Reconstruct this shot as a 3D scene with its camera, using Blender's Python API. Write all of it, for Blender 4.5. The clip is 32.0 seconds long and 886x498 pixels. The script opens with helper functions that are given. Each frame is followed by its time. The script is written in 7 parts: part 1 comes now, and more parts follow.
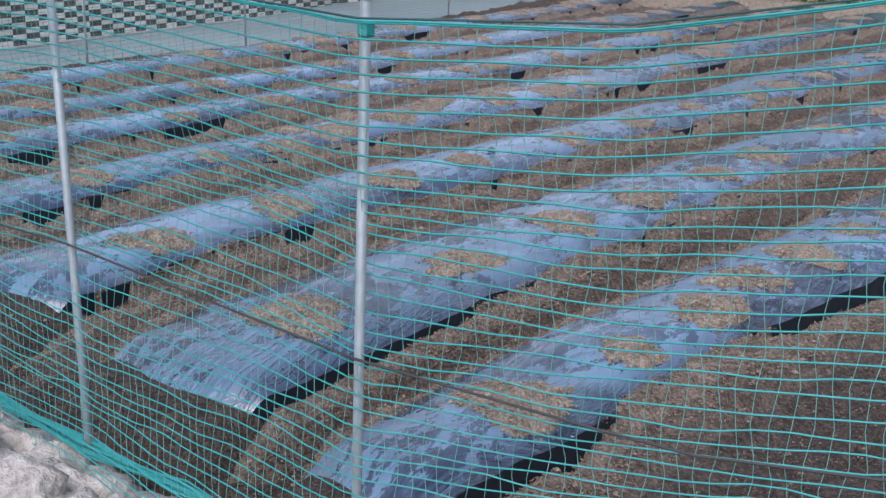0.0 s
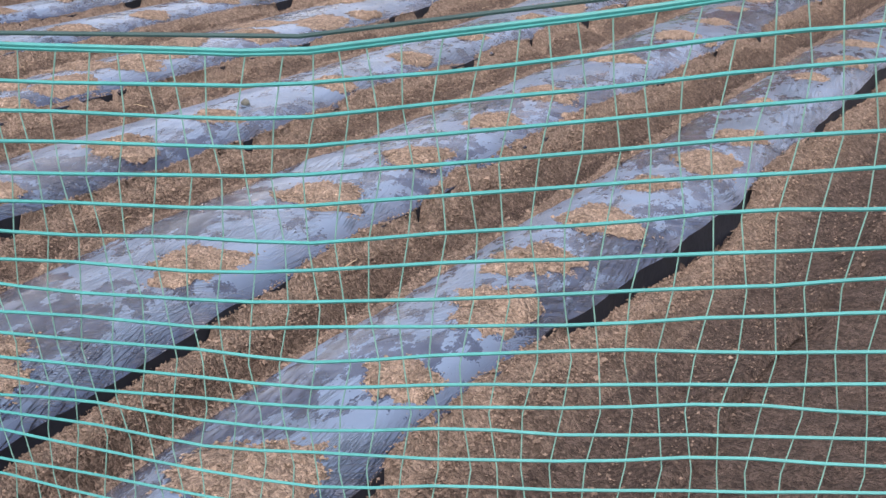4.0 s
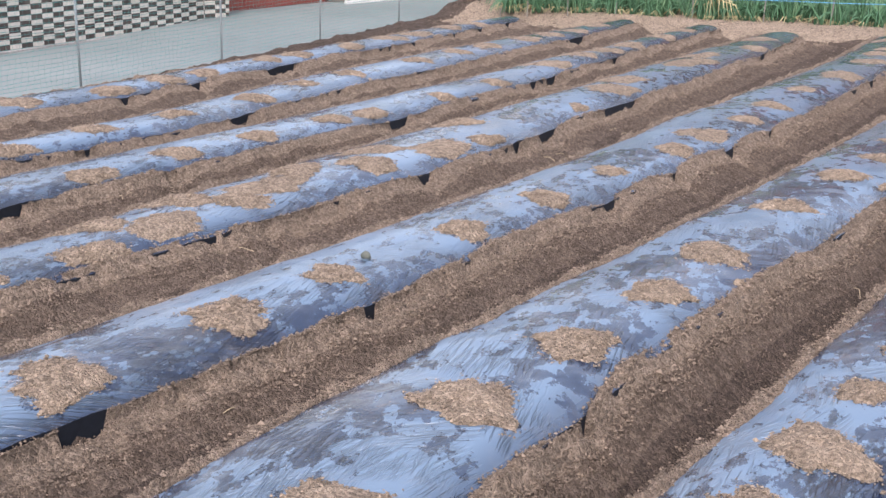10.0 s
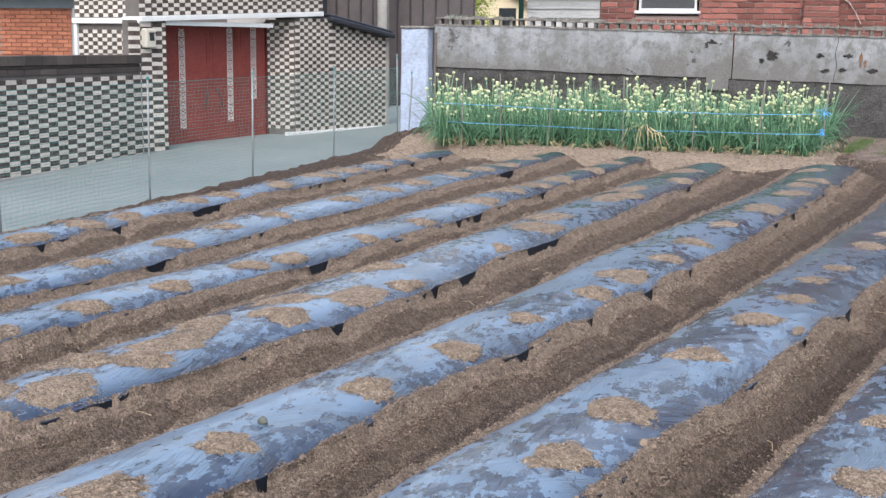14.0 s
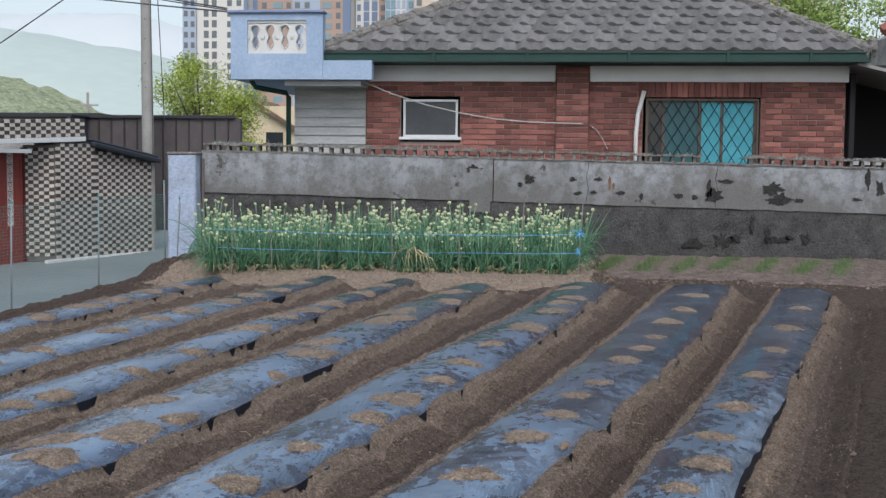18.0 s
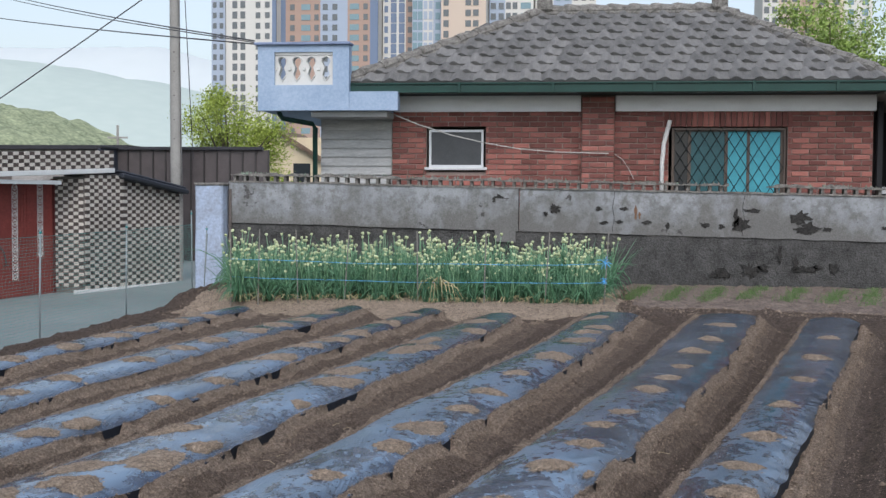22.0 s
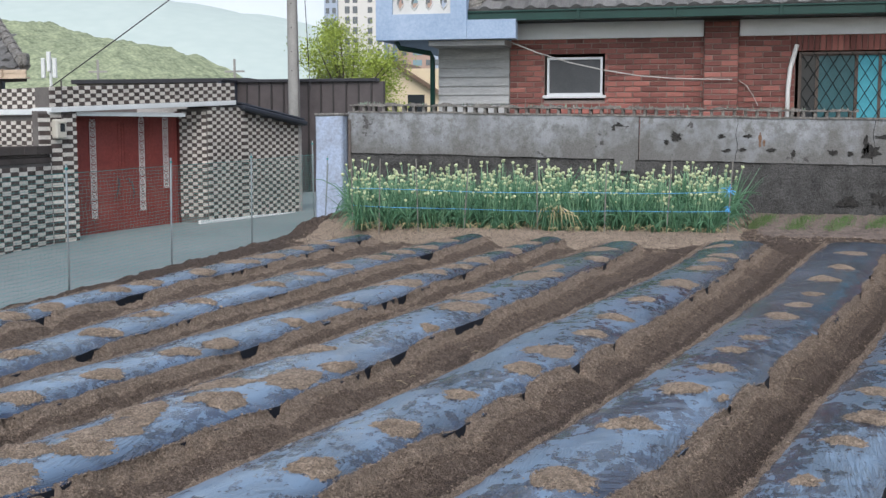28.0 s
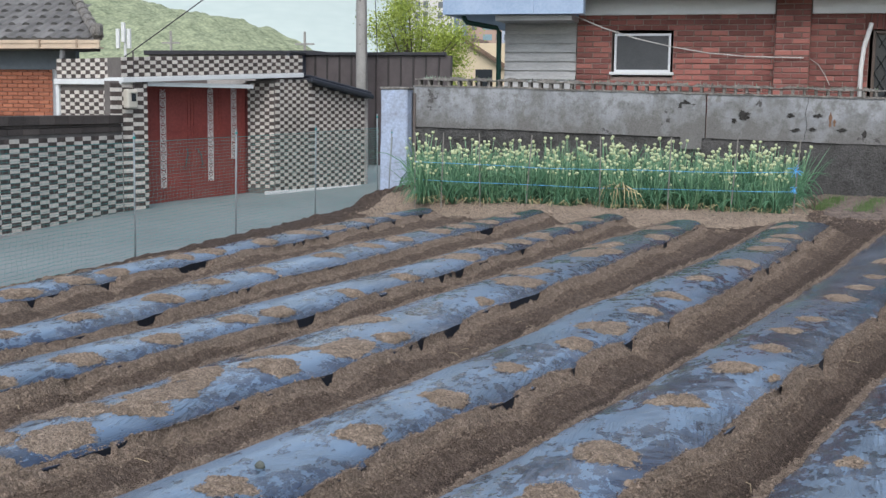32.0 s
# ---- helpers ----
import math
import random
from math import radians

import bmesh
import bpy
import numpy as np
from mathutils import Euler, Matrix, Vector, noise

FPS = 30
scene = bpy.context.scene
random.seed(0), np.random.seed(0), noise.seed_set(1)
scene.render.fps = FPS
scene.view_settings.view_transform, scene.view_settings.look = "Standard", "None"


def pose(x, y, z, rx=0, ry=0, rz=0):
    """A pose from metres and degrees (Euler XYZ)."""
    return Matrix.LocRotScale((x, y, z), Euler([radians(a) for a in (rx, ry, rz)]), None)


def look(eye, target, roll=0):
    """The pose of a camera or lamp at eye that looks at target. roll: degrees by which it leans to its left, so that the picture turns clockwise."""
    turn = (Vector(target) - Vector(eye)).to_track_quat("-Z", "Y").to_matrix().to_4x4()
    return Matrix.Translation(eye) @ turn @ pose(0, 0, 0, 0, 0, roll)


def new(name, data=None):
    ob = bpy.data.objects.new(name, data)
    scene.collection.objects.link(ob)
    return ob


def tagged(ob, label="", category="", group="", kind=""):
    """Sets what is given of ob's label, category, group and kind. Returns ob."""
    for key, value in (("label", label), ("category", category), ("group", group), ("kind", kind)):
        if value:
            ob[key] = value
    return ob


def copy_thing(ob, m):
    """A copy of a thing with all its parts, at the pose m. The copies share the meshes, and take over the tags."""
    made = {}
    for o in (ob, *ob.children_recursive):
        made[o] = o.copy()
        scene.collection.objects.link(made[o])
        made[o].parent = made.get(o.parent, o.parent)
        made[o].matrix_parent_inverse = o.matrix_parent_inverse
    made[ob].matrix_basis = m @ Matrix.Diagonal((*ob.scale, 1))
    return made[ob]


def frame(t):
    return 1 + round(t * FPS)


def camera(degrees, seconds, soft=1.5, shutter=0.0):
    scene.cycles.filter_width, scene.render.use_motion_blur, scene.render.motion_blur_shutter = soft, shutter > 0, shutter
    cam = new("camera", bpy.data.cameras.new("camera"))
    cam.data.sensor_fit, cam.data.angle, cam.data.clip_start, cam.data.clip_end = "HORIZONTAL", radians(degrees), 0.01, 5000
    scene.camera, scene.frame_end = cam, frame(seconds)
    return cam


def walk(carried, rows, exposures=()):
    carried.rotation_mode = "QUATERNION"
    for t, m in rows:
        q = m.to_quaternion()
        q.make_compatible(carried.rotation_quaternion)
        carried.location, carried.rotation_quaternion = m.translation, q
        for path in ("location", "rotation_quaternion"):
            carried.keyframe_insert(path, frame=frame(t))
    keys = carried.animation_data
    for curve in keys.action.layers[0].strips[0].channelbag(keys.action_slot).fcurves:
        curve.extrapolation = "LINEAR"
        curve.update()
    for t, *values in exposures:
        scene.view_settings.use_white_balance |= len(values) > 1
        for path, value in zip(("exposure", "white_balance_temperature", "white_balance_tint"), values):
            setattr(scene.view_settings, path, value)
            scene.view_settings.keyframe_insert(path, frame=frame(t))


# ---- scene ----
# camera: seconds, eye, heading (degrees right of +y), pitch, roll
LENS = 42.11
PATH = [
    (0, (2.305, -15.398, 0.955), -25.60, -16.65, 1.27),
    (0.2, (2.299, -15.332, 0.974), -24.28, -16.96, 1.41),
    (0.5, (2.287, -15.246, 0.966), -22.23, -17.23, 1.22),
    (1, (2.228, -15.127, 0.944), -18.57, -17.60, 1.25),
    (1.4, (2.202, -15.071, 0.971), -16.24, -17.78, 1.14),
    (1.5, (2.166, -15.082, 0.968), -15.05, -17.60, 1.81),
    (2, (2.214, -14.978, 0.985), -14.15, -17.96, 1.22),
    (2.5, (2.227, -14.877, 0.975), -14.30, -18.70, 0.40),
    (4.5, (2.219, -14.932, 0.960), -15.42, -21.33, 1.09),
    (5, (2.202, -14.941, 0.962), -15.35, -22.17, 1.32),
    (5.5, (2.212, -14.900, 0.940), -16.05, -22.82, 1.20),
    (6, (2.205, -14.928, 0.948), -15.71, -23.54, 1.20),
    (6.5, (2.209, -14.888, 0.951), -16.53, -24.37, 0.74),
    (7, (2.159, -14.842, 0.931), -16.25, -24.26, 1.14),
    (7.5, (2.094, -14.794, 0.948), -15.61, -23.56, 1.25),
    (7.8, (2.076, -14.746, 0.958), -15.65, -22.68, 0.90),
    (8, (2.054, -14.707, 0.964), -15.44, -22.04, 1.29),
    (8.5, (2.053, -14.624, 1.006), -16.14, -20.12, 1.40),
    (9, (2.039, -14.571, 1.023), -17.20, -18.36, 1.46),
    (9.5, (1.997, -14.517, 1.018), -18.61, -17.15, 1.36),
    (10, (1.933, -14.478, 1.016), -19.71, -16.33, 1.30),
    (10.5, (1.923, -14.476, 1.021), -20.70, -15.71, 1.31),
    (11, (1.952, -14.458, 1.041), -21.61, -15.20, 1.25),
    (11.5, (1.962, -14.420, 1.057), -22.14, -14.95, 1.31),
    (12, (1.943, -14.379, 1.041), -22.44, -15.19, 1.23),
    (12.5, (1.950, -14.368, 1.042), -22.18, -15.35, 1.24),
    (13, (1.985, -14.367, 1.073), -21.14, -14.42, 1.05),
    (13.5, (2.008, -14.356, 1.088), -19.32, -12.42, 0.89),
    (14, (2.025, -14.353, 1.096), -17.32, -10.22, 0.80),
    (14.5, (2.030, -14.350, 1.098), -15.27, -8.10, 0.72),
    (15, (2.031, -14.349, 1.094), -13.14, -6.49, 0.80),
    (15.5, (2.030, -14.343, 1.094), -11.10, -5.42, 0.73),
    (17.5, (2.031, -14.433, 1.133), -6.39, -4.32, 0.55),
    (18, (2.032, -14.435, 1.136), -5.97, -4.12, 0.56),
    (18.5, (2.034, -14.438, 1.139), -5.72, -3.86, 0.55),
    (19, (2.036, -14.440, 1.141), -5.56, -3.47, 0.55),
    (19.5, (2.038, -14.442, 1.141), -5.45, -3.09, 0.56),
    (20, (2.040, -14.441, 1.139), -5.60, -2.81, 0.54),
    (20.5, (2.041, -14.441, 1.136), -5.97, -2.63, 0.50),
    (21, (2.042, -14.440, 1.133), -6.45, -2.52, 0.49),
    (21.5, (2.044, -14.439, 1.130), -6.91, -2.49, 0.45),
    (22, (2.047, -14.436, 1.126), -7.33, -2.60, 0.40),
    (22.5, (2.052, -14.433, 1.121), -7.76, -2.83, 0.36),
    (23, (2.060, -14.427, 1.116), -8.22, -3.21, 0.30),
    (23.5, (2.069, -14.419, 1.111), -8.63, -3.65, 0.28),
    (24, (2.078, -14.411, 1.107), -8.84, -4.11, 0.28),
    (24.5, (2.085, -14.405, 1.104), -9.17, -4.64, 0.23),
    (25, (2.088, -14.401, 1.102), -9.66, -5.11, 0.25),
    (25.5, (2.087, -14.400, 1.102), -10.32, -5.43, 0.14),
    (27.5, (1.979, -14.465, 1.096), -11.96, -5.82, 0.17),
    (28, (1.977, -14.469, 1.095), -12.89, -6.00, -0.04),
    (28.5, (1.980, -14.472, 1.094), -13.91, -6.30, -0.07),
    (29, (1.986, -14.474, 1.093), -15.09, -6.68, 0.01),
    (29.5, (1.993, -14.477, 1.092), -16.33, -6.97, 0.06),
    (30, (2.000, -14.481, 1.092), -17.34, -7.17, 0.11),
    (30.5, (2.006, -14.484, 1.092), -18.04, -7.26, 0.11),
    (31, (2.014, -14.487, 1.092), -17.98, -7.27, 0.24),
    (31.5, (2.022, -14.488, 1.092), -17.14, -7.29, 0.50),
    (32, (2.029, -14.489, 1.092), -16.18, -7.25, 0.78),
]

cam = camera(LENS, 32.0, soft=1.45)


def aim(eye, yaw, pitch, roll):
    a, b = radians(yaw), radians(pitch)
    way = Vector((math.sin(a) * math.cos(b), math.cos(a) * math.cos(b), math.sin(b)))
    return look(eye, Vector(eye) + way, roll)


EXPOSURES = [(0.0, 0.52, 5850, 16), (1.0, 0.98, 6300, 22), (2.5, 1.02, 6800, 24), (5.0, 0.95, 6900, 25), (8.0, 1.0, 6900, 28), (9.0, 1.12, 7200, 26), (10.0, 1.1, 6600, 19), (13.0, 1.06, 6400, 13.5), (15.0, 0.68, 6350, 12.5), (15.5, 0.6, 6250, 12), (18.0, 0.14, 6150, 11), (21.0, 0.2, 6150, 11), (25.0, 0.28, 6150, 11), (28.0, 0.36, 6200, 11), (32.0, 0.36, 6200, 11)]
walk(cam, [(t, aim(e, a, b, c)) for t, e, a, b, c in PATH], EXPOSURES)

# light: bright hazy sky with a thickly veiled sun
world = bpy.data.worlds.new("world")
scene.world = world
world.use_nodes = True
wn = world.node_tree
sky = wn.nodes.new("ShaderNodeTexSky")
sky.sky_type, sky.sun_disc = "NISHITA", False
sky.sun_elevation, sky.sun_rotation = radians(48), radians(170)
sky.air_density, sky.dust_density, sky.ozone_density = 1.25, 2.2, 1.8
bg = wn.nodes["Background"]
bg.inputs["Strength"].default_value = 0.15
haze = wn.nodes.new("ShaderNodeHueSaturation")
haze.inputs["Saturation"].default_value = 0.55
wn.links.new(sky.outputs[0], haze.inputs["Color"])
wn.links.new(haze.outputs[0], bg.inputs["Color"])
sun = new("sun", bpy.data.lights.new("sun", "SUN"))
sun.data.energy, sun.data.angle, sun.data.color = 1.75, radians(44), (1.0, 0.95, 0.89)
sun.matrix_world = look((0, 0, 20), Vector((0, 0, 20)) - Vector((math.sin(radians(170)) * math.cos(radians(48)), math.cos(radians(170)) * math.cos(radians(48)), math.sin(radians(48)))))


# ---- materials ----
def mat(name, rough=0.7, metal=0.0, spec=0.5):
    m = bpy.data.materials.new(name)
    m.use_nodes = True
    b = m.node_tree.nodes["Principled BSDF"]
    b.inputs["Roughness"].default_value = rough
    b.inputs["Metallic"].default_value = metal
    b.inputs["Specular IOR Level"].default_value = spec
    return m, m.node_tree, b


def node(nt, kind, **sets):
    n = nt.nodes.new(kind)
    for k, v in sets.items():
        if k in n.inputs:
            n.inputs[k].default_value = v
    return n


def coords(nt, scale=(1, 1, 1), local=False):
    if local:
        src = nt.nodes.new("ShaderNodeTexCoord").outputs["Object"]
    else:
        src = nt.nodes.new("ShaderNodeNewGeometry").outputs["Position"]
    mp = nt.nodes.new("ShaderNodeMapping")
    mp.inputs["Scale"].default_value = scale
    nt.links.new(src, mp.inputs["Vector"])
    return mp.outputs[0]


def noise_tex(nt, vec, scale, detail=4.0, rough=0.6):
    n = node(nt, "ShaderNodeTexNoise", Scale=scale, Detail=detail, Roughness=rough)
    nt.links.new(vec, n.inputs["Vector"])
    return n.outputs["Fac"]


def ramp(nt, fac, stops, smooth=False):
    r = nt.nodes.new("ShaderNodeValToRGB")
    els = r.color_ramp.elements
    while len(els) < len(stops):
        els.new(0.5)
    for e, (p, c) in zip(els, stops):
        e.position = p
        e.color = (*c, 1) if len(c) == 3 else c
    if smooth:
        r.color_ramp.interpolation = "EASE"
    nt.links.new(fac, r.inputs[0])
    return r.outputs[0]


def mix(nt, fac, a, b, mode="MIX"):
    m = nt.nodes.new("ShaderNodeMix")
    m.data_type, m.blend_type = "RGBA", mode
    for sock, v in ((m.inputs[0], fac), (m.inputs[6], a), (m.inputs[7], b)):
        if isinstance(v, (int, float)):
            sock.default_value = v
        elif isinstance(v, tuple):
            sock.default_value = (*v, 1)
        else:
            nt.links.new(v, sock)
    return m.outputs[2]


def bump(nt, b, height, strength=0.5, dist=0.01):
    n = node(nt, "ShaderNodeBump", Strength=strength, Distance=dist)
    nt.links.new(height, n.inputs["Height"])
    nt.links.new(n.outputs[0], b.inputs["Normal"])


def two_scale(name, dark, light, big=1.5, fine=40.0, rough=0.8, metal=0.0, relief=0.4, dist=0.004, local=False, stretch=(1, 1, 1), each=0.0, spec=0.4):
    """A surface with stains at one scale, grain at another and, with each, a tone of its own for every piece."""
    m, nt, b = mat(name, rough, metal, spec)
    vec = coords(nt, stretch, local)
    a = ramp(nt, noise_tex(nt, vec, big, 5), [(0.32, dark), (0.68, light)])
    f = noise_tex(nt, vec, fine, 3)
    col = mix(nt, 0.5, a, ramp(nt, f, [(0.3, dark), (0.7, light)]))
    if each:
        info = nt.nodes.new("ShaderNodeObjectInfo")
        isl = nt.nodes.new("ShaderNodeNewGeometry")
        add = nt.nodes.new("ShaderNodeMath")
        add.operation = "ADD"
        nt.links.new(info.outputs["Random"], add.inputs[0])
        nt.links.new(isl.outputs["Random Per Island"], add.inputs[1])
        fr = nt.nodes.new("ShaderNodeMath")
        fr.operation = "FRACT"
        nt.links.new(add.outputs[0], fr.inputs[0])
        col = mix(nt, each, col, ramp(nt, fr.outputs[0], [(0.0, tuple(c * 0.45 for c in dark)), (0.5, dark), (1.0, tuple(min(1, c * 1.25) for c in light))]))
    nt.links.new(col, b.inputs["Base Color"])
    bump(nt, b, f, relief, dist)
    return m


def plain(name, color, rough=0.6, metal=0.0, vary=0.25, fine=60.0):
    return two_scale(name, tuple(c * (1 - vary) for c in color), tuple(min(1, c * (1 + vary)) for c in color), 4.0, fine, rough, metal, 0.15, 0.002)


def node_color(nt, vec):
    n = node(nt, "ShaderNodeTexNoise", Scale=60.0, Detail=2.0)
    nt.links.new(vec, n.inputs["Vector"])
    return n.outputs["Color"]


def soil_material(name, dark, light):
    m, nt, b = mat(name, 0.95, 0, 0.15)
    vec = coords(nt)
    big = noise_tex(nt, vec, 1.6, 4)
    mid = noise_tex(nt, vec, 18, 5, 0.7)
    fine = noise_tex(nt, vec, 120, 4, 0.75)
    vo = node(nt, "ShaderNodeTexVoronoi", Scale=165.0)
    warp = mix(nt, 0.02, vec, node_color(nt, vec))
    nt.links.new(warp, vo.inputs["Vector"])
    cell = nt.nodes.new("ShaderNodeSeparateXYZ")
    nt.links.new(vo.outputs["Color"], cell.inputs[0])
    c1 = ramp(nt, mid, [(0.3, dark), (0.7, light)])
    c2 = mix(nt, 0.45, c1, ramp(nt, fine, [(0.3, tuple(c * 0.65 for c in dark)), (0.55, light), (0.75, tuple(min(1, c * 1.3) for c in light))]))
    c3 = mix(nt, ramp(nt, big, [(0.35, (0, 0, 0)), (0.7, (0.55, 0.55, 0.55))]), c2, mix(nt, 0.5, c2, light))
    grain = ramp(nt, cell.outputs[0], [(0.0, tuple(c * 0.5 for c in dark)), (0.35, dark), (0.7, light), (1.0, tuple(min(1, c * 1.5) for c in light))])
    c3 = mix(nt, 0.55, c3, grain)
    clods = node(nt, "ShaderNodeTexVoronoi", Scale=38.0)
    nt.links.new(warp, clods.inputs["Vector"])
    lumps = nt.nodes.new("ShaderNodeSeparateXYZ")
    nt.links.new(clods.outputs["Color"], lumps.inputs[0])
    c3 = mix(nt, 0.22, c3, ramp(nt, lumps.outputs[1], [(0.0, tuple(c * 0.55 for c in dark)), (0.5, tuple((p + q) / 2 for p, q in zip(dark, light))), (1.0, tuple(min(1, c * 1.3) for c in light))]))
    nt.links.new(c3, b.inputs["Base Color"])
    add = nt.nodes.new("ShaderNodeMath")
    add.operation = "MULTIPLY_ADD"
    add.inputs[1].default_value = -0.55
    nt.links.new(vo.outputs["Distance"], add.inputs[0])
    nt.links.new(fine, add.inputs[2])
    bump(nt, b, add.outputs[0], 1.0, 0.014)
    return m


SOIL = soil_material("brown_soil", (0.044, 0.034, 0.028), (0.128, 0.098, 0.080))
SOIL_BANK = soil_material("crumbly_bank_soil", (0.064, 0.048, 0.038), (0.182, 0.140, 0.110))
SOIL_CREST = soil_material("dry_crest_soil", (0.110, 0.085, 0.067), (0.310, 0.243, 0.189))
SOIL_DRY = soil_material("dry_crumbly_soil", (0.160, 0.125, 0.095), (0.430, 0.340, 0.262))
SOIL_DAMP = soil_material("damp_raked_soil", (0.040, 0.031, 0.025), (0.108, 0.083, 0.065))
CRUMB = two_scale("soil_crumb", (0.100, 0.078, 0.062), (0.290, 0.226, 0.176), 4.0, 160, 0.95, 0, 0.5, 0.004, each=0.4, spec=0.1)
GRAIN = two_scale("dry_soil_grain", (0.140, 0.110, 0.084), (0.375, 0.297, 0.228), 4.0, 160, 0.95, 0, 0.5, 0.004, each=0.25, spec=0.1)


def plastic_material(name, haze=0.0, specks=1.0, calm=(-8.5, -5.8)):
    """Black glossy mulch film with a mottled film of damp and dust on it; haze widens the pale areas."""
    m, nt, b = mat(name, 0.25, 0, 0.7)
    b.inputs["IOR"].default_value = 1.65
    b.inputs["Coat Weight"].default_value = 0.4
    b.inputs["Coat Roughness"].default_value = 0.10
    uvn = nt.nodes.new("ShaderNodeUVMap")
    uvn.uv_map = "across_along"
    vec = uvn.outputs[0]
    sep = nt.nodes.new("ShaderNodeSeparateXYZ")
    nt.links.new(vec, sep.inputs[0])

    def maths(op, x, y, z=None):
        q = nt.nodes.new("ShaderNodeMath")
        q.operation = op
        for k, val in enumerate((x, y, z)):
            if isinstance(val, (int, float)):
                q.inputs[k].default_value = val
            elif val is not None:
                nt.links.new(val, q.inputs[k])
        return q.outputs[0]

    def turned(angle, sx, sy, shift=0.0):
        r = nt.nodes.new("ShaderNodeMapping")
        r.inputs["Rotation"].default_value = (0, 0, radians(angle))
        r.inputs["Location"].default_value = (shift, shift, 0)
        nt.links.new(vec, r.inputs["Vector"])
        s = nt.nodes.new("ShaderNodeMapping")
        s.inputs["Scale"].default_value = (sx, sy, 1)
        nt.links.new(r.outputs[0], s.inputs["Vector"])
        return s.outputs[0]

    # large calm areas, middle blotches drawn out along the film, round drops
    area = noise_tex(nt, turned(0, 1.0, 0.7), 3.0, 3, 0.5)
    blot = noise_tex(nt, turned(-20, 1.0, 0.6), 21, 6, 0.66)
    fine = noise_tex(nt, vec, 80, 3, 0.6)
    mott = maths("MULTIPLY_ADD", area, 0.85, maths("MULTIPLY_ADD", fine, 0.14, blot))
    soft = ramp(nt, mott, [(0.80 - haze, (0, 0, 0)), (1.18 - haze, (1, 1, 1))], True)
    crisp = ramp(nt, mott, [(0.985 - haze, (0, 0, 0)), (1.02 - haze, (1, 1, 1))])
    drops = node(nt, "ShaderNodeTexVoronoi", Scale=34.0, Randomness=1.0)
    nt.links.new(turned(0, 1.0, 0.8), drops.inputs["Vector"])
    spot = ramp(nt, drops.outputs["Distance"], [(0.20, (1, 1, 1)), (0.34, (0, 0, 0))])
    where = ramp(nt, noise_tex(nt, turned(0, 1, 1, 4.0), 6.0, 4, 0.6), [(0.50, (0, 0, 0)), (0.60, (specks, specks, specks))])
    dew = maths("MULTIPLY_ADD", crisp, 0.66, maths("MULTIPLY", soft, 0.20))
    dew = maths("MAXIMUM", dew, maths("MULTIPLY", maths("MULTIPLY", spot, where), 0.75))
    # pale mottle masked off the right flank: its shade put into the colour
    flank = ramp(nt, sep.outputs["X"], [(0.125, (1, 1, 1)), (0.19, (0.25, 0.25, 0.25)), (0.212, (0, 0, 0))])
    # far film darkened in its colour, in place of the dark wall's reflection
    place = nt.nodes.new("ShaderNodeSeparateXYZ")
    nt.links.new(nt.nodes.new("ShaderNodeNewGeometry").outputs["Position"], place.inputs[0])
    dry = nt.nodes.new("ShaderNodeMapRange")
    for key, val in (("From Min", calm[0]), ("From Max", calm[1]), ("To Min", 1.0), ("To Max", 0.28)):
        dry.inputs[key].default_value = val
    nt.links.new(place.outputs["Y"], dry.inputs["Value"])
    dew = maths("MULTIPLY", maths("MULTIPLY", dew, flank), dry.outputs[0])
    # blue of the reflected sky is put into both film colours
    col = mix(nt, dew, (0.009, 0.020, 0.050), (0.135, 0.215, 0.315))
    # dust drifted in from the soil along both edges
    rim = ramp(nt, maths("ABSOLUTE", sep.outputs["X"], 0.0), [(0.08, (0, 0, 0)), (0.20, (0.16, 0.16, 0.16))])
    drift = ramp(nt, maths("ADD", noise_tex(nt, vec, 7, 6, 0.7), rim), [(0.66, (0, 0, 0)), (0.86, (0.30, 0.30, 0.30))])
    col = mix(nt, drift, col, (0.21, 0.19, 0.165))
    nt.links.new(col, b.inputs["Base Color"])
    nt.links.new(ramp(nt, dew, [(0.0, (0.17, 0.17, 0.17)), (0.7, (0.42, 0.42, 0.42))]), b.inputs["Roughness"])
    # fine creases in three directions, each in its own stretches
    height = maths("MULTIPLY", blot, 0.25)
    for angle, seed, lo, s_x in ((38, 1.0, 0.50, 80), (-15, 7.0, 0.48, 62), (4, 13.0, 0.52, 70)):
        line = ramp(nt, noise_tex(nt, turned(angle, s_x, 5.0, seed), 1.0, 2, 0.5), [(0.44, (0, 0, 0)), (0.495, (1, 1, 1)), (0.505, (1, 1, 1)), (0.56, (0, 0, 0))])
        gate_ = ramp(nt, noise_tex(nt, turned(0, 1, 1, seed * 3), 2.4, 2), [(lo, (0, 0, 0)), (lo + 0.12, (1, 1, 1))])
        height = maths("MULTIPLY_ADD", maths("MULTIPLY", line, gate_), -1.6, height)
    bump(nt, b, height, 0.8, 0.009)
    return m


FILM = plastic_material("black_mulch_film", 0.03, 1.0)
# darker copy of the film: shade of the gap put into the skirt's colour
FILM_SKIRT_SHADE = two_scale("shade_black_film_skirt", (0.004, 0.005, 0.008), (0.012, 0.015, 0.022), 6, 60, 0.6, 0, 0.4, 0.004, spec=0.2)
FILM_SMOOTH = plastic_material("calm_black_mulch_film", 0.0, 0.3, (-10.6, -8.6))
ASPHALT = two_scale("grey_road_concrete", (0.130, 0.160, 0.164), (0.240, 0.272, 0.272), 0.5, 70, 0.85, 0, 0.3, 0.003)
GROUND = two_scale("far_ground", (0.10, 0.10, 0.06), (0.20, 0.18, 0.12), 0.05, 2.0, 0.95)
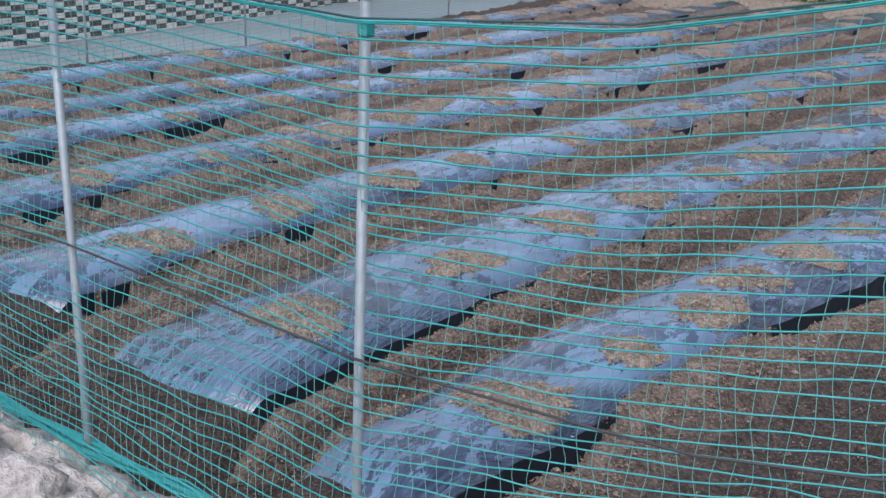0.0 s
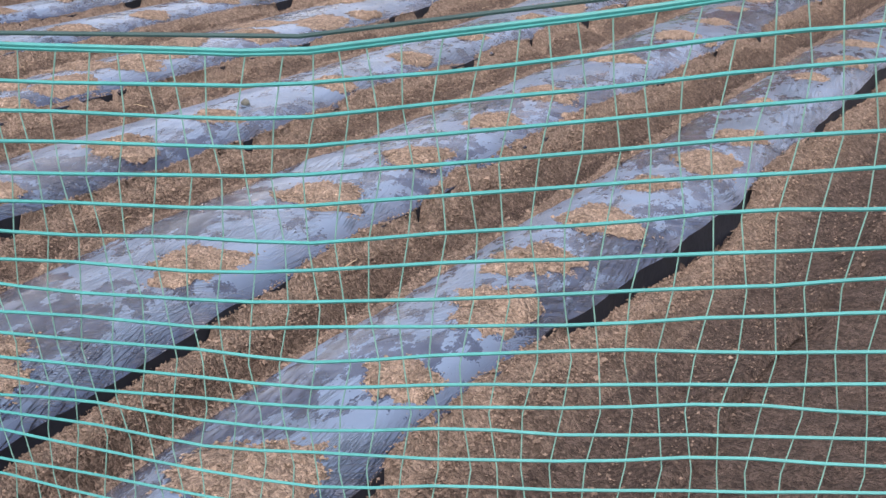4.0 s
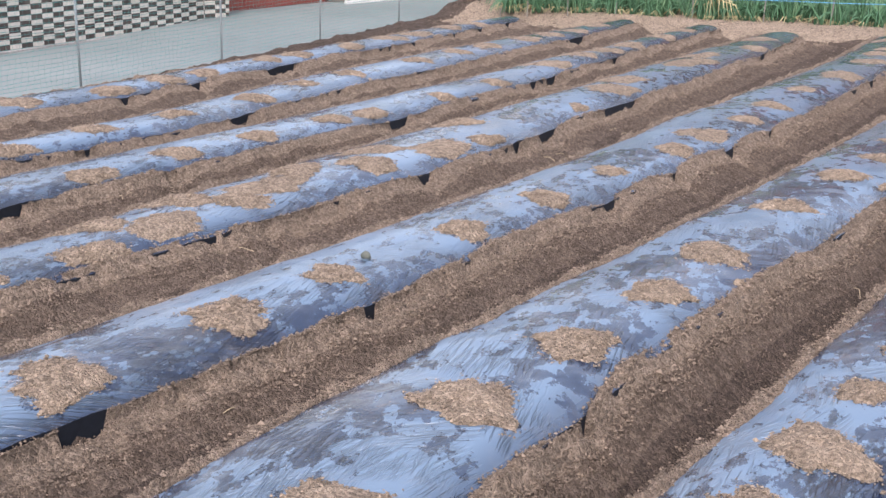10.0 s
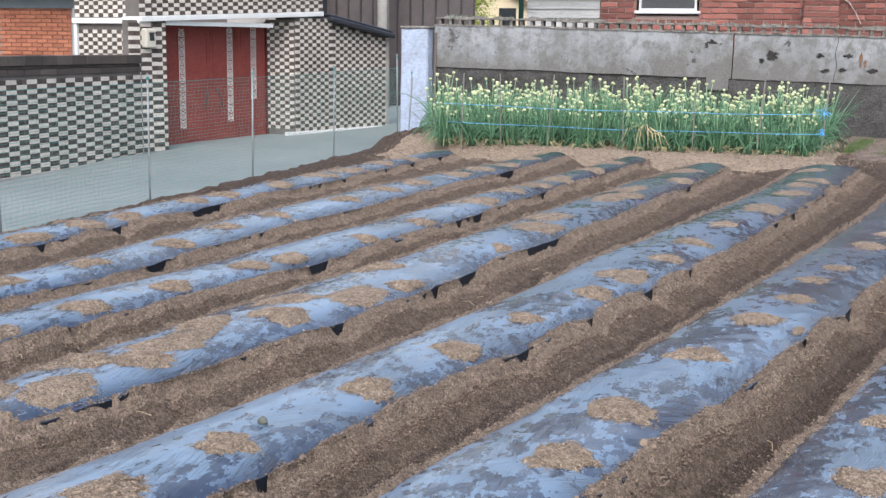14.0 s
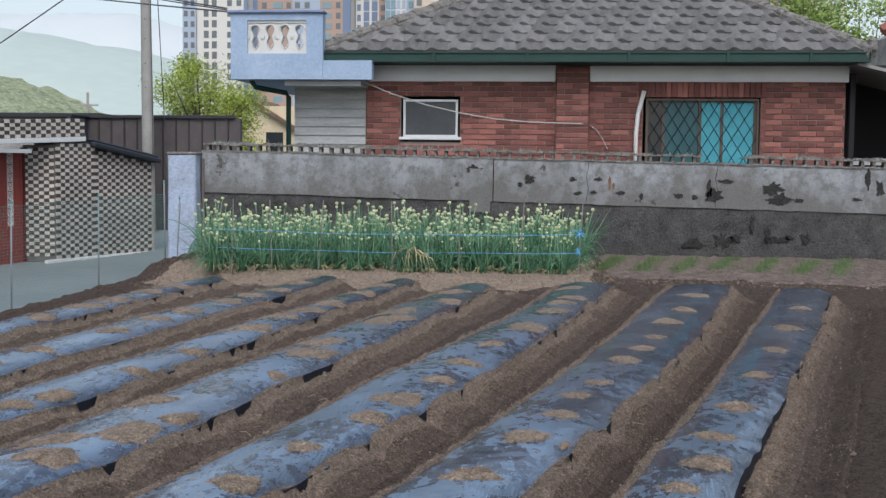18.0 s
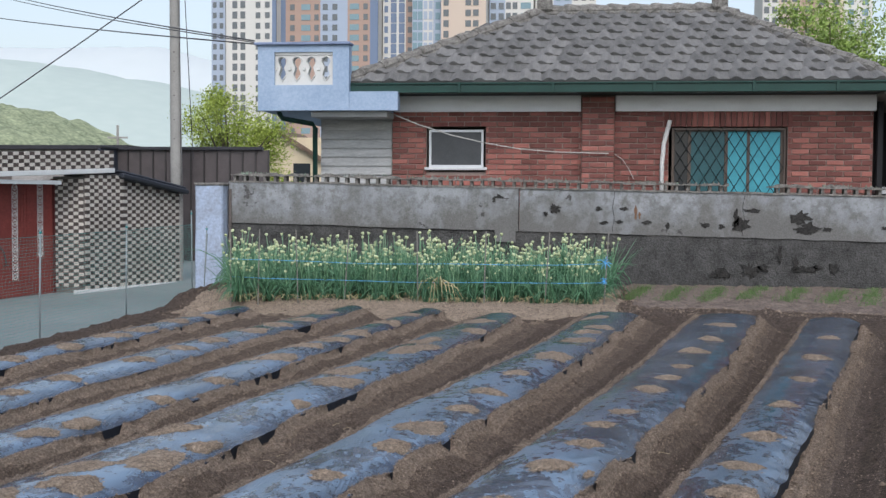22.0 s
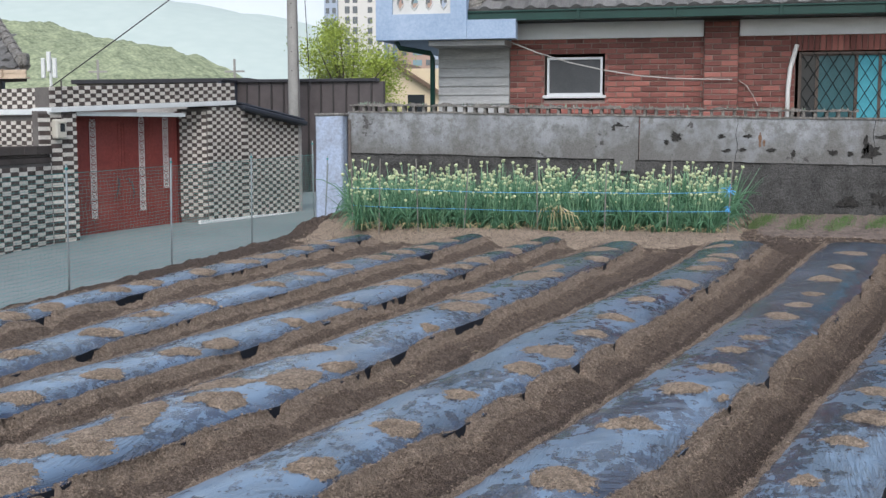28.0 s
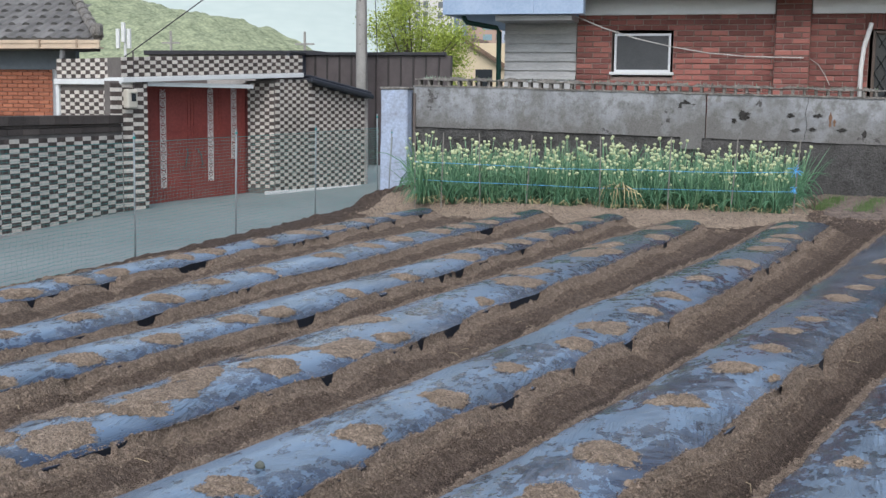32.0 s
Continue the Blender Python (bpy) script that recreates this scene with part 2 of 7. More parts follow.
RENDERED = two_scale("weathered_concrete", (0.16, 0.15, 0.14), (0.46, 0.44, 0.42), 2.2, 30, 0.9, 0, 0.5, 0.01)
MORTAR = two_scale("mortar", (0.19, 0.145, 0.125), (0.36, 0.29, 0.26), 3, 60, 0.95)
BRICK = two_scale("red_brick", (0.13, 0.048, 0.042), (0.39, 0.155, 0.125), 5.0, 70, 0.88, 0, 0.7, 0.005, each=0.5)
TILE_W = two_scale("white_glazed_brick", (0.42, 0.39, 0.35), (0.72, 0.68, 0.62), 2.0, 30, 0.5, 0, 0.2, 0.002, each=0.12)
TILE_D = two_scale("dark_brown_brick", (0.042, 0.034, 0.031), (0.110, 0.085, 0.075), 2.0, 30, 0.6, 0, 0.3, 0.002, each=0.3)
ROOF = two_scale("grey_cement_roof_tile", (0.080, 0.079, 0.077), (0.235, 0.231, 0.225), 5.0, 55, 0.94, 0, 1.0, 0.010, stretch=(2.2, 0.8, 0.8), each=0.25)
GREEN_METAL = plain("dark_green_gutter_paint", (0.007, 0.040, 0.032), 0.45)
WHITE_PAINT = plain("off_white_paint", (0.62, 0.64, 0.64), 0.6, 0, 0.12)
BLUE_PAINT = two_scale("faded_blue_paint", (0.23, 0.32, 0.46), (0.38, 0.47, 0.60), 2.5, 30, 0.75, 0, 0.3, 0.003)
GATE_RED = two_scale("faded_red_gate_paint", (0.15, 0.03, 0.027), (0.30, 0.07, 0.055), 2.0, 30, 0.6)
DARK_METAL = plain("dark_brown_sheet_metal", (0.080, 0.068, 0.068), 0.5)
STEEL = plain("galvanised_steel", (0.24, 0.27, 0.28), 0.6, 0.35)
NET = plain("turquoise_netting", (0.024, 0.225, 0.22), 0.5, 0, 0.2)
GLASS_DARK = plain("dark_window_glass", (0.03, 0.035, 0.04), 0.12, 0, 0.1)
TEAL = plain("teal_window_curtain", (0.07, 0.34, 0.42), 0.6, 0, 0.15)
LEAF = two_scale("onion_leaf", (0.042, 0.12, 0.065), (0.115, 0.25, 0.135), 3.0, 25, 0.5, each=0.4)
UMBEL = two_scale("pale_green_flower_head", (0.38, 0.43, 0.22), (0.60, 0.65, 0.42), 20, 90, 0.8, each=0.3)


# ---- building helpers ----
def part(name, bm, material, parent=None, label="", smooth=False):
    me = bpy.data.meshes.new(name)
    if isinstance(bm, bmesh.types.BMesh):
        bm.to_mesh(me)
        bm.free()
    else:
        me.from_pydata(bm[0], [], bm[1])
        me.update()
    me.materials.append(material)
    if smooth:
        me.polygons.foreach_set("use_smooth", [True] * len(me.polygons))
    ob = new(name, me)
    if parent is not None:
        ob.parent = parent
    if label:
        tagged(ob, label)
    return ob


def thing(name, at=(0, 0, 0), label="", category="", group="", kind=""):
    ob = new(name)
    ob.location = at
    ob.empty_display_size = 0.1
    return tagged(ob, label, category, group, kind)


def add_box(bm, x0, x1, y0, y1, z0, z1, bevel=0.0, m=None):
    g = bmesh.ops.create_cube(bm, size=1.0)
    vs = g["verts"]
    for v in vs:
        v.co = Vector((x0 + (v.co.x + 0.5) * (x1 - x0), y0 + (v.co.y + 0.5) * (y1 - y0), z0 + (v.co.z + 0.5) * (z1 - z0)))
        if m is not None:
            v.co = m @ v.co
    if bevel:
        es = list({e for v in vs for e in v.link_edges})
        bmesh.ops.bevel(bm, geom=es, offset=bevel, segments=1, affect="EDGES")
    return bm


def box(x0, x1, y0, y1, z0, z1, bevel=0.0):
    return add_box(bmesh.new(), x0, x1, y0, y1, z0, z1, bevel)


def tube(points, radius, sides=6, taper=None):
    """Vertices and faces of a tube along points."""
    vs, fs = [], []
    pts = [Vector(p) for p in points]
    for i, p in enumerate(pts):
        d = (pts[min(i + 1, len(pts) - 1)] - pts[max(i - 1, 0)]).normalized()
        a = d.orthogonal().normalized()
        if abs(d.z) < 0.9:
            a = d.cross(Vector((0, 0, 1))).normalized()
        b = d.cross(a)
        r = radius * (taper[i] if taper else 1)
        for k in range(sides):
            t = 2 * math.pi * k / sides
            vs.append(tuple(p + r * (math.cos(t) * a + math.sin(t) * b)))
    n = len(pts)
    for i in range(n - 1):
        for k in range(sides):
            q = (k + 1) % sides
            fs.append((i * sides + k, i * sides + q, (i + 1) * sides + q, (i + 1) * sides + k))
    fs.append(tuple(range(sides))[::-1])
    fs.append(tuple((n - 1) * sides + k for k in range(sides)))
    return vs, fs


def merged(pieces):
    vs, fs = [], []
    for v, f in pieces:
        o = len(vs)
        vs += v
        fs += [tuple(i + o for i in q) for q in f]
    return vs, fs


RNG = np.random.default_rng(7)
LATTICE = RNG.random((256, 256))


def vnoise(x, y, scale):
    """Smooth value noise in -1..1 over arrays."""
    x, y = np.asarray(x, float) * scale, np.asarray(y, float) * scale
    xi, yi = np.floor(x).astype(int), np.floor(y).astype(int)
    fx, fy = x - xi, y - yi
    fx, fy = fx * fx * (3 - 2 * fx), fy * fy * (3 - 2 * fy)
    g = lambda a, b: LATTICE[a % 256, b % 256]
    v = (g(xi, yi) * (1 - fx) + g(xi + 1, yi) * fx) * (1 - fy) + (g(xi, yi + 1) * (1 - fx) + g(xi + 1, yi + 1) * fx) * fy
    return v * 2 - 1


def fnoise(x, y, scale, octaves=3, gain=0.5):
    s, a, tot = 0, 1.0, 0
    for k in range(octaves):
        s = s + a * vnoise(np.asarray(x) + 17.3 * k, np.asarray(y) - 9.1 * k, scale * 2 ** k)
        tot += a
        a *= gain
    return s / tot


def sheet(name, X, Y, Z, material, parent=None, label=""):
    """A smooth grid surface from three equal arrays."""
    r, c = X.shape
    me = bpy.data.meshes.new(name)
    me.vertices.add(r * c)
    me.vertices.foreach_set("co", np.stack([X, Y, Z], -1).astype(np.float32).ravel())
    i = (np.arange(r - 1)[:, None] * c + np.arange(c - 1)[None]).ravel()
    q = np.stack([i, i + 1, i + c + 1, i + c], 1).astype(np.int32)
    me.loops.add(q.size)
    me.loops.foreach_set("vertex_index", q.ravel())
    me.polygons.add(len(q))
    me.polygons.foreach_set("loop_start", np.arange(0, q.size, 4, dtype=np.int32))
    me.polygons.foreach_set("use_smooth", np.ones(len(q), bool))
    me.update(calc_edges=True)
    me.materials.append(material)
    ob = new(name, me)
    ob.parent = parent
    if label:
        tagged(ob, label)
    return ob


# ---- field: plan of the ridges ----
DX, DY = 0.232, 0.973  # direction of the ridges
ROAD_Z = -0.60
FAR_V = -3.75


def to_xy(u, v):
    return DY * u + DX * v, -DX * u + DY * v


def to_uv(x, y):
    return DY * x - DX * y, DX * x + DY * y


# each ridge: crown height, then rows of distance along, left edge, right edge of the film
RIDGES = [
    (0.160, [(-13.40, 4.66, 4.90), (-12.80, 4.61, 4.88), (-12.20, 4.62, 4.94), (-11.50, 4.66, 5.01), (-10.20, 4.69, 5.01), (-8.40, 4.76, 5.08), (-5.70, 4.79, 5.19), (-3.60, 4.81, 5.22)]),
    (0.180, [(-13.36, 4.08, 4.46), (-13.00, 4.03, 4.43), (-12.20, 3.99, 4.42), (-11.20, 4.01, 4.40), (-10.10, 4.06, 4.44), (-8.00, 4.07, 4.52), (-6.70, 4.04, 4.53), (-3.75, 3.93, 4.44)]),
    (0.156, [(-13.26, 3.36, 3.76), (-12.60, 3.28, 3.64), (-11.80, 3.31, 3.70), (-10.80, 3.31, 3.68), (-9.80, 3.31, 3.70), (-8.20, 3.23, 3.70), (-6.30, 3.20, 3.62), (-3.85, 3.02, 3.47)]),
    (0.150, [(-13.10, 2.64, 3.00), (-11.70, 2.62, 2.95), (-11.00, 2.55, 2.97), (-9.80, 2.50, 2.98), (-8.80, 2.47, 2.87), (-7.40, 2.38, 2.82), (-5.70, 2.26, 2.68), (-4.30, 2.22, 2.52)]),
    (0.150, [(-13.00, 2.00, 2.30), (-11.50, 1.93, 2.26), (-10.20, 1.88, 2.28), (-8.80, 1.83, 2.21), (-7.40, 1.74, 2.07), (-6.00, 1.66, 1.94), (-4.20, 1.55, 1.80)]),
    (0.150, [(-12.90, 1.50, 1.78), (-11.00, 1.42, 1.73), (-10.30, 1.38, 1.74), (-8.80, 1.10, 1.50), (-7.20, 0.93, 1.36), (-5.80, 0.87, 1.25), (-4.20, 0.84, 1.06)]),
    (0.140, [(-12.80, 0.75, 1.15), (-10.50, 0.53, 0.91), (-9.40, 0.45, 0.79), (-8.00, 0.28, 0.61), (-6.50, 0.08, 0.41), (-4.60, -0.08, 0.14)]),
]
SPANS = [(rows[0][0], rows[-1][0]) for crown, rows in RIDGES]


def soft_interp(v, rows, k):
    """Smoothed course of one edge of a ridge."""
    a = np.array(rows)
    return sum(np.interp(np.asarray(v, float) + d, a[:, 0], a[:, k]) for d in (-0.3, -0.1, 0.1, 0.3)) / 4


def left_edge(i, v):
    return soft_interp(v, RIDGES[i][1], 1) + 0.012 * fnoise(v, np.zeros_like(np.asarray(v, float)) + 3.7 * i, 2.6, 2)


def right_edge(i, v):
    return soft_interp(v, RIDGES[i][1], 2) + 0.010 * fnoise(v, np.zeros_like(np.asarray(v, float)) + 8.3 + 2.9 * i, 1.8, 2)


def centre(i, v):
    return (left_edge(i, v) + right_edge(i, v)) / 2


def half(i, v):
    return (right_edge(i, v) - left_edge(i, v)) / 2


def film_height(i, s, v):
    """Height of the film of ridge i at s metres right of its centre line."""
    k = np.clip(s / half(i, v), -1.4, 1.4)
    left = -0.030 * np.abs(k) ** 2.2 - 0.06 * np.clip(-k - 1.0, 0, 1)
    right = -0.010 * k ** 2 - 0.026 * np.clip((k - 0.45) / 0.55, 0, 1) ** 1.8
    return RIDGES[i][0] + np.where(k < 0, left, right) + 0.007 * fnoise(s + 5 * i, v, 2.4, 2)


def soil_height(x, y):
    """The ground under and around the ridges; the furrows have sheets of their own."""
    u, v = to_uv(x, y)
    z = -0.02 + 0.02 * fnoise(x, y, 1.7, 2)
    lump = fnoise(x, y, 9.0, 3, 0.6)
    clod = np.clip(fnoise(x + 9, y, 24.0, 2, 0.6), 0, 1)
    rough = np.full_like(z, 0.8)
    for i, (n, f) in enumerate(SPANS):
        s = u - centre(i, v)
        h = half(i, v)
        on = np.clip((v - n + 0.16) / 0.16, 0, 1) * np.clip((f + 0.12 - v) / 0.12, 0, 1)
        body = (film_height(i, s, v) - 0.03) * on * np.clip((1.15 - np.abs(s / h)) / 0.15, 0, 1)
        # soil banked against the near end of the ridge
        end = 0.085 * np.exp(-((v - n + 0.05 + 0.05 * fnoise(u, v, 6.0, 2)) / 0.075) ** 2) * np.clip((1.35 - np.abs(s / h)) / 0.35, 0, 1) * (1 + 0.4 * lump)
        z = np.maximum(z, np.maximum(body, end))
        rough = np.where(body > 0.05, 0.1, rough)
    # raised bed along the wall, spoil along the lane, level ground at both ends
    z = np.maximum(z, 0.115 * np.clip((v - FAR_V + 0.25) / 0.40, 0, 1) + 0.012 * lump)
    right = u - right_edge(0, v)
    z = np.maximum(z, np.clip((right - 0.10) / 0.25, 0, 1) * (0.05 + 0.03 * fnoise(x, y, 1.3, 2)))
    z = np.maximum(z, np.clip((-13.22 - v) / 0.14, 0, 1) * (0.035 + 0.025 * lump))
    z = z + 0.06 * np.exp(-(((x + 1.95) / 0.14) ** 2)) * (0.7 + 0.5 * lump)
    rough = np.where(right > 0.3, 1.1, rough)
    return z + rough * (0.011 * lump + 0.018 * clod + 0.008 * fnoise(x, y, 42.0, 2, 0.7))


xs = np.concatenate([np.arange(-2.2, 5.2, 0.028), np.arange(5.2, 9.0, 0.06)])
ys = np.concatenate([np.arange(-14.35, -12.6, 0.014), np.arange(-12.6, -0.6, 0.036)])
X, Y = np.meshgrid(xs, ys)
Z = soil_height(X, Y)
Z = np.where((X < -2.14) | (Y < -14.32), ROAD_Z - 0.2, Z)
field = tagged(sheet("field_soil", X, Y, Z, SOIL), "dug brown soil of a small vegetable plot with furrows", "soil", kind="structure")

# damp raked strip beyond the last ridge
V, D = np.meshgrid(np.arange(-10.8, -3.9, 0.022), np.concatenate([np.arange(0.17, 1.6, 0.02), np.arange(1.6, 3.6, 0.06)]), indexing="ij")
X, Y = to_xy(right_edge(0, V) + D + 0.03 * fnoise(V, D * 0, 4.0, 3, 0.6), V)
Y = np.maximum(Y, -14.30)
rake = 0.016 * fnoise(V * 9 + D * 5, D * 1.2, 1.0, 2)
tagged(sheet("raked_soil", X, Y, soil_height(X, Y) + 0.005 + np.maximum(rake, 0) * np.clip((D - 0.22) / 0.2, 0, 1) - 0.03 * np.clip((0.22 - D) / 0.05, 0, 1) - 0.05 * np.clip((-9.9 - V + 0.5 * fnoise(X, Y, 2.5, 3, 0.6)) / 0.5, 0, 1), SOIL_DAMP), "damp dark raked soil beside the last ridge", "soil", kind="structure")


# dry light soil round the onions, gravelly seedbed beside them
GRAVELLY = two_scale("gravelly_bed_soil", (0.062, 0.050, 0.043), (0.235, 0.190, 0.163), 9.0, 42, 0.96, 0, 1.0, 0.012, spec=0.1)
for name, x0, x1, material, words in (("onion_bed_soil", -1.95, 2.42, SOIL_DRY, "light dry crumbly soil of the onion bed"), ("seedbed_soil", 2.36, 5.75, GRAVELLY, "pinkish gravelly soil of the seedbed by the wall")):
    X, Y = np.meshgrid(np.arange(x0, x1, 0.03), np.arange(-4.65, -0.98, 0.03))
    V = DX * X + DY * Y
    limit = (np.interp(X, [-1.9, -0.5, 0.5, 1.6, 2.4], [-4.55, -4.20, -4.10, -3.90, -3.65]) if x0 < 0 else -2.93) + 0.16 * fnoise(X, Y, 1.9, 3, 0.6)
    inside = np.clip((V - limit) / 0.10, 0, 1) * np.clip((X - x0) / 0.12, 0, 1) * np.clip((x1 - X + 0.10 * fnoise(X, Y, 3.0, 2)) / 0.12, 0, 1)
    tagged(sheet(name, X, Y, soil_height(X, Y) - 0.045 + 0.055 * inside + (0.010 * np.clip(fnoise(X, Y, 30.0, 2, 0.7), 0, 1) if x0 > 0 else 0), material), words, "soil", kind="structure")


# ---- furrows: a crumbly bank over one film's edge, a trodden floor, a thin hem over the next film ----
def along_rows(n, f):
    n, f = n - 0.12, f + 0.08
    return np.concatenate([np.arange(n, -10.6, 0.0095), np.arange(max(n, -10.6), -7.6, 0.017), np.arange(-7.6, f, 0.030)])


def scallop(v, seed):
    """0 at the notches between two lumps of the bank, near 1 on the lumps."""
    o = np.zeros_like(v) + seed
    a = np.abs(vnoise(v, o + 0.5, 1.9)) ** 0.6
    b = np.abs(vnoise(v, o + 40.5, 9.0)) ** 0.7
    return np.clip(0.74 * a + 0.26 * b + 0.06, 0, 1)


def bank_profile(i, v):
    """Where the bank on the right of ridge i begins, its start height and its crest height."""
    r, c = right_edge(i, v), centre(i, v)
    sc = scallop(v, 11.0 * i)
    loose = (0.020 + 0 * v, np.interp(v, [-12.7, -12.2], [0.026, 0.002]), 0.001 + 0 * v)[min(i, 2)]
    cover = 0.044 * np.abs(vnoise(v, v * 0 + 11.0 * i + 0.5, 1.9)) ** 0.6 - loose + 0.004 * fnoise(v, v * 0 + 7.0 * i, 15.0, 2)
    u0 = r - cover
    gap = np.clip((0.004 - cover) / 0.014, 0, 1)
    z = film_height(i, np.minimum(u0, r) - c, v)
    return u0, z - 0.006 - 0.042 * gap, z - (0.062 if i == 0 else 0.056) + 0.060 * sc + 0.008 * fnoise(v, v * 0 + 3.0 * i, 2.2, 2)


def furrow(left, right):
    """Arrays of the strip of soil between the ridge on its left and the ridge on its right; None is open ground."""
    spans = [SPANS[k] for k in (left, right) if k is not None]
    n, f = min(a for a, b in spans), max(b for a, b in spans)
    v = along_rows(n, f)
    if left is None:
        u1 = left_edge(right, v) - 0.34
        u0, z0, zc = u1 - 0.02, 0 * v - 0.02, 0 * v + 0.02
    else:
        u0, z0, zc = bank_profile(left, v)
        near, far = SPANS[left]
        fade = np.clip((v - near) / 0.16, 0, 1) * np.clip((far + 0.05 - v) / 0.12, 0, 1)
        zc = 0.03 + (zc - 0.03) * fade
        z0 = np.minimum(z0, zc - 0.006)
    if right is None:
        ue, ze = right_edge(left, v) + 0.30 + 0.05 * fnoise(v, v * 0 + 2, 2.0, 2), 0.055 + 0 * v
        hem = 0 * v
    else:
        rag = 0.014 * fnoise(v, v * 0 + 5.0 * right, 9.0, 3, 0.7)
        hem = 0.008 + rag + 0.016 * np.clip(fnoise(v, v * 0 + 60 + right, 1.6, 2), 0, 1)
        ue = left_edge(right, v)
        begin, end = SPANS[right]
        fade = np.clip((v - begin) / 0.14, 0, 1) * np.clip((end + 0.05 - v) / 0.12, 0, 1)
        ze = 0.02 + (film_height(right, -half(right, v), v) - 0.02) * fade
    q = np.concatenate([[0, 0.02, 0.05, 0.10, 0.16], np.linspace(0.21, 0.90, 38), [0.93, 0.955, 0.975, 0.99, 1.0]])
    crest = 0.034 + 0.016 * vnoise(v, v * 0 + 1.5, 4.0)
    U, H = np.empty((len(v), len(q))), np.empty((len(v), len(q)))
    bed = 0.022 + 0.018 * fnoise(v, v * 0 + 9.0, 0.8, 2)
    for k, p in enumerate(q):
        if p <= 0.16:
            t = p / 0.16
            U[:, k] = u0 + crest * t
            H[:, k] = z0 + (zc - z0) * np.minimum(1, 1.25 * t) ** 0.55
        elif p < 0.93:
            t = (p - 0.16) / 0.77
            U[:, k] = u0 + crest + (ue - 0.012 - u0 - crest) * t
            m = 0.64
            down = 1 - (1 - np.minimum(t / m, 1)) ** 1.35
            rise_t = max(0.0, (t - m) / (1 - m))
            H[:, k] = (zc + (bed - zc) * down if t < m else bed + (ze + 0.006 - bed) * rise_t ** 1.35)
        else:
            t = (p - 0.93) / 0.07
            U[:, k] = ue - 0.012 + (0.012 + hem) * t
            if right is None:
                H[:, k] = ze - 0.02 * t
            else:
                H[:, k] = np.where(t < 0.2, ze, film_height(right, -half(right, v) + hem * t, v)) * fade + (1 - fade) * 0.02 + 0.007 * (1 - t ** 2) - 0.005 * t
    if left is not None:
        for k in range(2, 12):
            over = (U[:, k] < right_edge(left, v) + 0.004) & (v > near + 0.1) & (v < far)
            H[:, k] = np.where(over, np.maximum(H[:, k], film_height(left, U[:, k] - centre(left, v), v) + 0.0025 * min(k - 1, 3)), H[:, k])
    V = np.repeat(v[:, None], len(q), 1)
    x, y = to_xy(U, V)
    lump, fine = fnoise(x, y, 9.0, 3, 0.6), fnoise(x, y, 44.0, 2, 0.7)
    clod = np.clip(fnoise(x + 9, y, 22.0, 2, 0.6), 0, 1)
    w = np.clip(q / 0.16, 0.10, 1) ** 0.8 * np.clip((1.0 - q) / 0.06, 0.10, 1)
    dry = np.clip((0.40 - q) / 0.2, 0, 1) + np.clip((q - 0.8) / 0.1, 0, 1)
    H = H + w * ((0.009 + 0.011 * dry) * lump + (0.005 + 0.012 * dry) * clod + (0.003 + 0.004 * dry) * fine + 0.003 * fnoise(x, y, 90.0, 1))
    # trodden marks in the floor
    H = H - 0.022 * np.clip(fnoise(x * 1.0, y * 1.0, 5.5, 2) - 0.15, 0, 1) * np.clip(1 - np.abs(q - 0.6) / 0.25, 0, 1)
    sink = 0.05 * (np.clip((n + 0.02 - V) / 0.14, 0, 1) + np.clip((V - f) / 0.08, 0, 1))
    return x, y, H - sink, q


FURROWS = [(None, 6), (6, 5), (5, 4), (4, 3), (3, 2), (2, 1), (1, 0), (0, None)]
STRIPS = {}
for left, right in FURROWS:
    x, y, h, q = furrow(left, right)
    STRIPS[left, right] = (x, y, h, q)
    strip = thing("furrow", (0, 0, 0), "trodden soil furrow between two mulched ridges, with a crumbly bank", "furrow", "furrows")
    e, a, b = int(np.searchsorted(q, 0.24)), int(np.searchsorted(q, 0.44)), int(np.searchsorted(q, 0.86))
    for name, cols, m_ in (("bank_crest", slice(0, e + 1), SOIL_CREST), ("soil_bank", slice(e, a + 1), SOIL_BANK), ("furrow_floor", slice(a, b + 1), SOIL), ("soil_hem", slice(b, None), SOIL if right is None else SOIL_CREST)):
        sheet(name, x[:, cols], y[:, cols], h[:, cols], m_, strip, {SOIL_CREST: "dry tan crumbly soil", SOIL_BANK: "loose brown soil", SOIL: "darker trodden soil"}[m_])


# ---- plastic film over the ridges ----
def uv_sheet(ob, U, V):
    """Gives a grid surface its coordinates across and along the ridge."""
    layer = ob.data.uv_layers.new(name="across_along")
    idx = np.empty(len(ob.data.loops), np.int32)
    ob.data.loops.foreach_get("vertex_index", idx)
    layer.data.foreach_set("uv", np.stack([U.ravel()[idx], V.ravel()[idx]], 1).astype(np.float32).ravel())


def creases(S, V, angle, pitch, seed):
    """Sharp narrow folds that run at an angle to the ridge."""
    a = radians(angle)
    across, along = S * math.cos(a) - V * math.sin(a), S * math.sin(a) + V * math.cos(a)
    n = vnoise(across / pitch + seed, along * 2.2 + seed, 1.0)
    return np.clip(1 - np.abs(n) * 3.2, 0, 1)


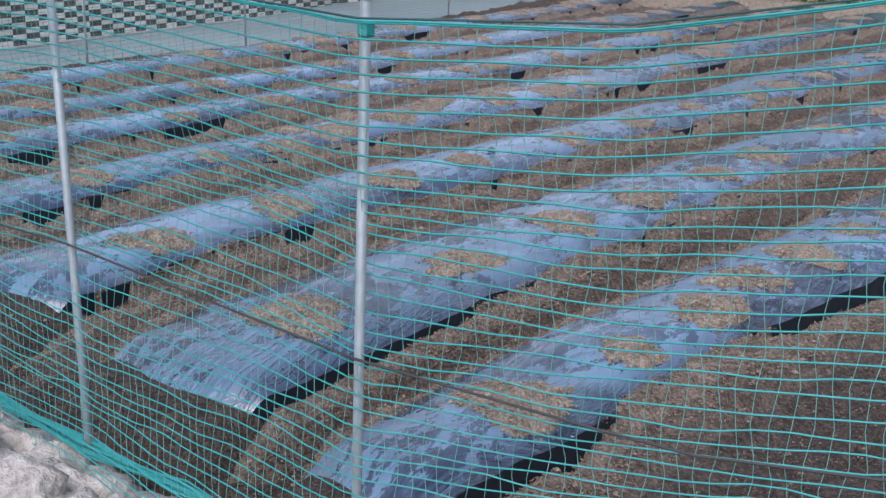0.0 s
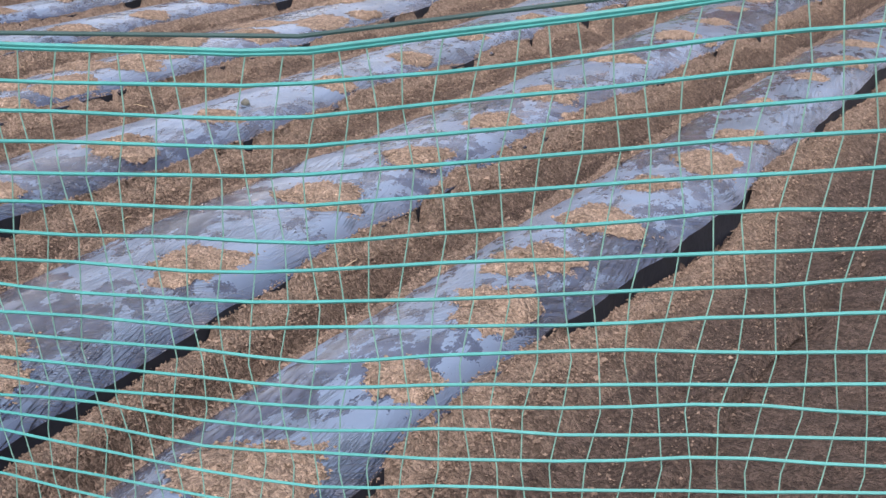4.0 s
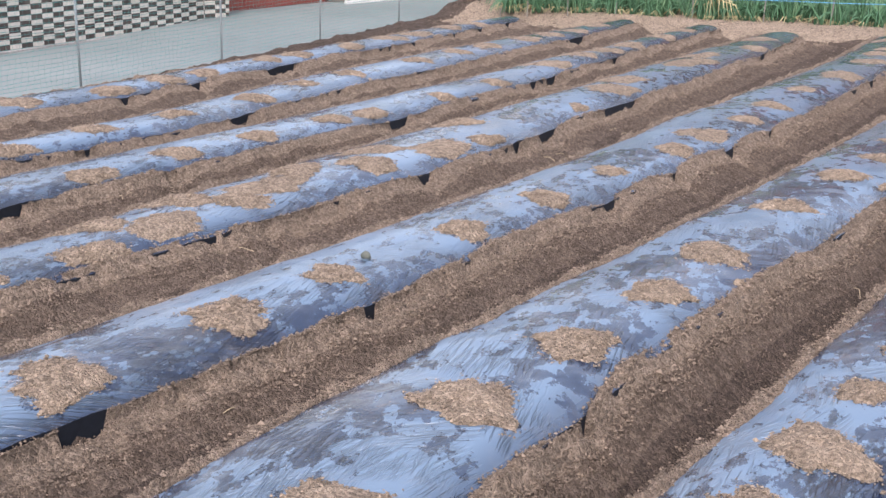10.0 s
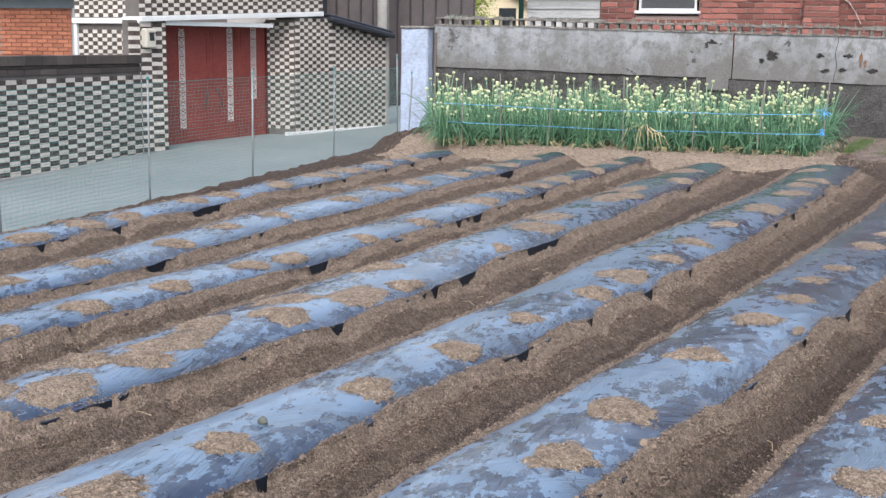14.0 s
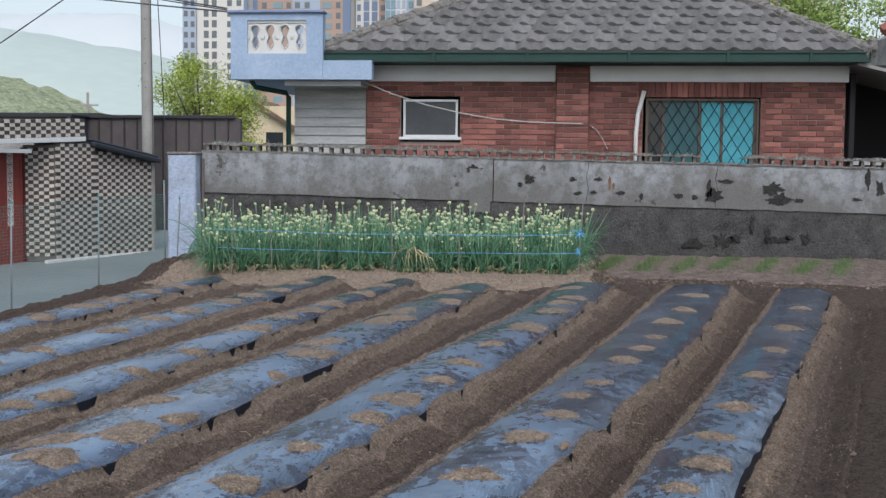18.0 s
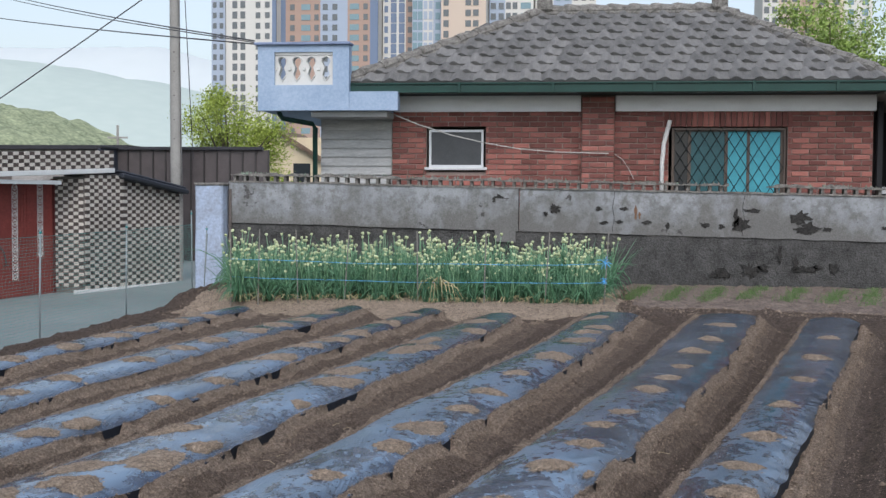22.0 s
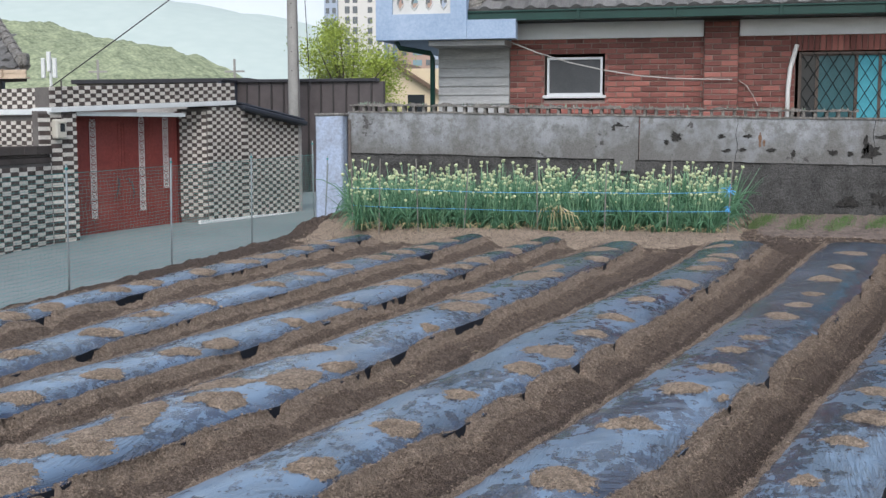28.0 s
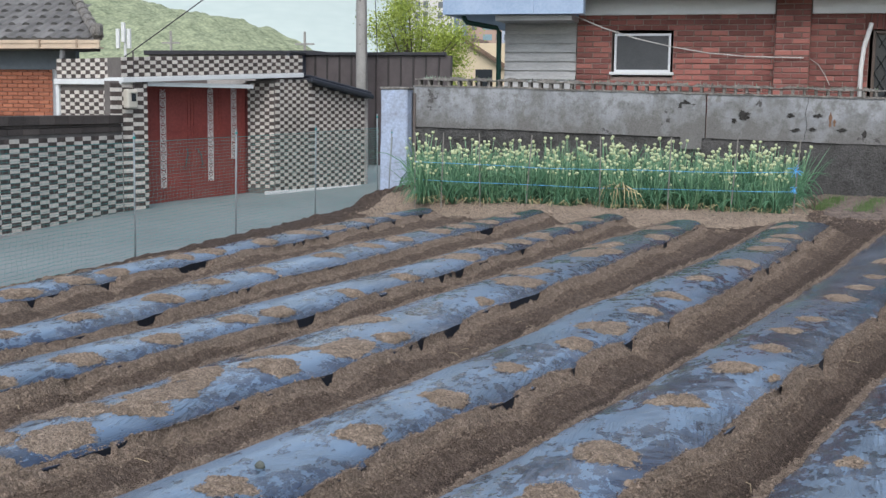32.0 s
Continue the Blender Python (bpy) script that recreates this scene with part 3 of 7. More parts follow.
for i, (n, f) in enumerate(SPANS):
    v = np.concatenate([np.arange(n, -10.6, 0.0075), np.arange(max(n, -10.6), -7.8, 0.014), np.arange(-7.8, f, 0.024)])
    k = np.concatenate([np.linspace(-1.20, 0.55, 34), np.linspace(0.58, 1.0, 26), [1.02, 1.045, 1.06, 1.07]])
    K, V = np.meshgrid(k, v)
    h = half(i, V)
    S = K * h + 0.010 * fnoise(V, V * 0 + 6.5 * i, 7.0, 2) * np.clip((K - 0.75) / 0.25, 0, 1)
    H = film_height(i, S, V)
    edge = np.clip((K - 0.15) / 0.75, 0, 1)
    taut = np.clip(fnoise(S * 0.6, V + 7 * i, 1.1, 2) * 2.6 + 0.25, 0, 1)
    slack = np.clip(fnoise(S * 0.8, V + 31 + 5 * i, 0.9, 2) * 2.6, 0, 1)
    fold = ((1.0, 0.8, 0.45, 0.2, 0.2, 0.2, 0.2)[i] * creases(S, V, 38, 0.020, 3.0 * i) * edge * taut + 0.8 * creases(S, V, -15, 0.024, 50 + 3.0 * i) * slack * np.clip(edge + 0.25, 0, 1)) * 0.0028 * np.clip((V - n - 0.05) / 0.2, 0, 1) * np.clip((1.02 - K) / 0.25, 0.15, 1)
    H = H - fold + 0.0016 * fnoise(S, V, 18.0, 2) + 0.003 * fnoise(S * 1.2, V * 0.8, 4.0, 2)
    drop = np.clip((K - 0.985) / 0.085, 0, 1)
    H = H - 0.10 * drop ** 0.8 + 0.004 * vnoise(V, V * 0 + 6.0 * i, 9.0) * np.clip((K - 0.70) / 0.3, 0, 1)
    e = np.clip((n + 0.15 - V) / 0.15, 0, 1)
    H = H - 0.095 * e ** 1.7 - 0.06 * np.clip((V - f + 0.05) / 0.05, 0, 1) ** 2 - 0.04 * e * np.clip((K - 0.6) / 0.4, 0, 1)
    xx, yy = to_xy(centre(i, V) + S * (1 - 0.10 * e), V + 0.07 * e * fnoise(S, V, 5.0, 2) + 0.03 * np.clip((V - f + 0.2) / 0.2, 0, 1) * fnoise(S + 3 * i, V * 0, 6.0, 2))
    film = thing("mulch_film", (0, 0, 0), "black plastic mulch film stretched over a soil ridge, dusty and wet", "plastic film", "mulched ridges")
    c, r = 34, int(np.searchsorted(v, n + 0.15))
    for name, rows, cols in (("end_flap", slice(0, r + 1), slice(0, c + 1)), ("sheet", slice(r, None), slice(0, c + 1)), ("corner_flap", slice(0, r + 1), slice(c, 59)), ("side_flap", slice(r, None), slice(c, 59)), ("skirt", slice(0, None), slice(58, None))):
        ob = sheet(name, xx[rows, cols], yy[rows, cols], H[rows, cols], FILM_SKIRT_SHADE if name == "skirt" else (FILM_SMOOTH, FILM_SMOOTH, FILM, FILM, FILM, FILM, FILM)[i], film)
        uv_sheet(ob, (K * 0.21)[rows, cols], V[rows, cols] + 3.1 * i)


# ---- loose crumbs of soil ----
def crumb_mesh(P, R, seed):
    """Many small jagged lumps at points P with radii R, as arrays of vertices and triangles."""
    g = np.random.default_rng(seed)
    base = np.array([(1, 0, 0), (0, 1, 0), (-1, 0, 0), (0, -1, 0), (0, 0, 0.8), (0, 0, -0.8)], float)
    tri = np.array([(0, 1, 4), (1, 2, 4), (2, 3, 4), (3, 0, 4), (1, 0, 5), (2, 1, 5), (3, 2, 5), (0, 3, 5)])
    n = len(P)
    a = g.uniform(0, 6.28, n)
    rot = np.stack([np.stack([np.cos(a), -np.sin(a), 0 * a], -1), np.stack([np.sin(a), np.cos(a), 0 * a], -1), np.stack([0 * a, 0 * a, 1 + 0 * a], -1)], 1)
    V = (base[None] * g.uniform(0.55, 1.25, (n, 6, 1)) + g.normal(0, 0.12, (n, 6, 3))) * np.asarray(R)[:, None, None]
    V = np.einsum("nij,nkj->nki", rot, V) + np.asarray(P)[:, None]
    F = tri[None] + 6 * np.arange(n)[:, None, None]
    return V.reshape(-1, 3), F.reshape(-1, 3)


def tri_mesh(name, V, F, material, smooth=False):
    me = bpy.data.meshes.new(name)
    me.vertices.add(len(V))
    me.vertices.foreach_set("co", V.astype(np.float32).ravel())
    me.loops.add(F.size)
    me.loops.foreach_set("vertex_index", F.astype(np.int32).ravel())
    me.polygons.add(len(F))
    me.polygons.foreach_set("loop_start", np.arange(0, F.size, 3, dtype=np.int32))
    me.polygons.foreach_set("use_smooth", np.full(len(F), smooth))
    me.update(calc_edges=True)
    me.materials.append(material)
    return me


def scatter_crumbs():
    """Crumbs on the banks and hems of the furrows, fewer on their floors, and on the open soil."""
    g = np.random.default_rng(21)
    pts = []
    for (left, right), count in zip(FURROWS, (4000, 8000, 9000, 14000, 26000, 42000, 46000, 40000)):
        x, y, h, q = STRIPS[left, right]
        r = (len(x) * g.random(count)).astype(int)
        share = np.where(q < 0.32, 2.2, np.where(q > 0.86, 0.16 if right is None else 1.6, 0.16)) * np.where((q < 0.03) | (q > 0.985), 0.3, 1)
        c = g.choice(len(q), count, p=share / share.sum())
        pts.append(np.stack([x[r, c] + g.normal(0, 0.005, count), y[r, c] + g.normal(0, 0.005, count), h[r, c]], 1))
    for m, x, y in ((5000, g.uniform(-2.0, 6.3, 5000), -14.3 + 1.3 * g.random(5000)), (26000, g.uniform(-1.9, 7.0, 26000), g.uniform(-4.4, -1.2, 26000))):
        pts.append(np.stack([x, y, soil_height(x, y)], 1))
    P = np.concatenate(pts)
    r = np.clip(g.lognormal(-6.3, 0.42, len(P)), 0.0011, 0.009) * np.interp(P[:, 1], [-14, -8, -4.6, -4.1], [0.95, 1.5, 1.8, 3.8])
    P[:, 2] += 0.3 * r
    return crumb_mesh(P, r, 3)


ob = new("soil_crumbs", tri_mesh("soil_crumbs", *scatter_crumbs(), CRUMB))
tagged(ob, "loose crumbs and small clods of dug soil", "soil crumbs", kind="stuff")

# ---- soil mounds over the planting holes: ridge, v, offset across, width ----
def mound_shape(seed):
    """A low ragged heap one metre wide, with loose crumbs on and round it."""
    g = np.random.default_rng(seed + 40)
    n, rings = 56, 17
    a = np.linspace(0, 2 * math.pi, n, endpoint=False)
    rim = 0.92 + 0.12 * np.sin(2 * a + g.uniform(0, 6)) + 0.10 * np.sin(3 * a + g.uniform(0, 6)) + 0.09 * np.sin(5 * a + g.uniform(0, 6)) + 0.15 * vnoise(a * 1.9 + 10 * seed, 0 * a, 3.0) + 0.05 * (g.random(n) - 0.5)
    q = np.linspace(0, 1, rings)[:, None]
    x, y = 0.5 * q * rim * np.cos(a), 0.5 * q * rim * np.sin(a)
    rough = fnoise(x + 5 * seed, y, 7.0, 3, 0.7)
    h = 0.30 * (1 - q ** 2.6) * (1 + 0.55 * fnoise(x - 7 * seed, y, 2.6, 2)) + 0.17 * rough * np.clip(1.15 - q, 0, 1) - 0.10 * (q >= 1)
    vs = np.stack([x, y, h], -1).reshape(-1, 3)
    fs = []
    for r in range(rings - 1):
        o = r * n + np.arange(n)
        p = r * n + (np.arange(n) + 1) % n
        fs += [np.stack([o, o + n, p + n], 1), np.stack([o, p + n, p], 1)]
    fs = np.concatenate(fs)
    m = 330
    b = g.uniform(0, 6.28, m)
    rr = np.where(g.random(m) < 0.5, 0.84 + 0.16 * np.abs(g.normal(0, 1.0, m)), np.sqrt(g.random(m)))
    rb = rr * np.interp(b, a, rim, period=6.2832) * 0.5
    hz = np.where(rr < 0.95, 0.27 * (1 - np.clip(rr, 0, 1) ** 2.6) + 0.05, 0.03)
    cv, cf = crumb_mesh(np.stack([rb * np.cos(b), rb * np.sin(b), hz], 1), g.uniform(0.011, 0.026, m), seed)
    cv[:, 2] = hz.repeat(6) + (cv[:, 2] - hz.repeat(6)) * 2.2
    return np.concatenate([vs, cv]), np.concatenate([fs, cf + len(vs)])


MOUND_SHAPES = [mound_shape(k) for k in range(10)]

# per ridge: distance along, place across, width of each heap
GRAINS = []
MOUNDS = [
    "-12.97,4.79,.21 -12.64,4.82,.14 -12.33,4.82,.19 -12.09,4.785,.19 -11.8,4.805,.19 -11.5,4.82,.14 -11.25,4.87,.2 -10.95,4.875,.16 -10.52,4.82,.1 -10.07,4.87,.13 -9.74,4.92,.18 -9.32,4.89,.16 -8.75,4.91,.19 -7.96,4.94,.15 -7.17,4.98,.15 -6.21,5,.21 -5.1,5.03,.17",
    "-12.98,4.26,.21 -12.48,4.28,.19 -12.02,4.245,.2 -11.64,4.265,.18 -11.23,4.275,.18 -10.98,4.4,.05 -10.83,4.25,.2 -10.22,4.25,.18 -9.68,4.27,.17 -9.68,4.44,.09 -9.25,4.295,.15 -8.88,4.27,.14 -8.56,4.295,.13 -7.9,4.3,.17 -7.52,4.32,.15 -7.03,4.31,.13 -6.36,4.28,.21 -5.73,4.3,.18 -4.73,4.25,.24",
    "-12.79,3.57,.19 -12.41,3.62,.1 -12.34,3.54,.2 -11.89,3.54,.2 -11.53,3.545,.16 -10.97,3.57,.17 -10.48,3.57,.18 -10,3.56,.14 -9.48,3.59,.18 -9.09,3.56,.24 -8.64,3.575,.16 -8.15,3.525,.18 -7.53,3.49,.17 -6.76,3.49,.33 -5.9,3.43,.25 -5.42,3.38,.22 -5.05,3.39,.25 -4.4,3.2,.26",
    "-12.5,2.84,.2 -12.04,2.88,.12 -11.71,2.91,.2 -11.43,2.86,.26 -11.55,2.7,.2 -11.08,2.82,.2 -10.88,2.76,.26 -11.2,2.68,.22 -10.65,2.68,.22 -10.41,2.82,.23 -10.2,2.66,.24 -10,2.85,.27 -9.72,2.91,.18 -9.5,2.6,.22 -8.77,2.83,.15 -8.13,2.68,.3 -7.75,2.56,.3 -6.75,2.56,.46 -6.3,2.44,.3 -5.6,2.6,.3 -5.0,2.4,.3",
    "-12.4,2.12,.2 -11.63,2.22,.14 -11.13,2.21,.19 -10.7,2.16,.17 -10.26,2.145,.17 -9.77,2.13,.17 -9.53,2.165,.18 -8.92,2.16,.17 -8.32,2.09,.19 -7.45,1.94,.29 -6.9,1.86,.24 -6.5,1.87,.25 -6.1,1.86,.28 -5.39,1.8,.28 -4.8,1.7,.26",
    "-11.9,1.62,.2 -11.06,1.66,.2 -10.61,1.58,.18 -10.13,1.545,.18 -9.57,1.49,.2 -9.06,1.355,.18 -8.61,1.31,.2 -7.86,1.25,.2 -7.34,1.2,.21 -6.9,1.16,.22 -6.31,1.14,.24 -5.9,1.1,.24 -5.45,1.08,.26 -4.9,1,.24",
    "-11.6,.85,.22 -10.34,.76,.22 -9.81,.78,.23 -9.37,.68,.22 -9.06,.66,.22 -8.41,.53,.2 -8.08,.5,.21 -7.49,.46,.23 -6.9,.32,.24 -6.48,.29,.24 -5.9,.2,.24 -5.49,.16,.24",
]
g = np.random.default_rng(5)
for i, row in enumerate(MOUNDS):
    for word in row.split():
        v, u, width = (float(q) for q in word.split(","))
        off = u - float(centre(i, v))
        low = width > 0.23
        x, y = to_xy(u, v)
        vs, fs = MOUND_SHAPES[int(g.integers(10))]
        t = float(g.uniform(0, 6.28))
        p, q = vs[:, 0] * math.cos(t) - vs[:, 1] * math.sin(t), vs[:, 0] * math.sin(t) + vs[:, 1] * math.cos(t)
        du, dv = p * min(width, 0.30), q * width * (1.25 if low else 1.08)
        dz = vs[:, 2] * (0.034 if low else min(0.054, 0.30 * width))
        h = float(half(i, v))
        s_ = off + du
        s_ = np.where(s_ > 0.75 * h, 0.75 * h + 0.3 * (s_ - 0.75 * h), np.where(s_ < -0.95 * h, -0.95 * h + 0.4 * (s_ + 0.95 * h), s_))
        du = s_ - off
        z = film_height(i, s_, v + dv) + dz - 0.002
        mx, my = to_xy(u + du, v + dv)
        z0 = float(film_height(i, np.array(off), np.array(v)))
        ob = new("soil_mound", tri_mesh("soil_mound", np.stack([mx - x, my - y, z - z0], 1), fs, SOIL_DRY))
        ob.location = (x, y, z0)
        if y < -8.5:
            pick = np.random.default_rng(len(GRAINS)).integers(0, len(mx), 320 if y < -11 else 200)
            GRAINS.append(np.stack([mx, my, z], 1)[pick])
        tagged(ob, "broad thin spill of dry crumbly soil on the plastic film" if low else "low mound of dry crumbly soil on the plastic film", "soil mound", "planting mounds")

P = np.concatenate(GRAINS)
g = np.random.default_rng(8)
P += g.normal(0, 0.003, P.shape) * (1, 1, 0)
ob = new("mound_grains", tri_mesh("mound_grains", *crumb_mesh(P, np.clip(g.lognormal(-6.0, 0.35, len(P)), 0.0016, 0.007), 9), GRAIN))
tagged(ob, "loose tan grains of dry soil on the mounds", "soil crumbs", kind="stuff")


# ---- ground, lane ----
def road_z(y):
    return float(np.interp(y, [-40, -3, 0, 5, 9, 40], [-0.62, -0.58, -0.50, -0.34, -0.30, 0.2]))


bm = bmesh.new()
bmesh.ops.create_grid(bm, x_segments=8, y_segments=8, size=3000)
for vert in bm.verts:
    vert.co.z = -0.75
    vert.co.y += 400
tagged(part("ground", bm, GROUND), "open ground that reaches the foot of the hills", "ground", kind="structure")
xs, ys = np.linspace(-8.6, -2.13, 40), np.linspace(-30, 30, 240)
X, Y = np.meshgrid(xs, ys)
Z = np.vectorize(road_z)(Y) + 0.012 * fnoise(X, Y, 0.8, 2)
tagged(sheet("road", X, Y, Z, ASPHALT), "worn grey-green concrete lane beside the plot", "road", kind="structure")
tagged(part("retaining_edge", box(-2.17, -2.11, -14.4, -0.9, -0.8, -0.22, 0.01), RENDERED), "low concrete edge that holds the plot above the lane", "kerb", kind="structure")
xs, ys = np.linspace(-4, 9, 60), np.linspace(-24, -14.3, 60)
X, Y = np.meshgrid(xs, ys)
tagged(sheet("path", X, Y, -0.62 + 0.02 * fnoise(X, Y, 1.2, 2), ASPHALT), "concrete path outside the fence", "path", kind="structure")

# ---- rubble bank under the near fence ----
def rubble(seed, sx, sy, sz):
    bm = bmesh.new()
    bmesh.ops.create_icosphere(bm, subdivisions=4 if sx > 0.1 else 2, radius=0.5)
    o = Vector((seed * 7.3, seed * 3.1, 0))
    for vert in bm.verts:
        p = vert.co.normalized()
        d = 1 + 0.35 * noise.noise(p * 1.5 + o) + 0.18 * noise.noise(p * 4 + o) + 0.12 * noise.noise(p * 9 + o) + 0.06 * noise.noise(p * 23 + o)
        vert.co = Vector((p.x * sx, p.y * sy, p.z * sz)) * 0.5 * d
    return bm


PALE_STONE = two_scale("broken_pale_concrete", (0.17, 0.145, 0.125), (0.60, 0.55, 0.50), 11.0, 60, 0.95, 0, 0.9, 0.012)
g = np.random.default_rng(11)
bank = tagged(part("bank_wall", box(-2.1, 9.0, -14.75, -14.33, -0.8, 0.0, 0.03), PALE_STONE), "rough broken concrete bank below the fence", "bank", kind="structure")
STONES = [(0.66, -14.14, 0.09, 0.20), (0.80, -14.175, 0.10, 0.19), (0.92, -14.205, 0.10, 0.18), (1.02, -14.235, 0.105, 0.17), (1.12, -14.265, 0.105, 0.17), (1.22, -14.29, 0.105, 0.17), (1.32, -14.315, 0.10, 0.17), (1.42, -14.33, 0.095, 0.16), (1.52, -14.36, 0.085, 0.16), (1.08, -14.30, 0.10, 0.15), (1.18, -14.335, 0.10, 0.15), (1.28, -14.355, 0.09, 0.15), (0.20, -14.20, 0.07, 0.36), (0.46, -14.24, 0.08, 0.34), (0.70, -14.27, 0.09, 0.32), (0.86, -14.31, 0.10, 0.28), (1.02, -14.345, 0.11, 0.26), (1.16, -14.385, 0.11, 0.25), (1.29, -14.40, 0.10, 0.24), (1.42, -14.41, 0.085, 0.22), (1.55, -14.47, 0.05, 0.22), (0.60, -14.44, 0.08, 0.34), (0.84, -14.47, 0.09, 0.30), (1.05, -14.52, 0.08, 0.30), (1.27, -14.55, 0.06, 0.28), (0.36, -14.44, 0.06, 0.34), (0.93, -14.24, 0.10, 0.13), (1.22, -14.31, 0.11, 0.12)]
for k, (x, y, z, s) in enumerate(STONES):
    ob = part("rubble_stone", rubble(k + 1, s, s * 0.85, s * 0.8), PALE_STONE, smooth=True)
    ob.matrix_world = pose(x, y, z, g.uniform(-12, 12), g.uniform(-12, 12), g.uniform(0, 360))
    tagged(ob, "pale rough lump of broken concrete and stone", "stone", "rubble at the fence foot")

# ---- fences: posts and turquoise netting ----
def steel_post(x, y, z0, z1, r, lean=(0, 0), label="thin galvanised steel fence post with a tied net"):
    t = thing("fence_post", (x, y, z0), label, "fence post", "fence posts")
    h = z1 - z0
    part("shaft", tube([(0, 0, -0.25), (lean[0] * h, lean[1] * h, h)], r, 12), STEEL, t, smooth=True)
    part("cap", tube([(lean[0] * h, lean[1] * h, h), (lean[0] * (h + 0.01), lean[1] * (h + 0.01), h + 0.008)], r * 1.12, 12), STEEL, t, "shiny metal cap")
    knot = [tube([(lean[0] * h + math.cos(a) * r * 1.35, lean[1] * h + math.sin(a) * r * 1.35, h - 0.02 - 0.002 * k), (lean[0] * h + math.cos(a + 1.2) * r * 1.35, lean[1] * h + math.sin(a + 1.2) * r * 1.35, h - 0.022 - 0.002 * k)], 0.0022, 5) for k in range(7) for a in (0.0, 1.05, 2.1, 3.14, 4.2, 5.25)]
    part("tie", merged(knot), NET, t, "turquoise twine tie")["kind"] = "stuff"
    return t


def net(name, line, z_bottom, z_top, mesh_h, mesh_v, rh, rv, label, amp=0.01, seed=0, rope=None):
    """Netting along a polyline of (x, y, top height): horizontal strands and thinner uprights."""
    pts = np.array(line, float)
    d = np.r_[0, np.cumsum(np.hypot(*np.diff(pts[:, :2], axis=0).T))]
    total = d[-1]
    at = lambda q: (np.interp(q, d, pts[:, 0]), np.interp(q, d, pts[:, 1]), np.interp(q, d, pts[:, 2]))
    g = np.random.default_rng(seed)
    rows = int((z_top - z_bottom) / mesh_h)
    ph = g.uniform(0, 50)

    def spot(q, frac):
        x, y, top = at(q)
        sag = amp * float(vnoise(q * 1.0 + ph, frac * 6.0, 2.2)) + 0.35 * amp * float(vnoise(q + ph, frac * 25.0, 14.0))
        bulge = 2.2 * amp * float(vnoise(q + ph + 30, frac * 2.0, 1.6))
        return (x, y + bulge, z_bottom + (top - z_bottom) * frac + sag * (0.15 + 0.85 * (1 - frac)))

    t = thing(name, (0, 0, 0), label, "net")
    steps = max(8, int(total / (mesh_v * 2.0)))
    hs = [tube([spot(total * k / steps, r / rows) for k in range(steps + 1)], rh, 4) for r in range(rows + 1)]
    part("mesh_weft", merged(hs), NET, t)["kind"] = "stuff"
    cols = int(total / mesh_v)
    vs = []
    for c in range(cols + 1):
        q = total * c / cols
        n = max(4, rows // 2)
        vs.append(tube([spot(q + 0.25 * mesh_v * math.sin(k * 1.7 + c), k / n) for k in range(n + 1)], rv, 3))
    part("mesh_warp", merged(vs), NET_THIN, t)["kind"] = "stuff"
    part("top_rope", tube([tuple(np.array(spot(total * k / steps, 1.0)) + (0, 0, 0.002)) for k in range(steps + 1)], rh * 1.15, 6), NET, t, "thicker turquoise edge cord")
    return t


NET_THIN = plain("pale_net_upright", (0.15, 0.33, 0.28), 0.6, 0, 0.2)
near_line = [(-2.2, -13.45, 0.80), (0.2, -14.02, 0.86), (1.19, -14.26, 0.87), (1.735, -14.41, 0.845), (2.0, -14.37, 0.852), (2.2, -14.35, 0.885), (2.75, -14.33, 0.97), (3.6, -14.32, 0.98)]
near_net = net("fence_net", near_line, 0.16, 0.87, 0.0165, 0.0165, 0.00105, 0.00045, "turquoise knotted garden net hung along the near fence", 0.021, 1)
for x, y, z, lean in ((1.735, -14.41, 0.865, (0.02, 0.01)), (1.19, -14.255, 0.90, (-0.02, 0.0)), (0.2, -14.02, 0.88, (0.0, 0.0)), (3.6, -14.32, 1.0, (0.0, 0.0))):
    steel_post(x - lean[0] * 0.7, y, 0.0, z, 0.0058, lean)
cord = [(0.2, -14.02, 0.47), (1.19, -14.262, 0.50), (1.52, -14.36, 0.498), (1.735, -14.42, 0.495), (2.0, -14.42, 0.475), (2.1, -14.42, 0.47), (2.6, -14.35, 0.485), (3.6, -14.33, 0.5)]
part("tension_cord", tube(cord, 0.0016, 5), plain("black_cord", (0.03, 0.03, 0.03), 0.7), near_net, "thin black cord strung between the fence posts")
rope_top = [(x, y - 0.004, z + 0.003) for x, y, z in near_line]
part("edge_rope", tube(rope_top, 0.0013, 6), plain("dark_green_rope", (0.02, 0.06, 0.06), 0.7), near_net, "dark rope along the top of the net")
roll = [(0.45, -14.08, 0.20), (0.80, -14.16, 0.205), (0.94, -14.19, 0.20), (1.2, -14.26, 0.20), (1.39, -14.29, 0.20), (1.52, -14.31, 0.19), (1.75, -14.36, 0.17), (2.0, -14.37, 0.16)]
bunch = [tube([(x + g.normal(0, 0.004), y + g.normal(0, 0.007), z - 0.008 + g.normal(0, 0.006)) for x, y, z in roll], 0.0018, 4) for k in range(22)]
part("hem", merged(bunch), NET, near_net, "bunched turquoise hem lying on the rubble")["kind"] = "stuff"

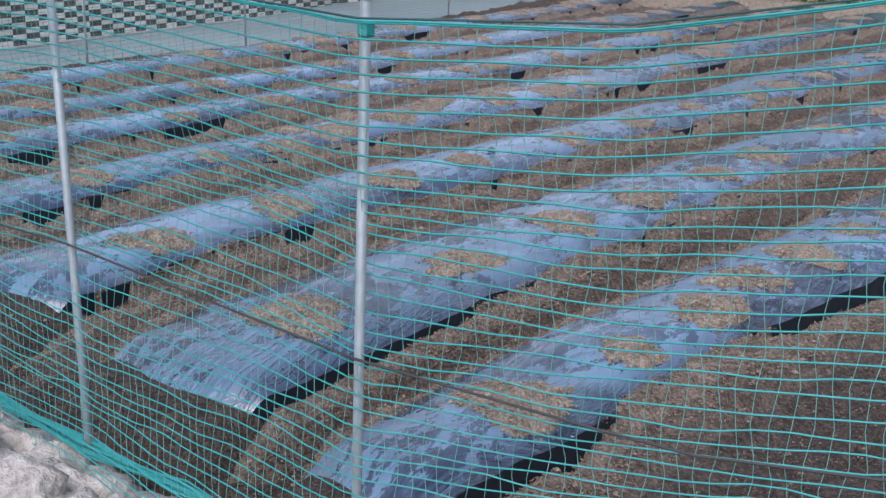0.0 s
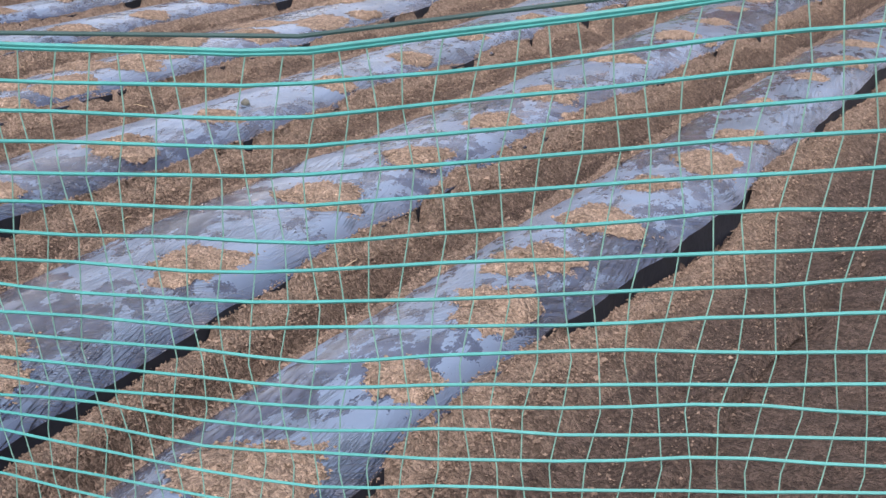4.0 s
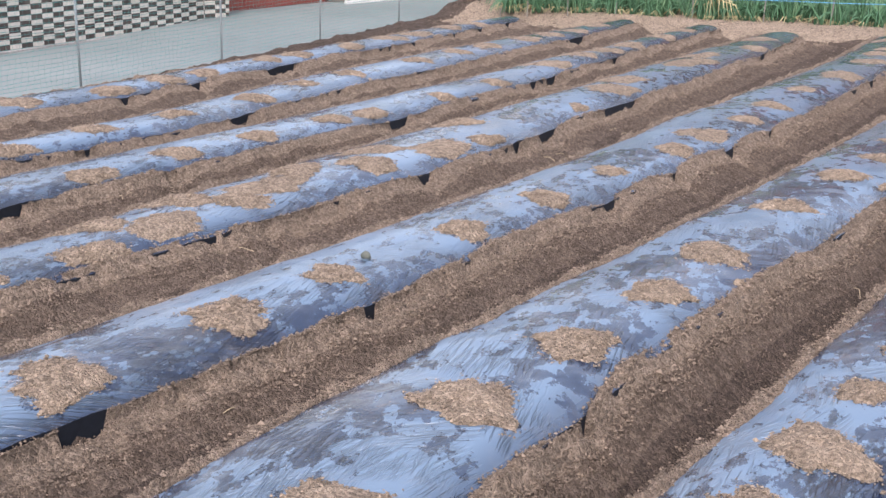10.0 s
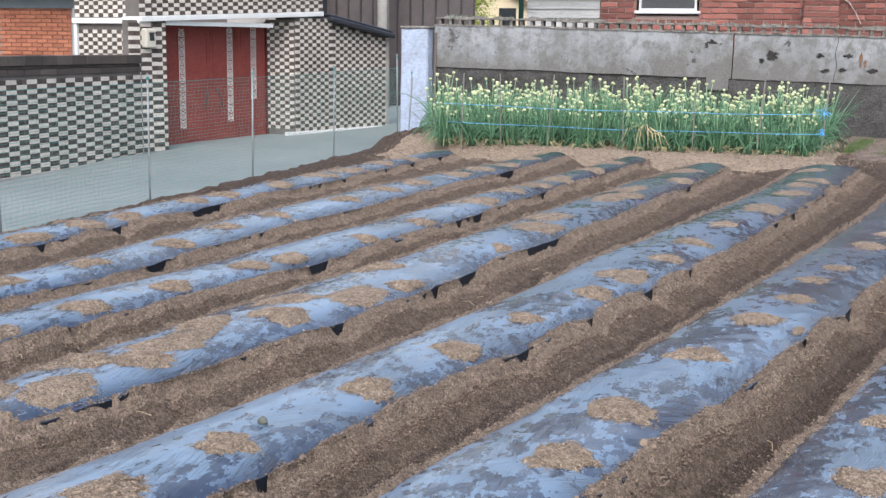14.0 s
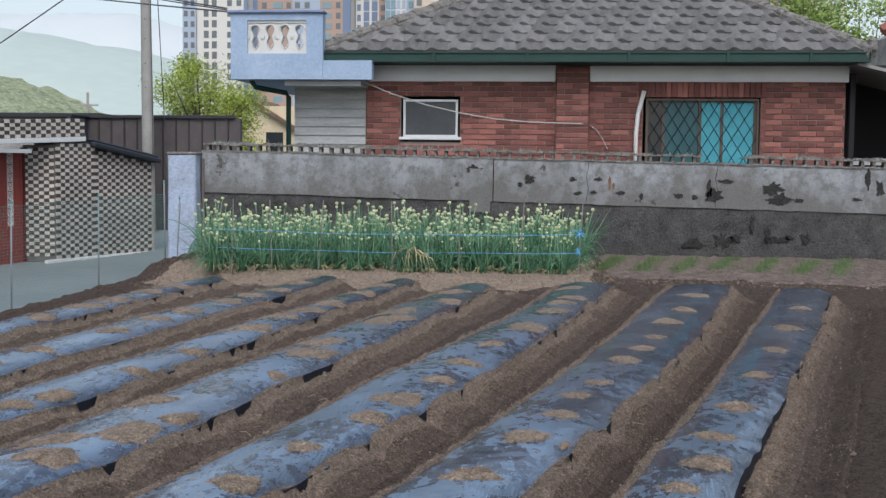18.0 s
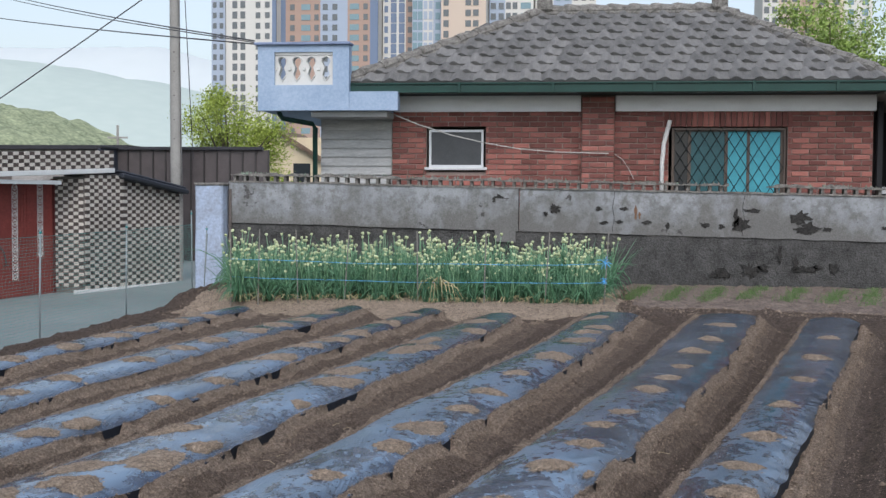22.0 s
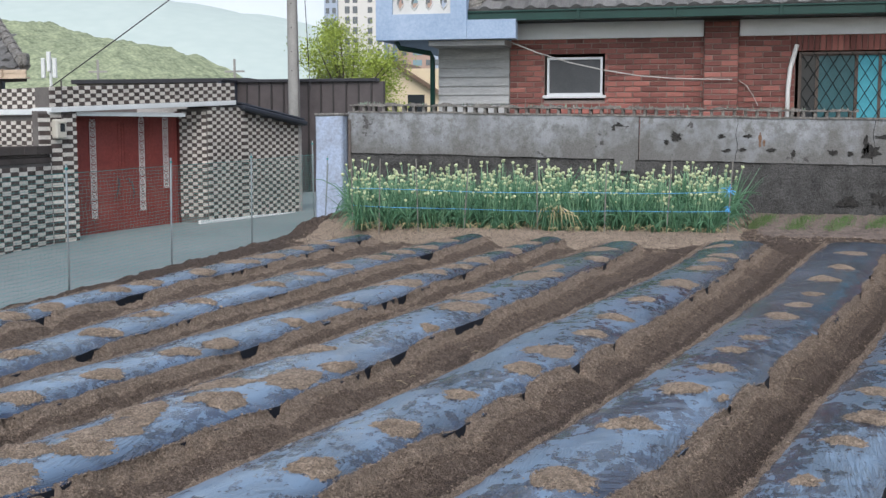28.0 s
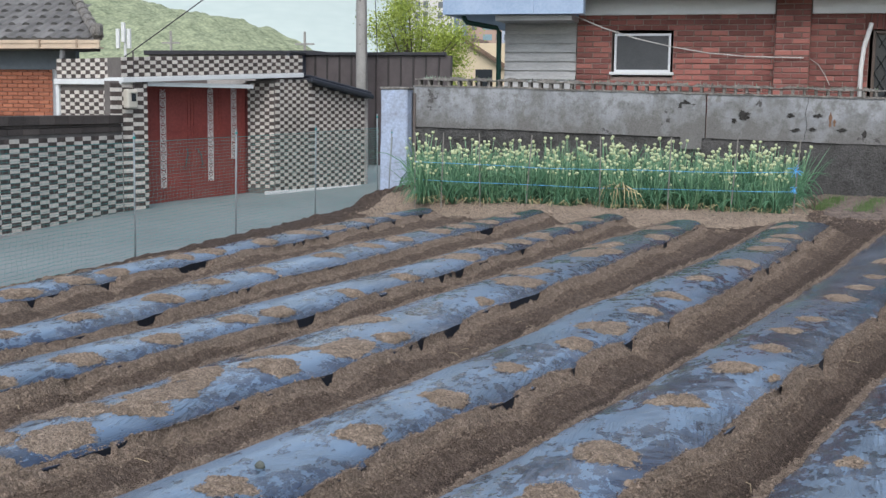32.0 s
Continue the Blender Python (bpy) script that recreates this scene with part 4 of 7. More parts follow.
left_line = [(-2.25, -13.4, 0.80), (-2.25, -9.0, 0.79), (-2.25, -7.45, 0.79), (-2.25, -5.9, 0.79), (-2.25, -4.2, 0.79), (-2.28, -2.3, 0.80)]
net("lane_net", left_line, 0.0, 0.79, 0.024, 0.05, 0.0011, 0.0007, "turquoise garden net along the lane side", 0.008, 2)
for x, y, z in ((-2.25, -12.0, 0.85), (-2.25, -10.5, 0.85), (-2.25, -9.0, 0.84), (-2.25, -7.45, 0.85), (-2.25, -5.9, 0.85), (-2.25, -4.2, 0.85), (-2.28, -2.3, 0.95)):
    steel_post(x, y, 0.0, z, 0.0075, (float(g.uniform(-0.02, 0.02)), float(g.uniform(-0.02, 0.02))), "thin galvanised steel post of the lane-side fence")
part("spare", tube([(0, 0, -0.1), (0.05, 0.02, 0.7)], 0.006, 6), STEEL, steel_post(-2.2, -2.2, 0.0, 0.78, 0.007, (0.06, 0.0), "slanting thin steel rod tied to the fence end"))

# ---- small things on the plot ----
x, y = 0.79, -11.875
v_peb = to_uv(x, y)[1]
off_peb = to_uv(x, y)[0] - float(centre(2, v_peb))
stone = part("pebble", rubble(31, 0.028, 0.022, 0.026), two_scale("dark_pebble", (0.05, 0.06, 0.05), (0.14, 0.15, 0.13), 40, 200, 0.8), smooth=True)
stone.matrix_world = pose(x, y, float(film_height(2, np.array(off_peb), np.array(v_peb))) + 0.008)
tagged(stone, "small dark pebble lying on the wet film", "pebble")
STRAW = plain("dry_straw", (0.42, 0.34, 0.22), 0.8)
for k in range(26):
    sx, sy, sh, sq = STRIPS[FURROWS[int(g.integers(3, 8))]]
    row, col = int(g.integers(20, len(sx) * 0.7)), int(g.integers(8, len(sq) - 8))
    x, y, z = float(sx[row, col]), float(sy[row, col]), float(sh[row, col])
    a = float(g.uniform(0, 6.28))
    l = float(g.uniform(0.02, 0.05))
    ob = part("straw", tube([(-l * math.cos(a), -l * math.sin(a), 0.002), (0, 0, 0.010), (l * math.cos(a + 0.5), l * math.sin(a + 0.5), 0.004)], 0.0011, 4), STRAW)
    ob.location = (x, y, z + 0.002)
    tagged(ob, "bent dry straw stalk lying on the soil", "straw", "straw bits")


# ---- concrete boundary wall behind the onion bed ----
def stained_concrete():
    m, nt, b = mat("stained_pale_plaster", 0.92, 0, 0.2)
    vec = coords(nt)
    st = nt.nodes.new("ShaderNodeMapping")
    st.inputs["Scale"].default_value = (1.0, 1.0, 0.55)
    nt.links.new(vec, st.inputs["Vector"])
    big = noise_tex(nt, st.outputs[0], 2.6, 6, 0.62)
    mid = noise_tex(nt, vec, 9, 5, 0.65)
    fine = noise_tex(nt, vec, 70, 3)
    sep = nt.nodes.new("ShaderNodeSeparateXYZ")
    nt.links.new(vec, sep.inputs[0])

    def maths(op, x, y, z=None):
        q = nt.nodes.new("ShaderNodeMath")
        q.operation = op
        for k, val in enumerate((x, y, z)):
            if isinstance(val, (int, float)):
                q.inputs[k].default_value = val
            elif val is not None:
                nt.links.new(val, q.inputs[k])
        return q.outputs[0]

    # whitewash peeled to grey plaster in ragged patches below the top
    level = maths("MULTIPLY_ADD", sep.outputs["X"], 0.0175, sep.outputs["Z"])
    peel = maths("MULTIPLY_ADD", big, 1.5, maths("MULTIPLY_ADD", level, 0.95, maths("MULTIPLY", mid, 0.35)))
    col = ramp(nt, peel, [(0.0, (0.08, 0.077, 0.073)), (0.5, (0.11, 0.107, 0.102)), (0.80, (0.130, 0.128, 0.122)), (0.86, (0.200, 0.208, 0.212)), (0.93, (0.24, 0.255, 0.27)), (1.0, (0.32, 0.34, 0.36))])
    shift = maths("MULTIPLY", peel, 0.47)
    nt.links.remove(col.node.inputs[0].links[0])
    nt.links.new(shift, col.node.inputs[0])
    col = mix(nt, ramp(nt, mid, [(0.36, (0.75, 0.75, 0.75)), (0.54, (0, 0, 0))]), col, (0.118, 0.117, 0.110))
    col = mix(nt, ramp(nt, noise_tex(nt, st.outputs[0], 4.5, 5, 0.7), [(0.61, (0, 0, 0)), (0.67, (0.85, 0.85, 0.85))]), col, (0.145, 0.145, 0.135))
    col = mix(nt, ramp(nt, noise_tex(nt, vec, 2.1, 5, 0.75), [(0.625, (0, 0, 0)), (0.655, (1, 1, 1))]), col, (0.035, 0.032, 0.03))
    pits = noise_tex(nt, vec, 26, 4, 0.75)
    col = mix(nt, ramp(nt, pits, [(0.60, (0, 0, 0)), (0.68, (0.8, 0.8, 0.8))]), col, (0.07, 0.065, 0.06))
    col = mix(nt, 0.25, col, ramp(nt, fine, [(0.3, (0.10, 0.10, 0.10)), (0.7, (0.34, 0.34, 0.34))]))
    nt.links.new(col, b.inputs["Base Color"])
    bump(nt, b, fine, 0.5, 0.006)
    return m


RENDER_PALE = stained_concrete()
PEBBLEDASH = two_scale("dark_rough_plaster", (0.022, 0.0215, 0.021), (0.112, 0.111, 0.108), 5.5, 48, 0.95, 0, 1.0, 0.02)
MOSSY = two_scale("crumbling_grey_cap", (0.035, 0.032, 0.028), (0.33, 0.315, 0.29), 16, 60, 0.95, 0, 1.0, 0.015)


def top_of(x):
    return 1.30 - 0.0175 * (x + 2.3)


def band_of(x):
    return 0.80 - 0.020 * (x + 2.3)


def slab(x0, x1, y0, y1, zb, zt, nx, nz, rough):
    """A wall slab whose lower and upper edges are functions of x, its face slightly uneven."""
    vs, fs = [], []
    for j, (y, sgn) in enumerate(((y0, -1), (y1, 1))):
        for a in range(nx + 1):
            x = x0 + (x1 - x0) * a / nx
            for b in range(nz + 1):
                z = zb(x) + (zt(x) - zb(x)) * b / nz
                vs.append((x, y + (rough * float(vnoise(x * 1.0, z, 7.0)) if sgn < 0 else 0), z + (0.006 * float(vnoise(x, 1.0, 9.0)) if b in (0, nz) else 0)))
    s, n = nz + 1, (nx + 1) * (nz + 1)
    for a in range(nx):
        for b in range(nz):
            q = (a * s + b, (a + 1) * s + b, (a + 1) * s + b + 1, a * s + b + 1)
            fs.append(q)
            fs.append(tuple(n + i for i in q[::-1]))
        fs.append((a * s + nz, (a + 1) * s + nz, n + (a + 1) * s + nz, n + a * s + nz))
        fs.append((n + a * s, n + (a + 1) * s, (a + 1) * s, a * s))
    for a in (0, nx):
        for b in range(nz):
            q = (a * s + b, a * s + b + 1, n + a * s + b + 1, n + a * s + b)
            fs.append(q if a == 0 else q[::-1])
    return vs, fs


wall = thing("wall_north", (0, 0, 0), "weathered two-tone concrete wall, pale above and rough dark below", "wall", kind="structure")
part("lower_plaster", slab(-2.28, 9.0, -0.945, -0.80, lambda x: -0.3, lambda x: band_of(x) - 0.002, 120, 12, 0.012), PEBBLEDASH, wall, "rough dark grey pebble plaster")
part("upper_plaster", slab(-2.30, 1.20, -0.965, -0.79, band_of, top_of, 60, 10, 0.004), RENDER_PALE, wall, "pale peeling plaster with grey damp stains")
part("upper_plaster", slab(1.215, 9.0, -0.960, -0.79, band_of, lambda x: top_of(x) - 0.012, 90, 10, 0.004), RENDER_PALE, wall, "pale peeling plaster with grey damp stains")
part("patch", slab(0.93, 1.17, -0.975, -0.95, lambda x: band_of(x) - 0.13, lambda x: top_of(x) - 0.13, 8, 6, 0.004), RENDER_PALE, wall, "raised mortar patch beside the crack")
x = -2.25
while x < 9.0:
    if not 3.62 < x < 4.02:
        part("baluster_block", box(x, x + 0.035, -0.945, -0.82, top_of(x) - 0.015, top_of(x) + 0.072, 0.006), MOSSY, wall)
    x += 0.125
for a, b in ((-2.28, 3.60), (4.04, 9.0)):
    vs, fs = slab(a, b, -0.965, -0.80, lambda x: top_of(x) + 0.068 + 0.004 * float(vnoise(x, 3, 6)), lambda x: top_of(x) + 0.094 + 0.016 * float(vnoise(x, 2, 11)) + 0.012 * float(vnoise(x, 7, 31)), int((b - a) * 30), 2, 0.010)
    part("cap", (vs, fs), MOSSY, wall, "crumbling grey mortar cap", )
part("sill", slab(-2.28, 9.0, -0.975, -0.80, lambda x: top_of(x) - 0.012, lambda x: top_of(x) + 0.008, 160, 1, 0.006), MOSSY, wall)
SHARD = plain("broken_bottle_glass", (0.20, 0.26, 0.20), 0.15, 0, 0.3)
g = np.random.default_rng(21)
for k in range(260):
    x = float(g.uniform(-2.2, 8.0))
    if 3.6 < x < 4.04:
        continue
    z = top_of(x) + 0.095
    a, s = float(g.uniform(0, 6.28)), float(g.uniform(0.012, 0.032))
    y = float(g.uniform(-0.95, -0.84))
    part("shard", ([(x, y, z - 0.01), (x + s * math.cos(a), y + s * math.sin(a), z - 0.01), (x - s * 0.5 * math.sin(a), y + s * 0.5 * math.cos(a), z - 0.01), (x + 0.3 * s * math.cos(a), y + 0.3 * s * math.sin(a), z + s * 1.1)], [(0, 1, 3), (1, 2, 3), (2, 0, 3), (0, 2, 1)]), SHARD if k % 3 else MOSSY, wall)

# black spalled spots: x, height, size
SPALL = two_scale("black_spalled_plaster", (0.008, 0.0075, 0.007), (0.055, 0.053, 0.050), 22, 60, 0.98, 0, 1.0, 0.01)
UPPER_SPOTS = ((4.40, 0.929, 0.105, 0.076), (4.48, 0.792, 0.150, 0.060), (4.70, 0.784, 0.055, 0.026), (3.75, 0.828, 0.095, 0.075), (3.69, 0.902, 0.032, 0.105), (3.87, 0.990, 0.100, 0.022), (5.58, 0.924, 0.053, 0.095), (5.45, 1.033, 0.030, 0.130), (2.68, 0.846, 0.061, 0.024), (2.92, 0.811, 0.026, 0.040), (2.19, 0.836, 0.053, 0.022), (2.37, 0.850, 0.038, 0.022), (2.13, 0.998, 0.045, 0.026), (2.43, 1.001, 0.045, 0.024), (1.63, 0.993, 0.075, 0.060), (1.52, 0.94, 0.03, 0.03), (3.34, 0.824, 0.050, 0.030), (3.53, 0.807, 0.034, 0.026), (5.33, 0.803, 0.050, 0.022), (0.99, 1.09, 0.085, 0.055))
LOWER_SPOTS = ((3.54, 0.281, 0.105, 0.060), (3.45, 0.253, 0.045, 0.036), (3.86, 0.306, 0.110, 0.080), (3.99, 0.34, 0.07, 0.05), (4.36, 0.400, 0.034, 0.105), (4.47, 0.333, 0.135, 0.042), (4.78, 0.338, 0.050, 0.058), (4.18, 0.497, 0.026, 0.105), (4.60, 0.354, 0.050, 0.032))
for spots, face, rag in ((UPPER_SPOTS, -0.9685, 0.30), (LOWER_SPOTS, -0.9595, 0.40)):
    for x, z, rx, rz in spots:
        n = 52
        a = np.linspace(0, 2 * math.pi, n, endpoint=False)
        q, w = np.cos(a) * 2 + 9 * x, np.sin(a) * 2 + z * 31
        rad = np.clip(0.88 + 0.45 * vnoise(q, w, 1.2) + rag * vnoise(q, w, 4.0), 0.22, 2)
        rim = [(x + rx * d * math.cos(t), face, z + rz * d * math.sin(t)) for d, t in zip(rad.tolist(), a.tolist())]
        part("spalled_spot", ([(x, face, z)] + rim + [(p[0], -0.93, p[2]) for p in rim], [(0, 1 + k, 1 + (k + 1) % n) for k in range(n)] + [(1 + k, 1 + n + k, 1 + n + (k + 1) % n, 1 + (k + 1) % n) for k in range(n)]), SPALL, wall, "black spalled spot")
RUST = two_scale("rust_stain", (0.10, 0.052, 0.028), (0.24, 0.15, 0.10), 14, 50, 0.9)
for x, z, rx, rz in ((2.555, 0.96, 0.020, 0.085), (2.60, 0.925, 0.016, 0.04)):
    rim = [(x + rx * (0.8 + 0.3 * math.sin(5 * t)) * math.cos(t), -0.9675, z + rz * math.sin(t)) for t in (k * 0.2618 for k in range(24))]
    part("rust_streak", (rim + [(p[0], -0.95, p[2]) for p in rim], [tuple(range(24))] + [(k, 24 + k, 24 + (k + 1) % 24, (k + 1) % 24) for k in range(24)]), RUST, wall, "brown rust streak")
# hairline joints in the upper plaster
for x in (3.77, 2.30):
    pts = [(x + 0.012 * math.sin(z * 23), -0.9655, z) for z in np.linspace(band_of(x) + 0.02, top_of(x) - 0.02, 9)]
    part("crack", tube(pts, 0.0035, 4), SPALL, wall, "dark hairline crack")

# blue-washed end column
col = thing("wall_column", (-2.48, -1.0, -0.3), "concrete end column with peeling pale blue wash", "column")
BLUEWASH = two_scale("peeling_blue_wash", (0.24, 0.26, 0.30), (0.42, 0.51, 0.68), 4.0, 30, 0.9, 0, 0.6, 0.01)
bm = bmesh.new()
add_box(bm, -0.17, 0.17, -0.17, 0.17, 0, 1.55, 0.015)
bmesh.ops.subdivide_edges(bm, edges=bm.edges[:], cuts=5, use_grid_fill=True)
for vert in bm.verts:
    vert.co += Vector((0.012 * noise.noise(vert.co * 6), 0.012 * noise.noise(vert.co * 6 + Vector((9, 0, 0))), 0.02 * noise.noise(vert.co * 3) if vert.co.z > 1.4 else 0))
part("shaft", bm, BLUEWASH, col)
bm = bmesh.new()
add_box(bm, -0.18, 0.19, -0.18, 0.18, 1.54, 1.575, 0.01)
part("cap", bm, MOSSY, col, "crumbling grey cap")
part("drain", tube([(0.20, 0.02, 0.2), (0.20, 0.02, 1.5)], 0.02, 8), plain("rusty_pipe", (0.13, 0.11, 0.10), 0.8), col, "dark upright pipe")

# ---- onion bed ----
def onion_clump(seed):
    g = np.random.default_rng(seed)
    leaves, stalks, heads, dry = [], [], [], []
    for k in range(int(g.integers(16, 22))):
        a, tilt = g.uniform(0, 6.28), abs(g.normal(0, 0.36))
        h = g.uniform(0.40, 0.66)
        bx, by = g.normal(0, 0.045), g.normal(0, 0.045)
        bend = g.uniform(0, 0.10) if g.random() < 0.75 else g.uniform(0.15, 0.32)
        pts = []
        for q in np.linspace(0, 1, 6):
            pts.append((bx + math.cos(a) * (tilt * h * q + bend * q ** 3), by + math.sin(a) * (tilt * h * q + bend * q ** 3), h * q - bend * 0.9 * q ** 4))
        leaves.append(tube(pts, g.uniform(0.0055, 0.009), 5, [0.75, 1.0, 1.0, 0.85, 0.6, 0.12]))
    for k in range(11):
        a, l = g.uniform(0, 6.28), g.uniform(0.20, 0.40)
        rise_h = g.uniform(0.14, 0.30)
        pts = [(math.cos(a) * l * q, math.sin(a) * l * q, 0.02 + rise_h * 4 * q * (1 - q) * 0.9) for q in np.linspace(0, 1, 6)]
        leaves.append(tube(pts, g.uniform(0.006, 0.009), 5, [0.8, 1.0, 1.0, 0.85, 0.6, 0.12]))
    for k in range(int(g.integers(4, 8))):
        a, tilt = g.uniform(0, 6.28), abs(g.normal(0, 0.13))
        h = g.uniform(0.36, 0.68)
        bx, by = g.normal(0, 0.04), g.normal(0, 0.04)
        pts = [(bx + math.cos(a) * tilt * h * q, by + math.sin(a) * tilt * h * q, h * q) for q in np.linspace(0, 1, 5)]
        stalks.append(tube(pts, 0.0055, 5, [0.8, 1.1, 1.1, 0.9, 0.6]))
        heads.append((pts[-1], float(g.uniform(0.85, 1.25))))
    for k in range(12):
        a = g.uniform(0, 6.28)
        l = g.uniform(0.10, 0.28)
        dry.append(tube([(0.02 * math.cos(a), 0.02 * math.sin(a), 0.05), (0.4 * l * math.cos(a), 0.4 * l * math.sin(a), 0.09), (l * math.cos(a), l * math.sin(a), 0.01)], 0.006, 4, [0.8, 1, 0.2]))
    return leaves, stalks, heads, dry


DRY_LEAF = plain("yellowed_leaf", (0.40, 0.35, 0.20), 0.8)
STALK = two_scale("pale_green_stalk", (0.12, 0.24, 0.13), (0.24, 0.38, 0.22), 5, 30, 0.55, each=0.2)


def head_mesh(seed):
    """A ragged round flower head of many short florets."""
    g = np.random.default_rng(seed)
    bm = bmesh.new()
    bmesh.ops.create_icosphere(bm, subdivisions=2, radius=0.0175)
    for w in bm.verts:
        w.co = w.co * float(g.uniform(0.72, 1.18))
    me = bpy.data.meshes.new("flower_head")
    bm.to_mesh(me)
    bm.free()
    me.materials.append(UMBEL)
    return me


HEADS = [head_mesh(k) for k in range(3)]
protos = []
for seed in range(9):
    leaves, stalks, heads, dry = onion_clump(seed)
    t = thing("onion_plant", (0, 0, -5), "clump of green onions going to seed with pale round flower heads", "onion plant", "onion bed")
    part("foliage", merged(leaves), LEAF, t, smooth=True)["kind"] = "stuff"
    for stalk, (tip, size) in zip(stalks, heads):
        st = part("flower_stalk", stalk, STALK, t, smooth=True)
        hd = new("flower_head", HEADS[int(size * 40) % 3])
        hd.parent = st
        hd.matrix_local = pose(tip[0], tip[1], tip[2] + 0.010) @ Matrix.Scale(size, 4)
        tagged(hd, "pale cream-green round flower head")
    part("withered_foliage", merged(dry), DRY_LEAF, t, "yellowed withered leaves")["kind"] = "stuff"
    protos.append(t)
g = np.random.default_rng(3)
first = set(range(9))
n = 0
for row, y0 in enumerate((-3.50, -3.20, -2.86, -2.50, -2.15, -1.80)):
    x0, x1 = -1.38 - 0.11 * row, 2.18 + 0.02 * row
    for x in np.arange(x0, x1, 0.155):
        m = pose(x + float(g.normal(0, 0.03)), y0 + float(g.normal(0, 0.06)), 0.10, float(g.normal(0, 3)), float(g.normal(0, 3)), float(g.uniform(0, 360))) @ Matrix.Scale(float(g.uniform(0.72, 0.98)) * (0.90 if row < 2 else 1.0), 4)
        p = protos[n % 9]
        if n < 9:
            p.matrix_world = m
            p["home"] = 1
        else:
            q = copy_thing(p, m)
            q.matrix_world = m
        n += 1
for p in protos:
    del p["home"]
wither = [tube([(0, 0, 0.06), (l * 0.3 * math.cos(a), l * 0.3 * math.sin(a), 0.30 * s), (l * 0.7 * math.cos(a), l * 0.7 * math.sin(a), 0.26 * s), (l * math.cos(a), l * math.sin(a), 0.03)], 0.007, 4, [1, 1, 0.8, 0.3]) for a, l, s in [(float(g.uniform(3.2, 6.2)), float(g.uniform(0.10, 0.26)), float(g.uniform(0.6, 1))) for k in range(11)]]
ob = part("withered_onion", merged(wither), DRY_LEAF, smooth=True)
ob["kind"] = "stuff"
ob.location = (0.62, -3.60, 0.10)
tagged(ob, "withered straw-yellow onion clump drooping over the soil", "onion plant")
STRING = plain("blue_twine", (0.12, 0.42, 0.78), 0.6)
for z in (0.340, 0.512):
    pts = [(x, -3.65 + 0.02 * math.sin(x * 3), z - 0.026 * (1 - ((x - 0.4) / 1.8) ** 2) + 0.004 * math.sin(x * 4 + z * 9)) for x in np.linspace(-1.42, 2.19, 40)]
    tagged(part("twine", tube(pts, 0.0023, 5), STRING), "light blue twine stretched along the onion bed", "twine", "twine round the onions")
for k, x in enumerate((-1.42, -1.15, -0.75, -0.3, 0.42, 1.05, 1.62, 2.17)):
    lean = float(g.uniform(-0.06, 0.06))
    ob = part("garden_stake", tube([(0, 0, -0.05), (lean, 0.0, 0.70)], 0.006, 6), plain("grey_stake", (0.20, 0.19, 0.17), 0.7))
    ob.location = (x, -3.63, 0.10)
    tagged(ob, "thin grey garden stake that holds the twine", "stake", "stakes in the onion bed")
for z, size in ((0.520, 0.85), (0.350, 0.50)):
    knot = []
    for k in range(9):
        a, l = float(g.uniform(0, 6.28)), size * float(g.uniform(0.05, 0.10))
        knot.append(tube([(0, 0, 0), (0.5 * l * math.cos(a), -0.02, 0.5 * l * math.sin(a) + 0.012), (l * math.cos(a), -0.015, 0.8 * l * math.sin(a))], 0.0036, 4, [1, 1, 0.7]))
    ob = part("twine_knot", merged(knot), STRING)
    ob.location = (2.18, -3.65, z)
    tagged(ob, "loose frayed knot of bright blue twine on a stake", "twine", "twine knots", "stuff")

# ---- rows of seedlings before the wall ----
GRASS = two_scale("fresh_grass", (0.075, 0.135, 0.042), (0.17, 0.255, 0.095), 8, 60, 0.6, each=0.3)
for x0, y0, x1, y1 in ((2.44, -2.95, 2.68, -1.35), (2.77, -3.15, 3.10, -1.30), (3.15, -3.10, 3.48, -1.40), (3.54, -2.85, 3.95, -1.20), (3.92, -2.95, 4.38, -1.30), (4.29, -3.10, 4.78, -1.45), (4.61, -3.30, 5.20, -1.15)):
    blades = []
    for j in range(620):
        q = float(g.beta(1.2, 1.2))
        px, py = (x1 - x0) * q + float(g.normal(0, 0.055 + 0.02 * math.sin(q * 23 + x0 * 7))), (y1 - y0) * q
        a, l = float(g.uniform(0, 6.28)), float(g.uniform(0.02, 0.062))
        blades.append(tube([(px, py, -0.02), (px + 0.4 * l * math.cos(a), py + 0.4 * l * math.sin(a), l)], 0.0042, 3, [1, 0.2]))
    ob = part("seedling_row", merged(blades), GRASS)
    ob.location = (x0, y0, 0.115)
    tagged(ob, "short dense row of fresh green seedlings on the gravelly bed", "seedlings", "seedling rows", "stuff")


# ---- bricks ----
def brick_mesh(name, w, d, h, material, bevel=0.004):
    bm = box(0, w, 0, d, 0, h, bevel)
    ob = part(name, bm, material)
    me = ob.data
    bpy.data.objects.remove(ob)
    return me


def lay(me, name, parent, m):
    ob = new(name, me)
    ob.parent = parent
    ob.matrix_local = m
    return ob


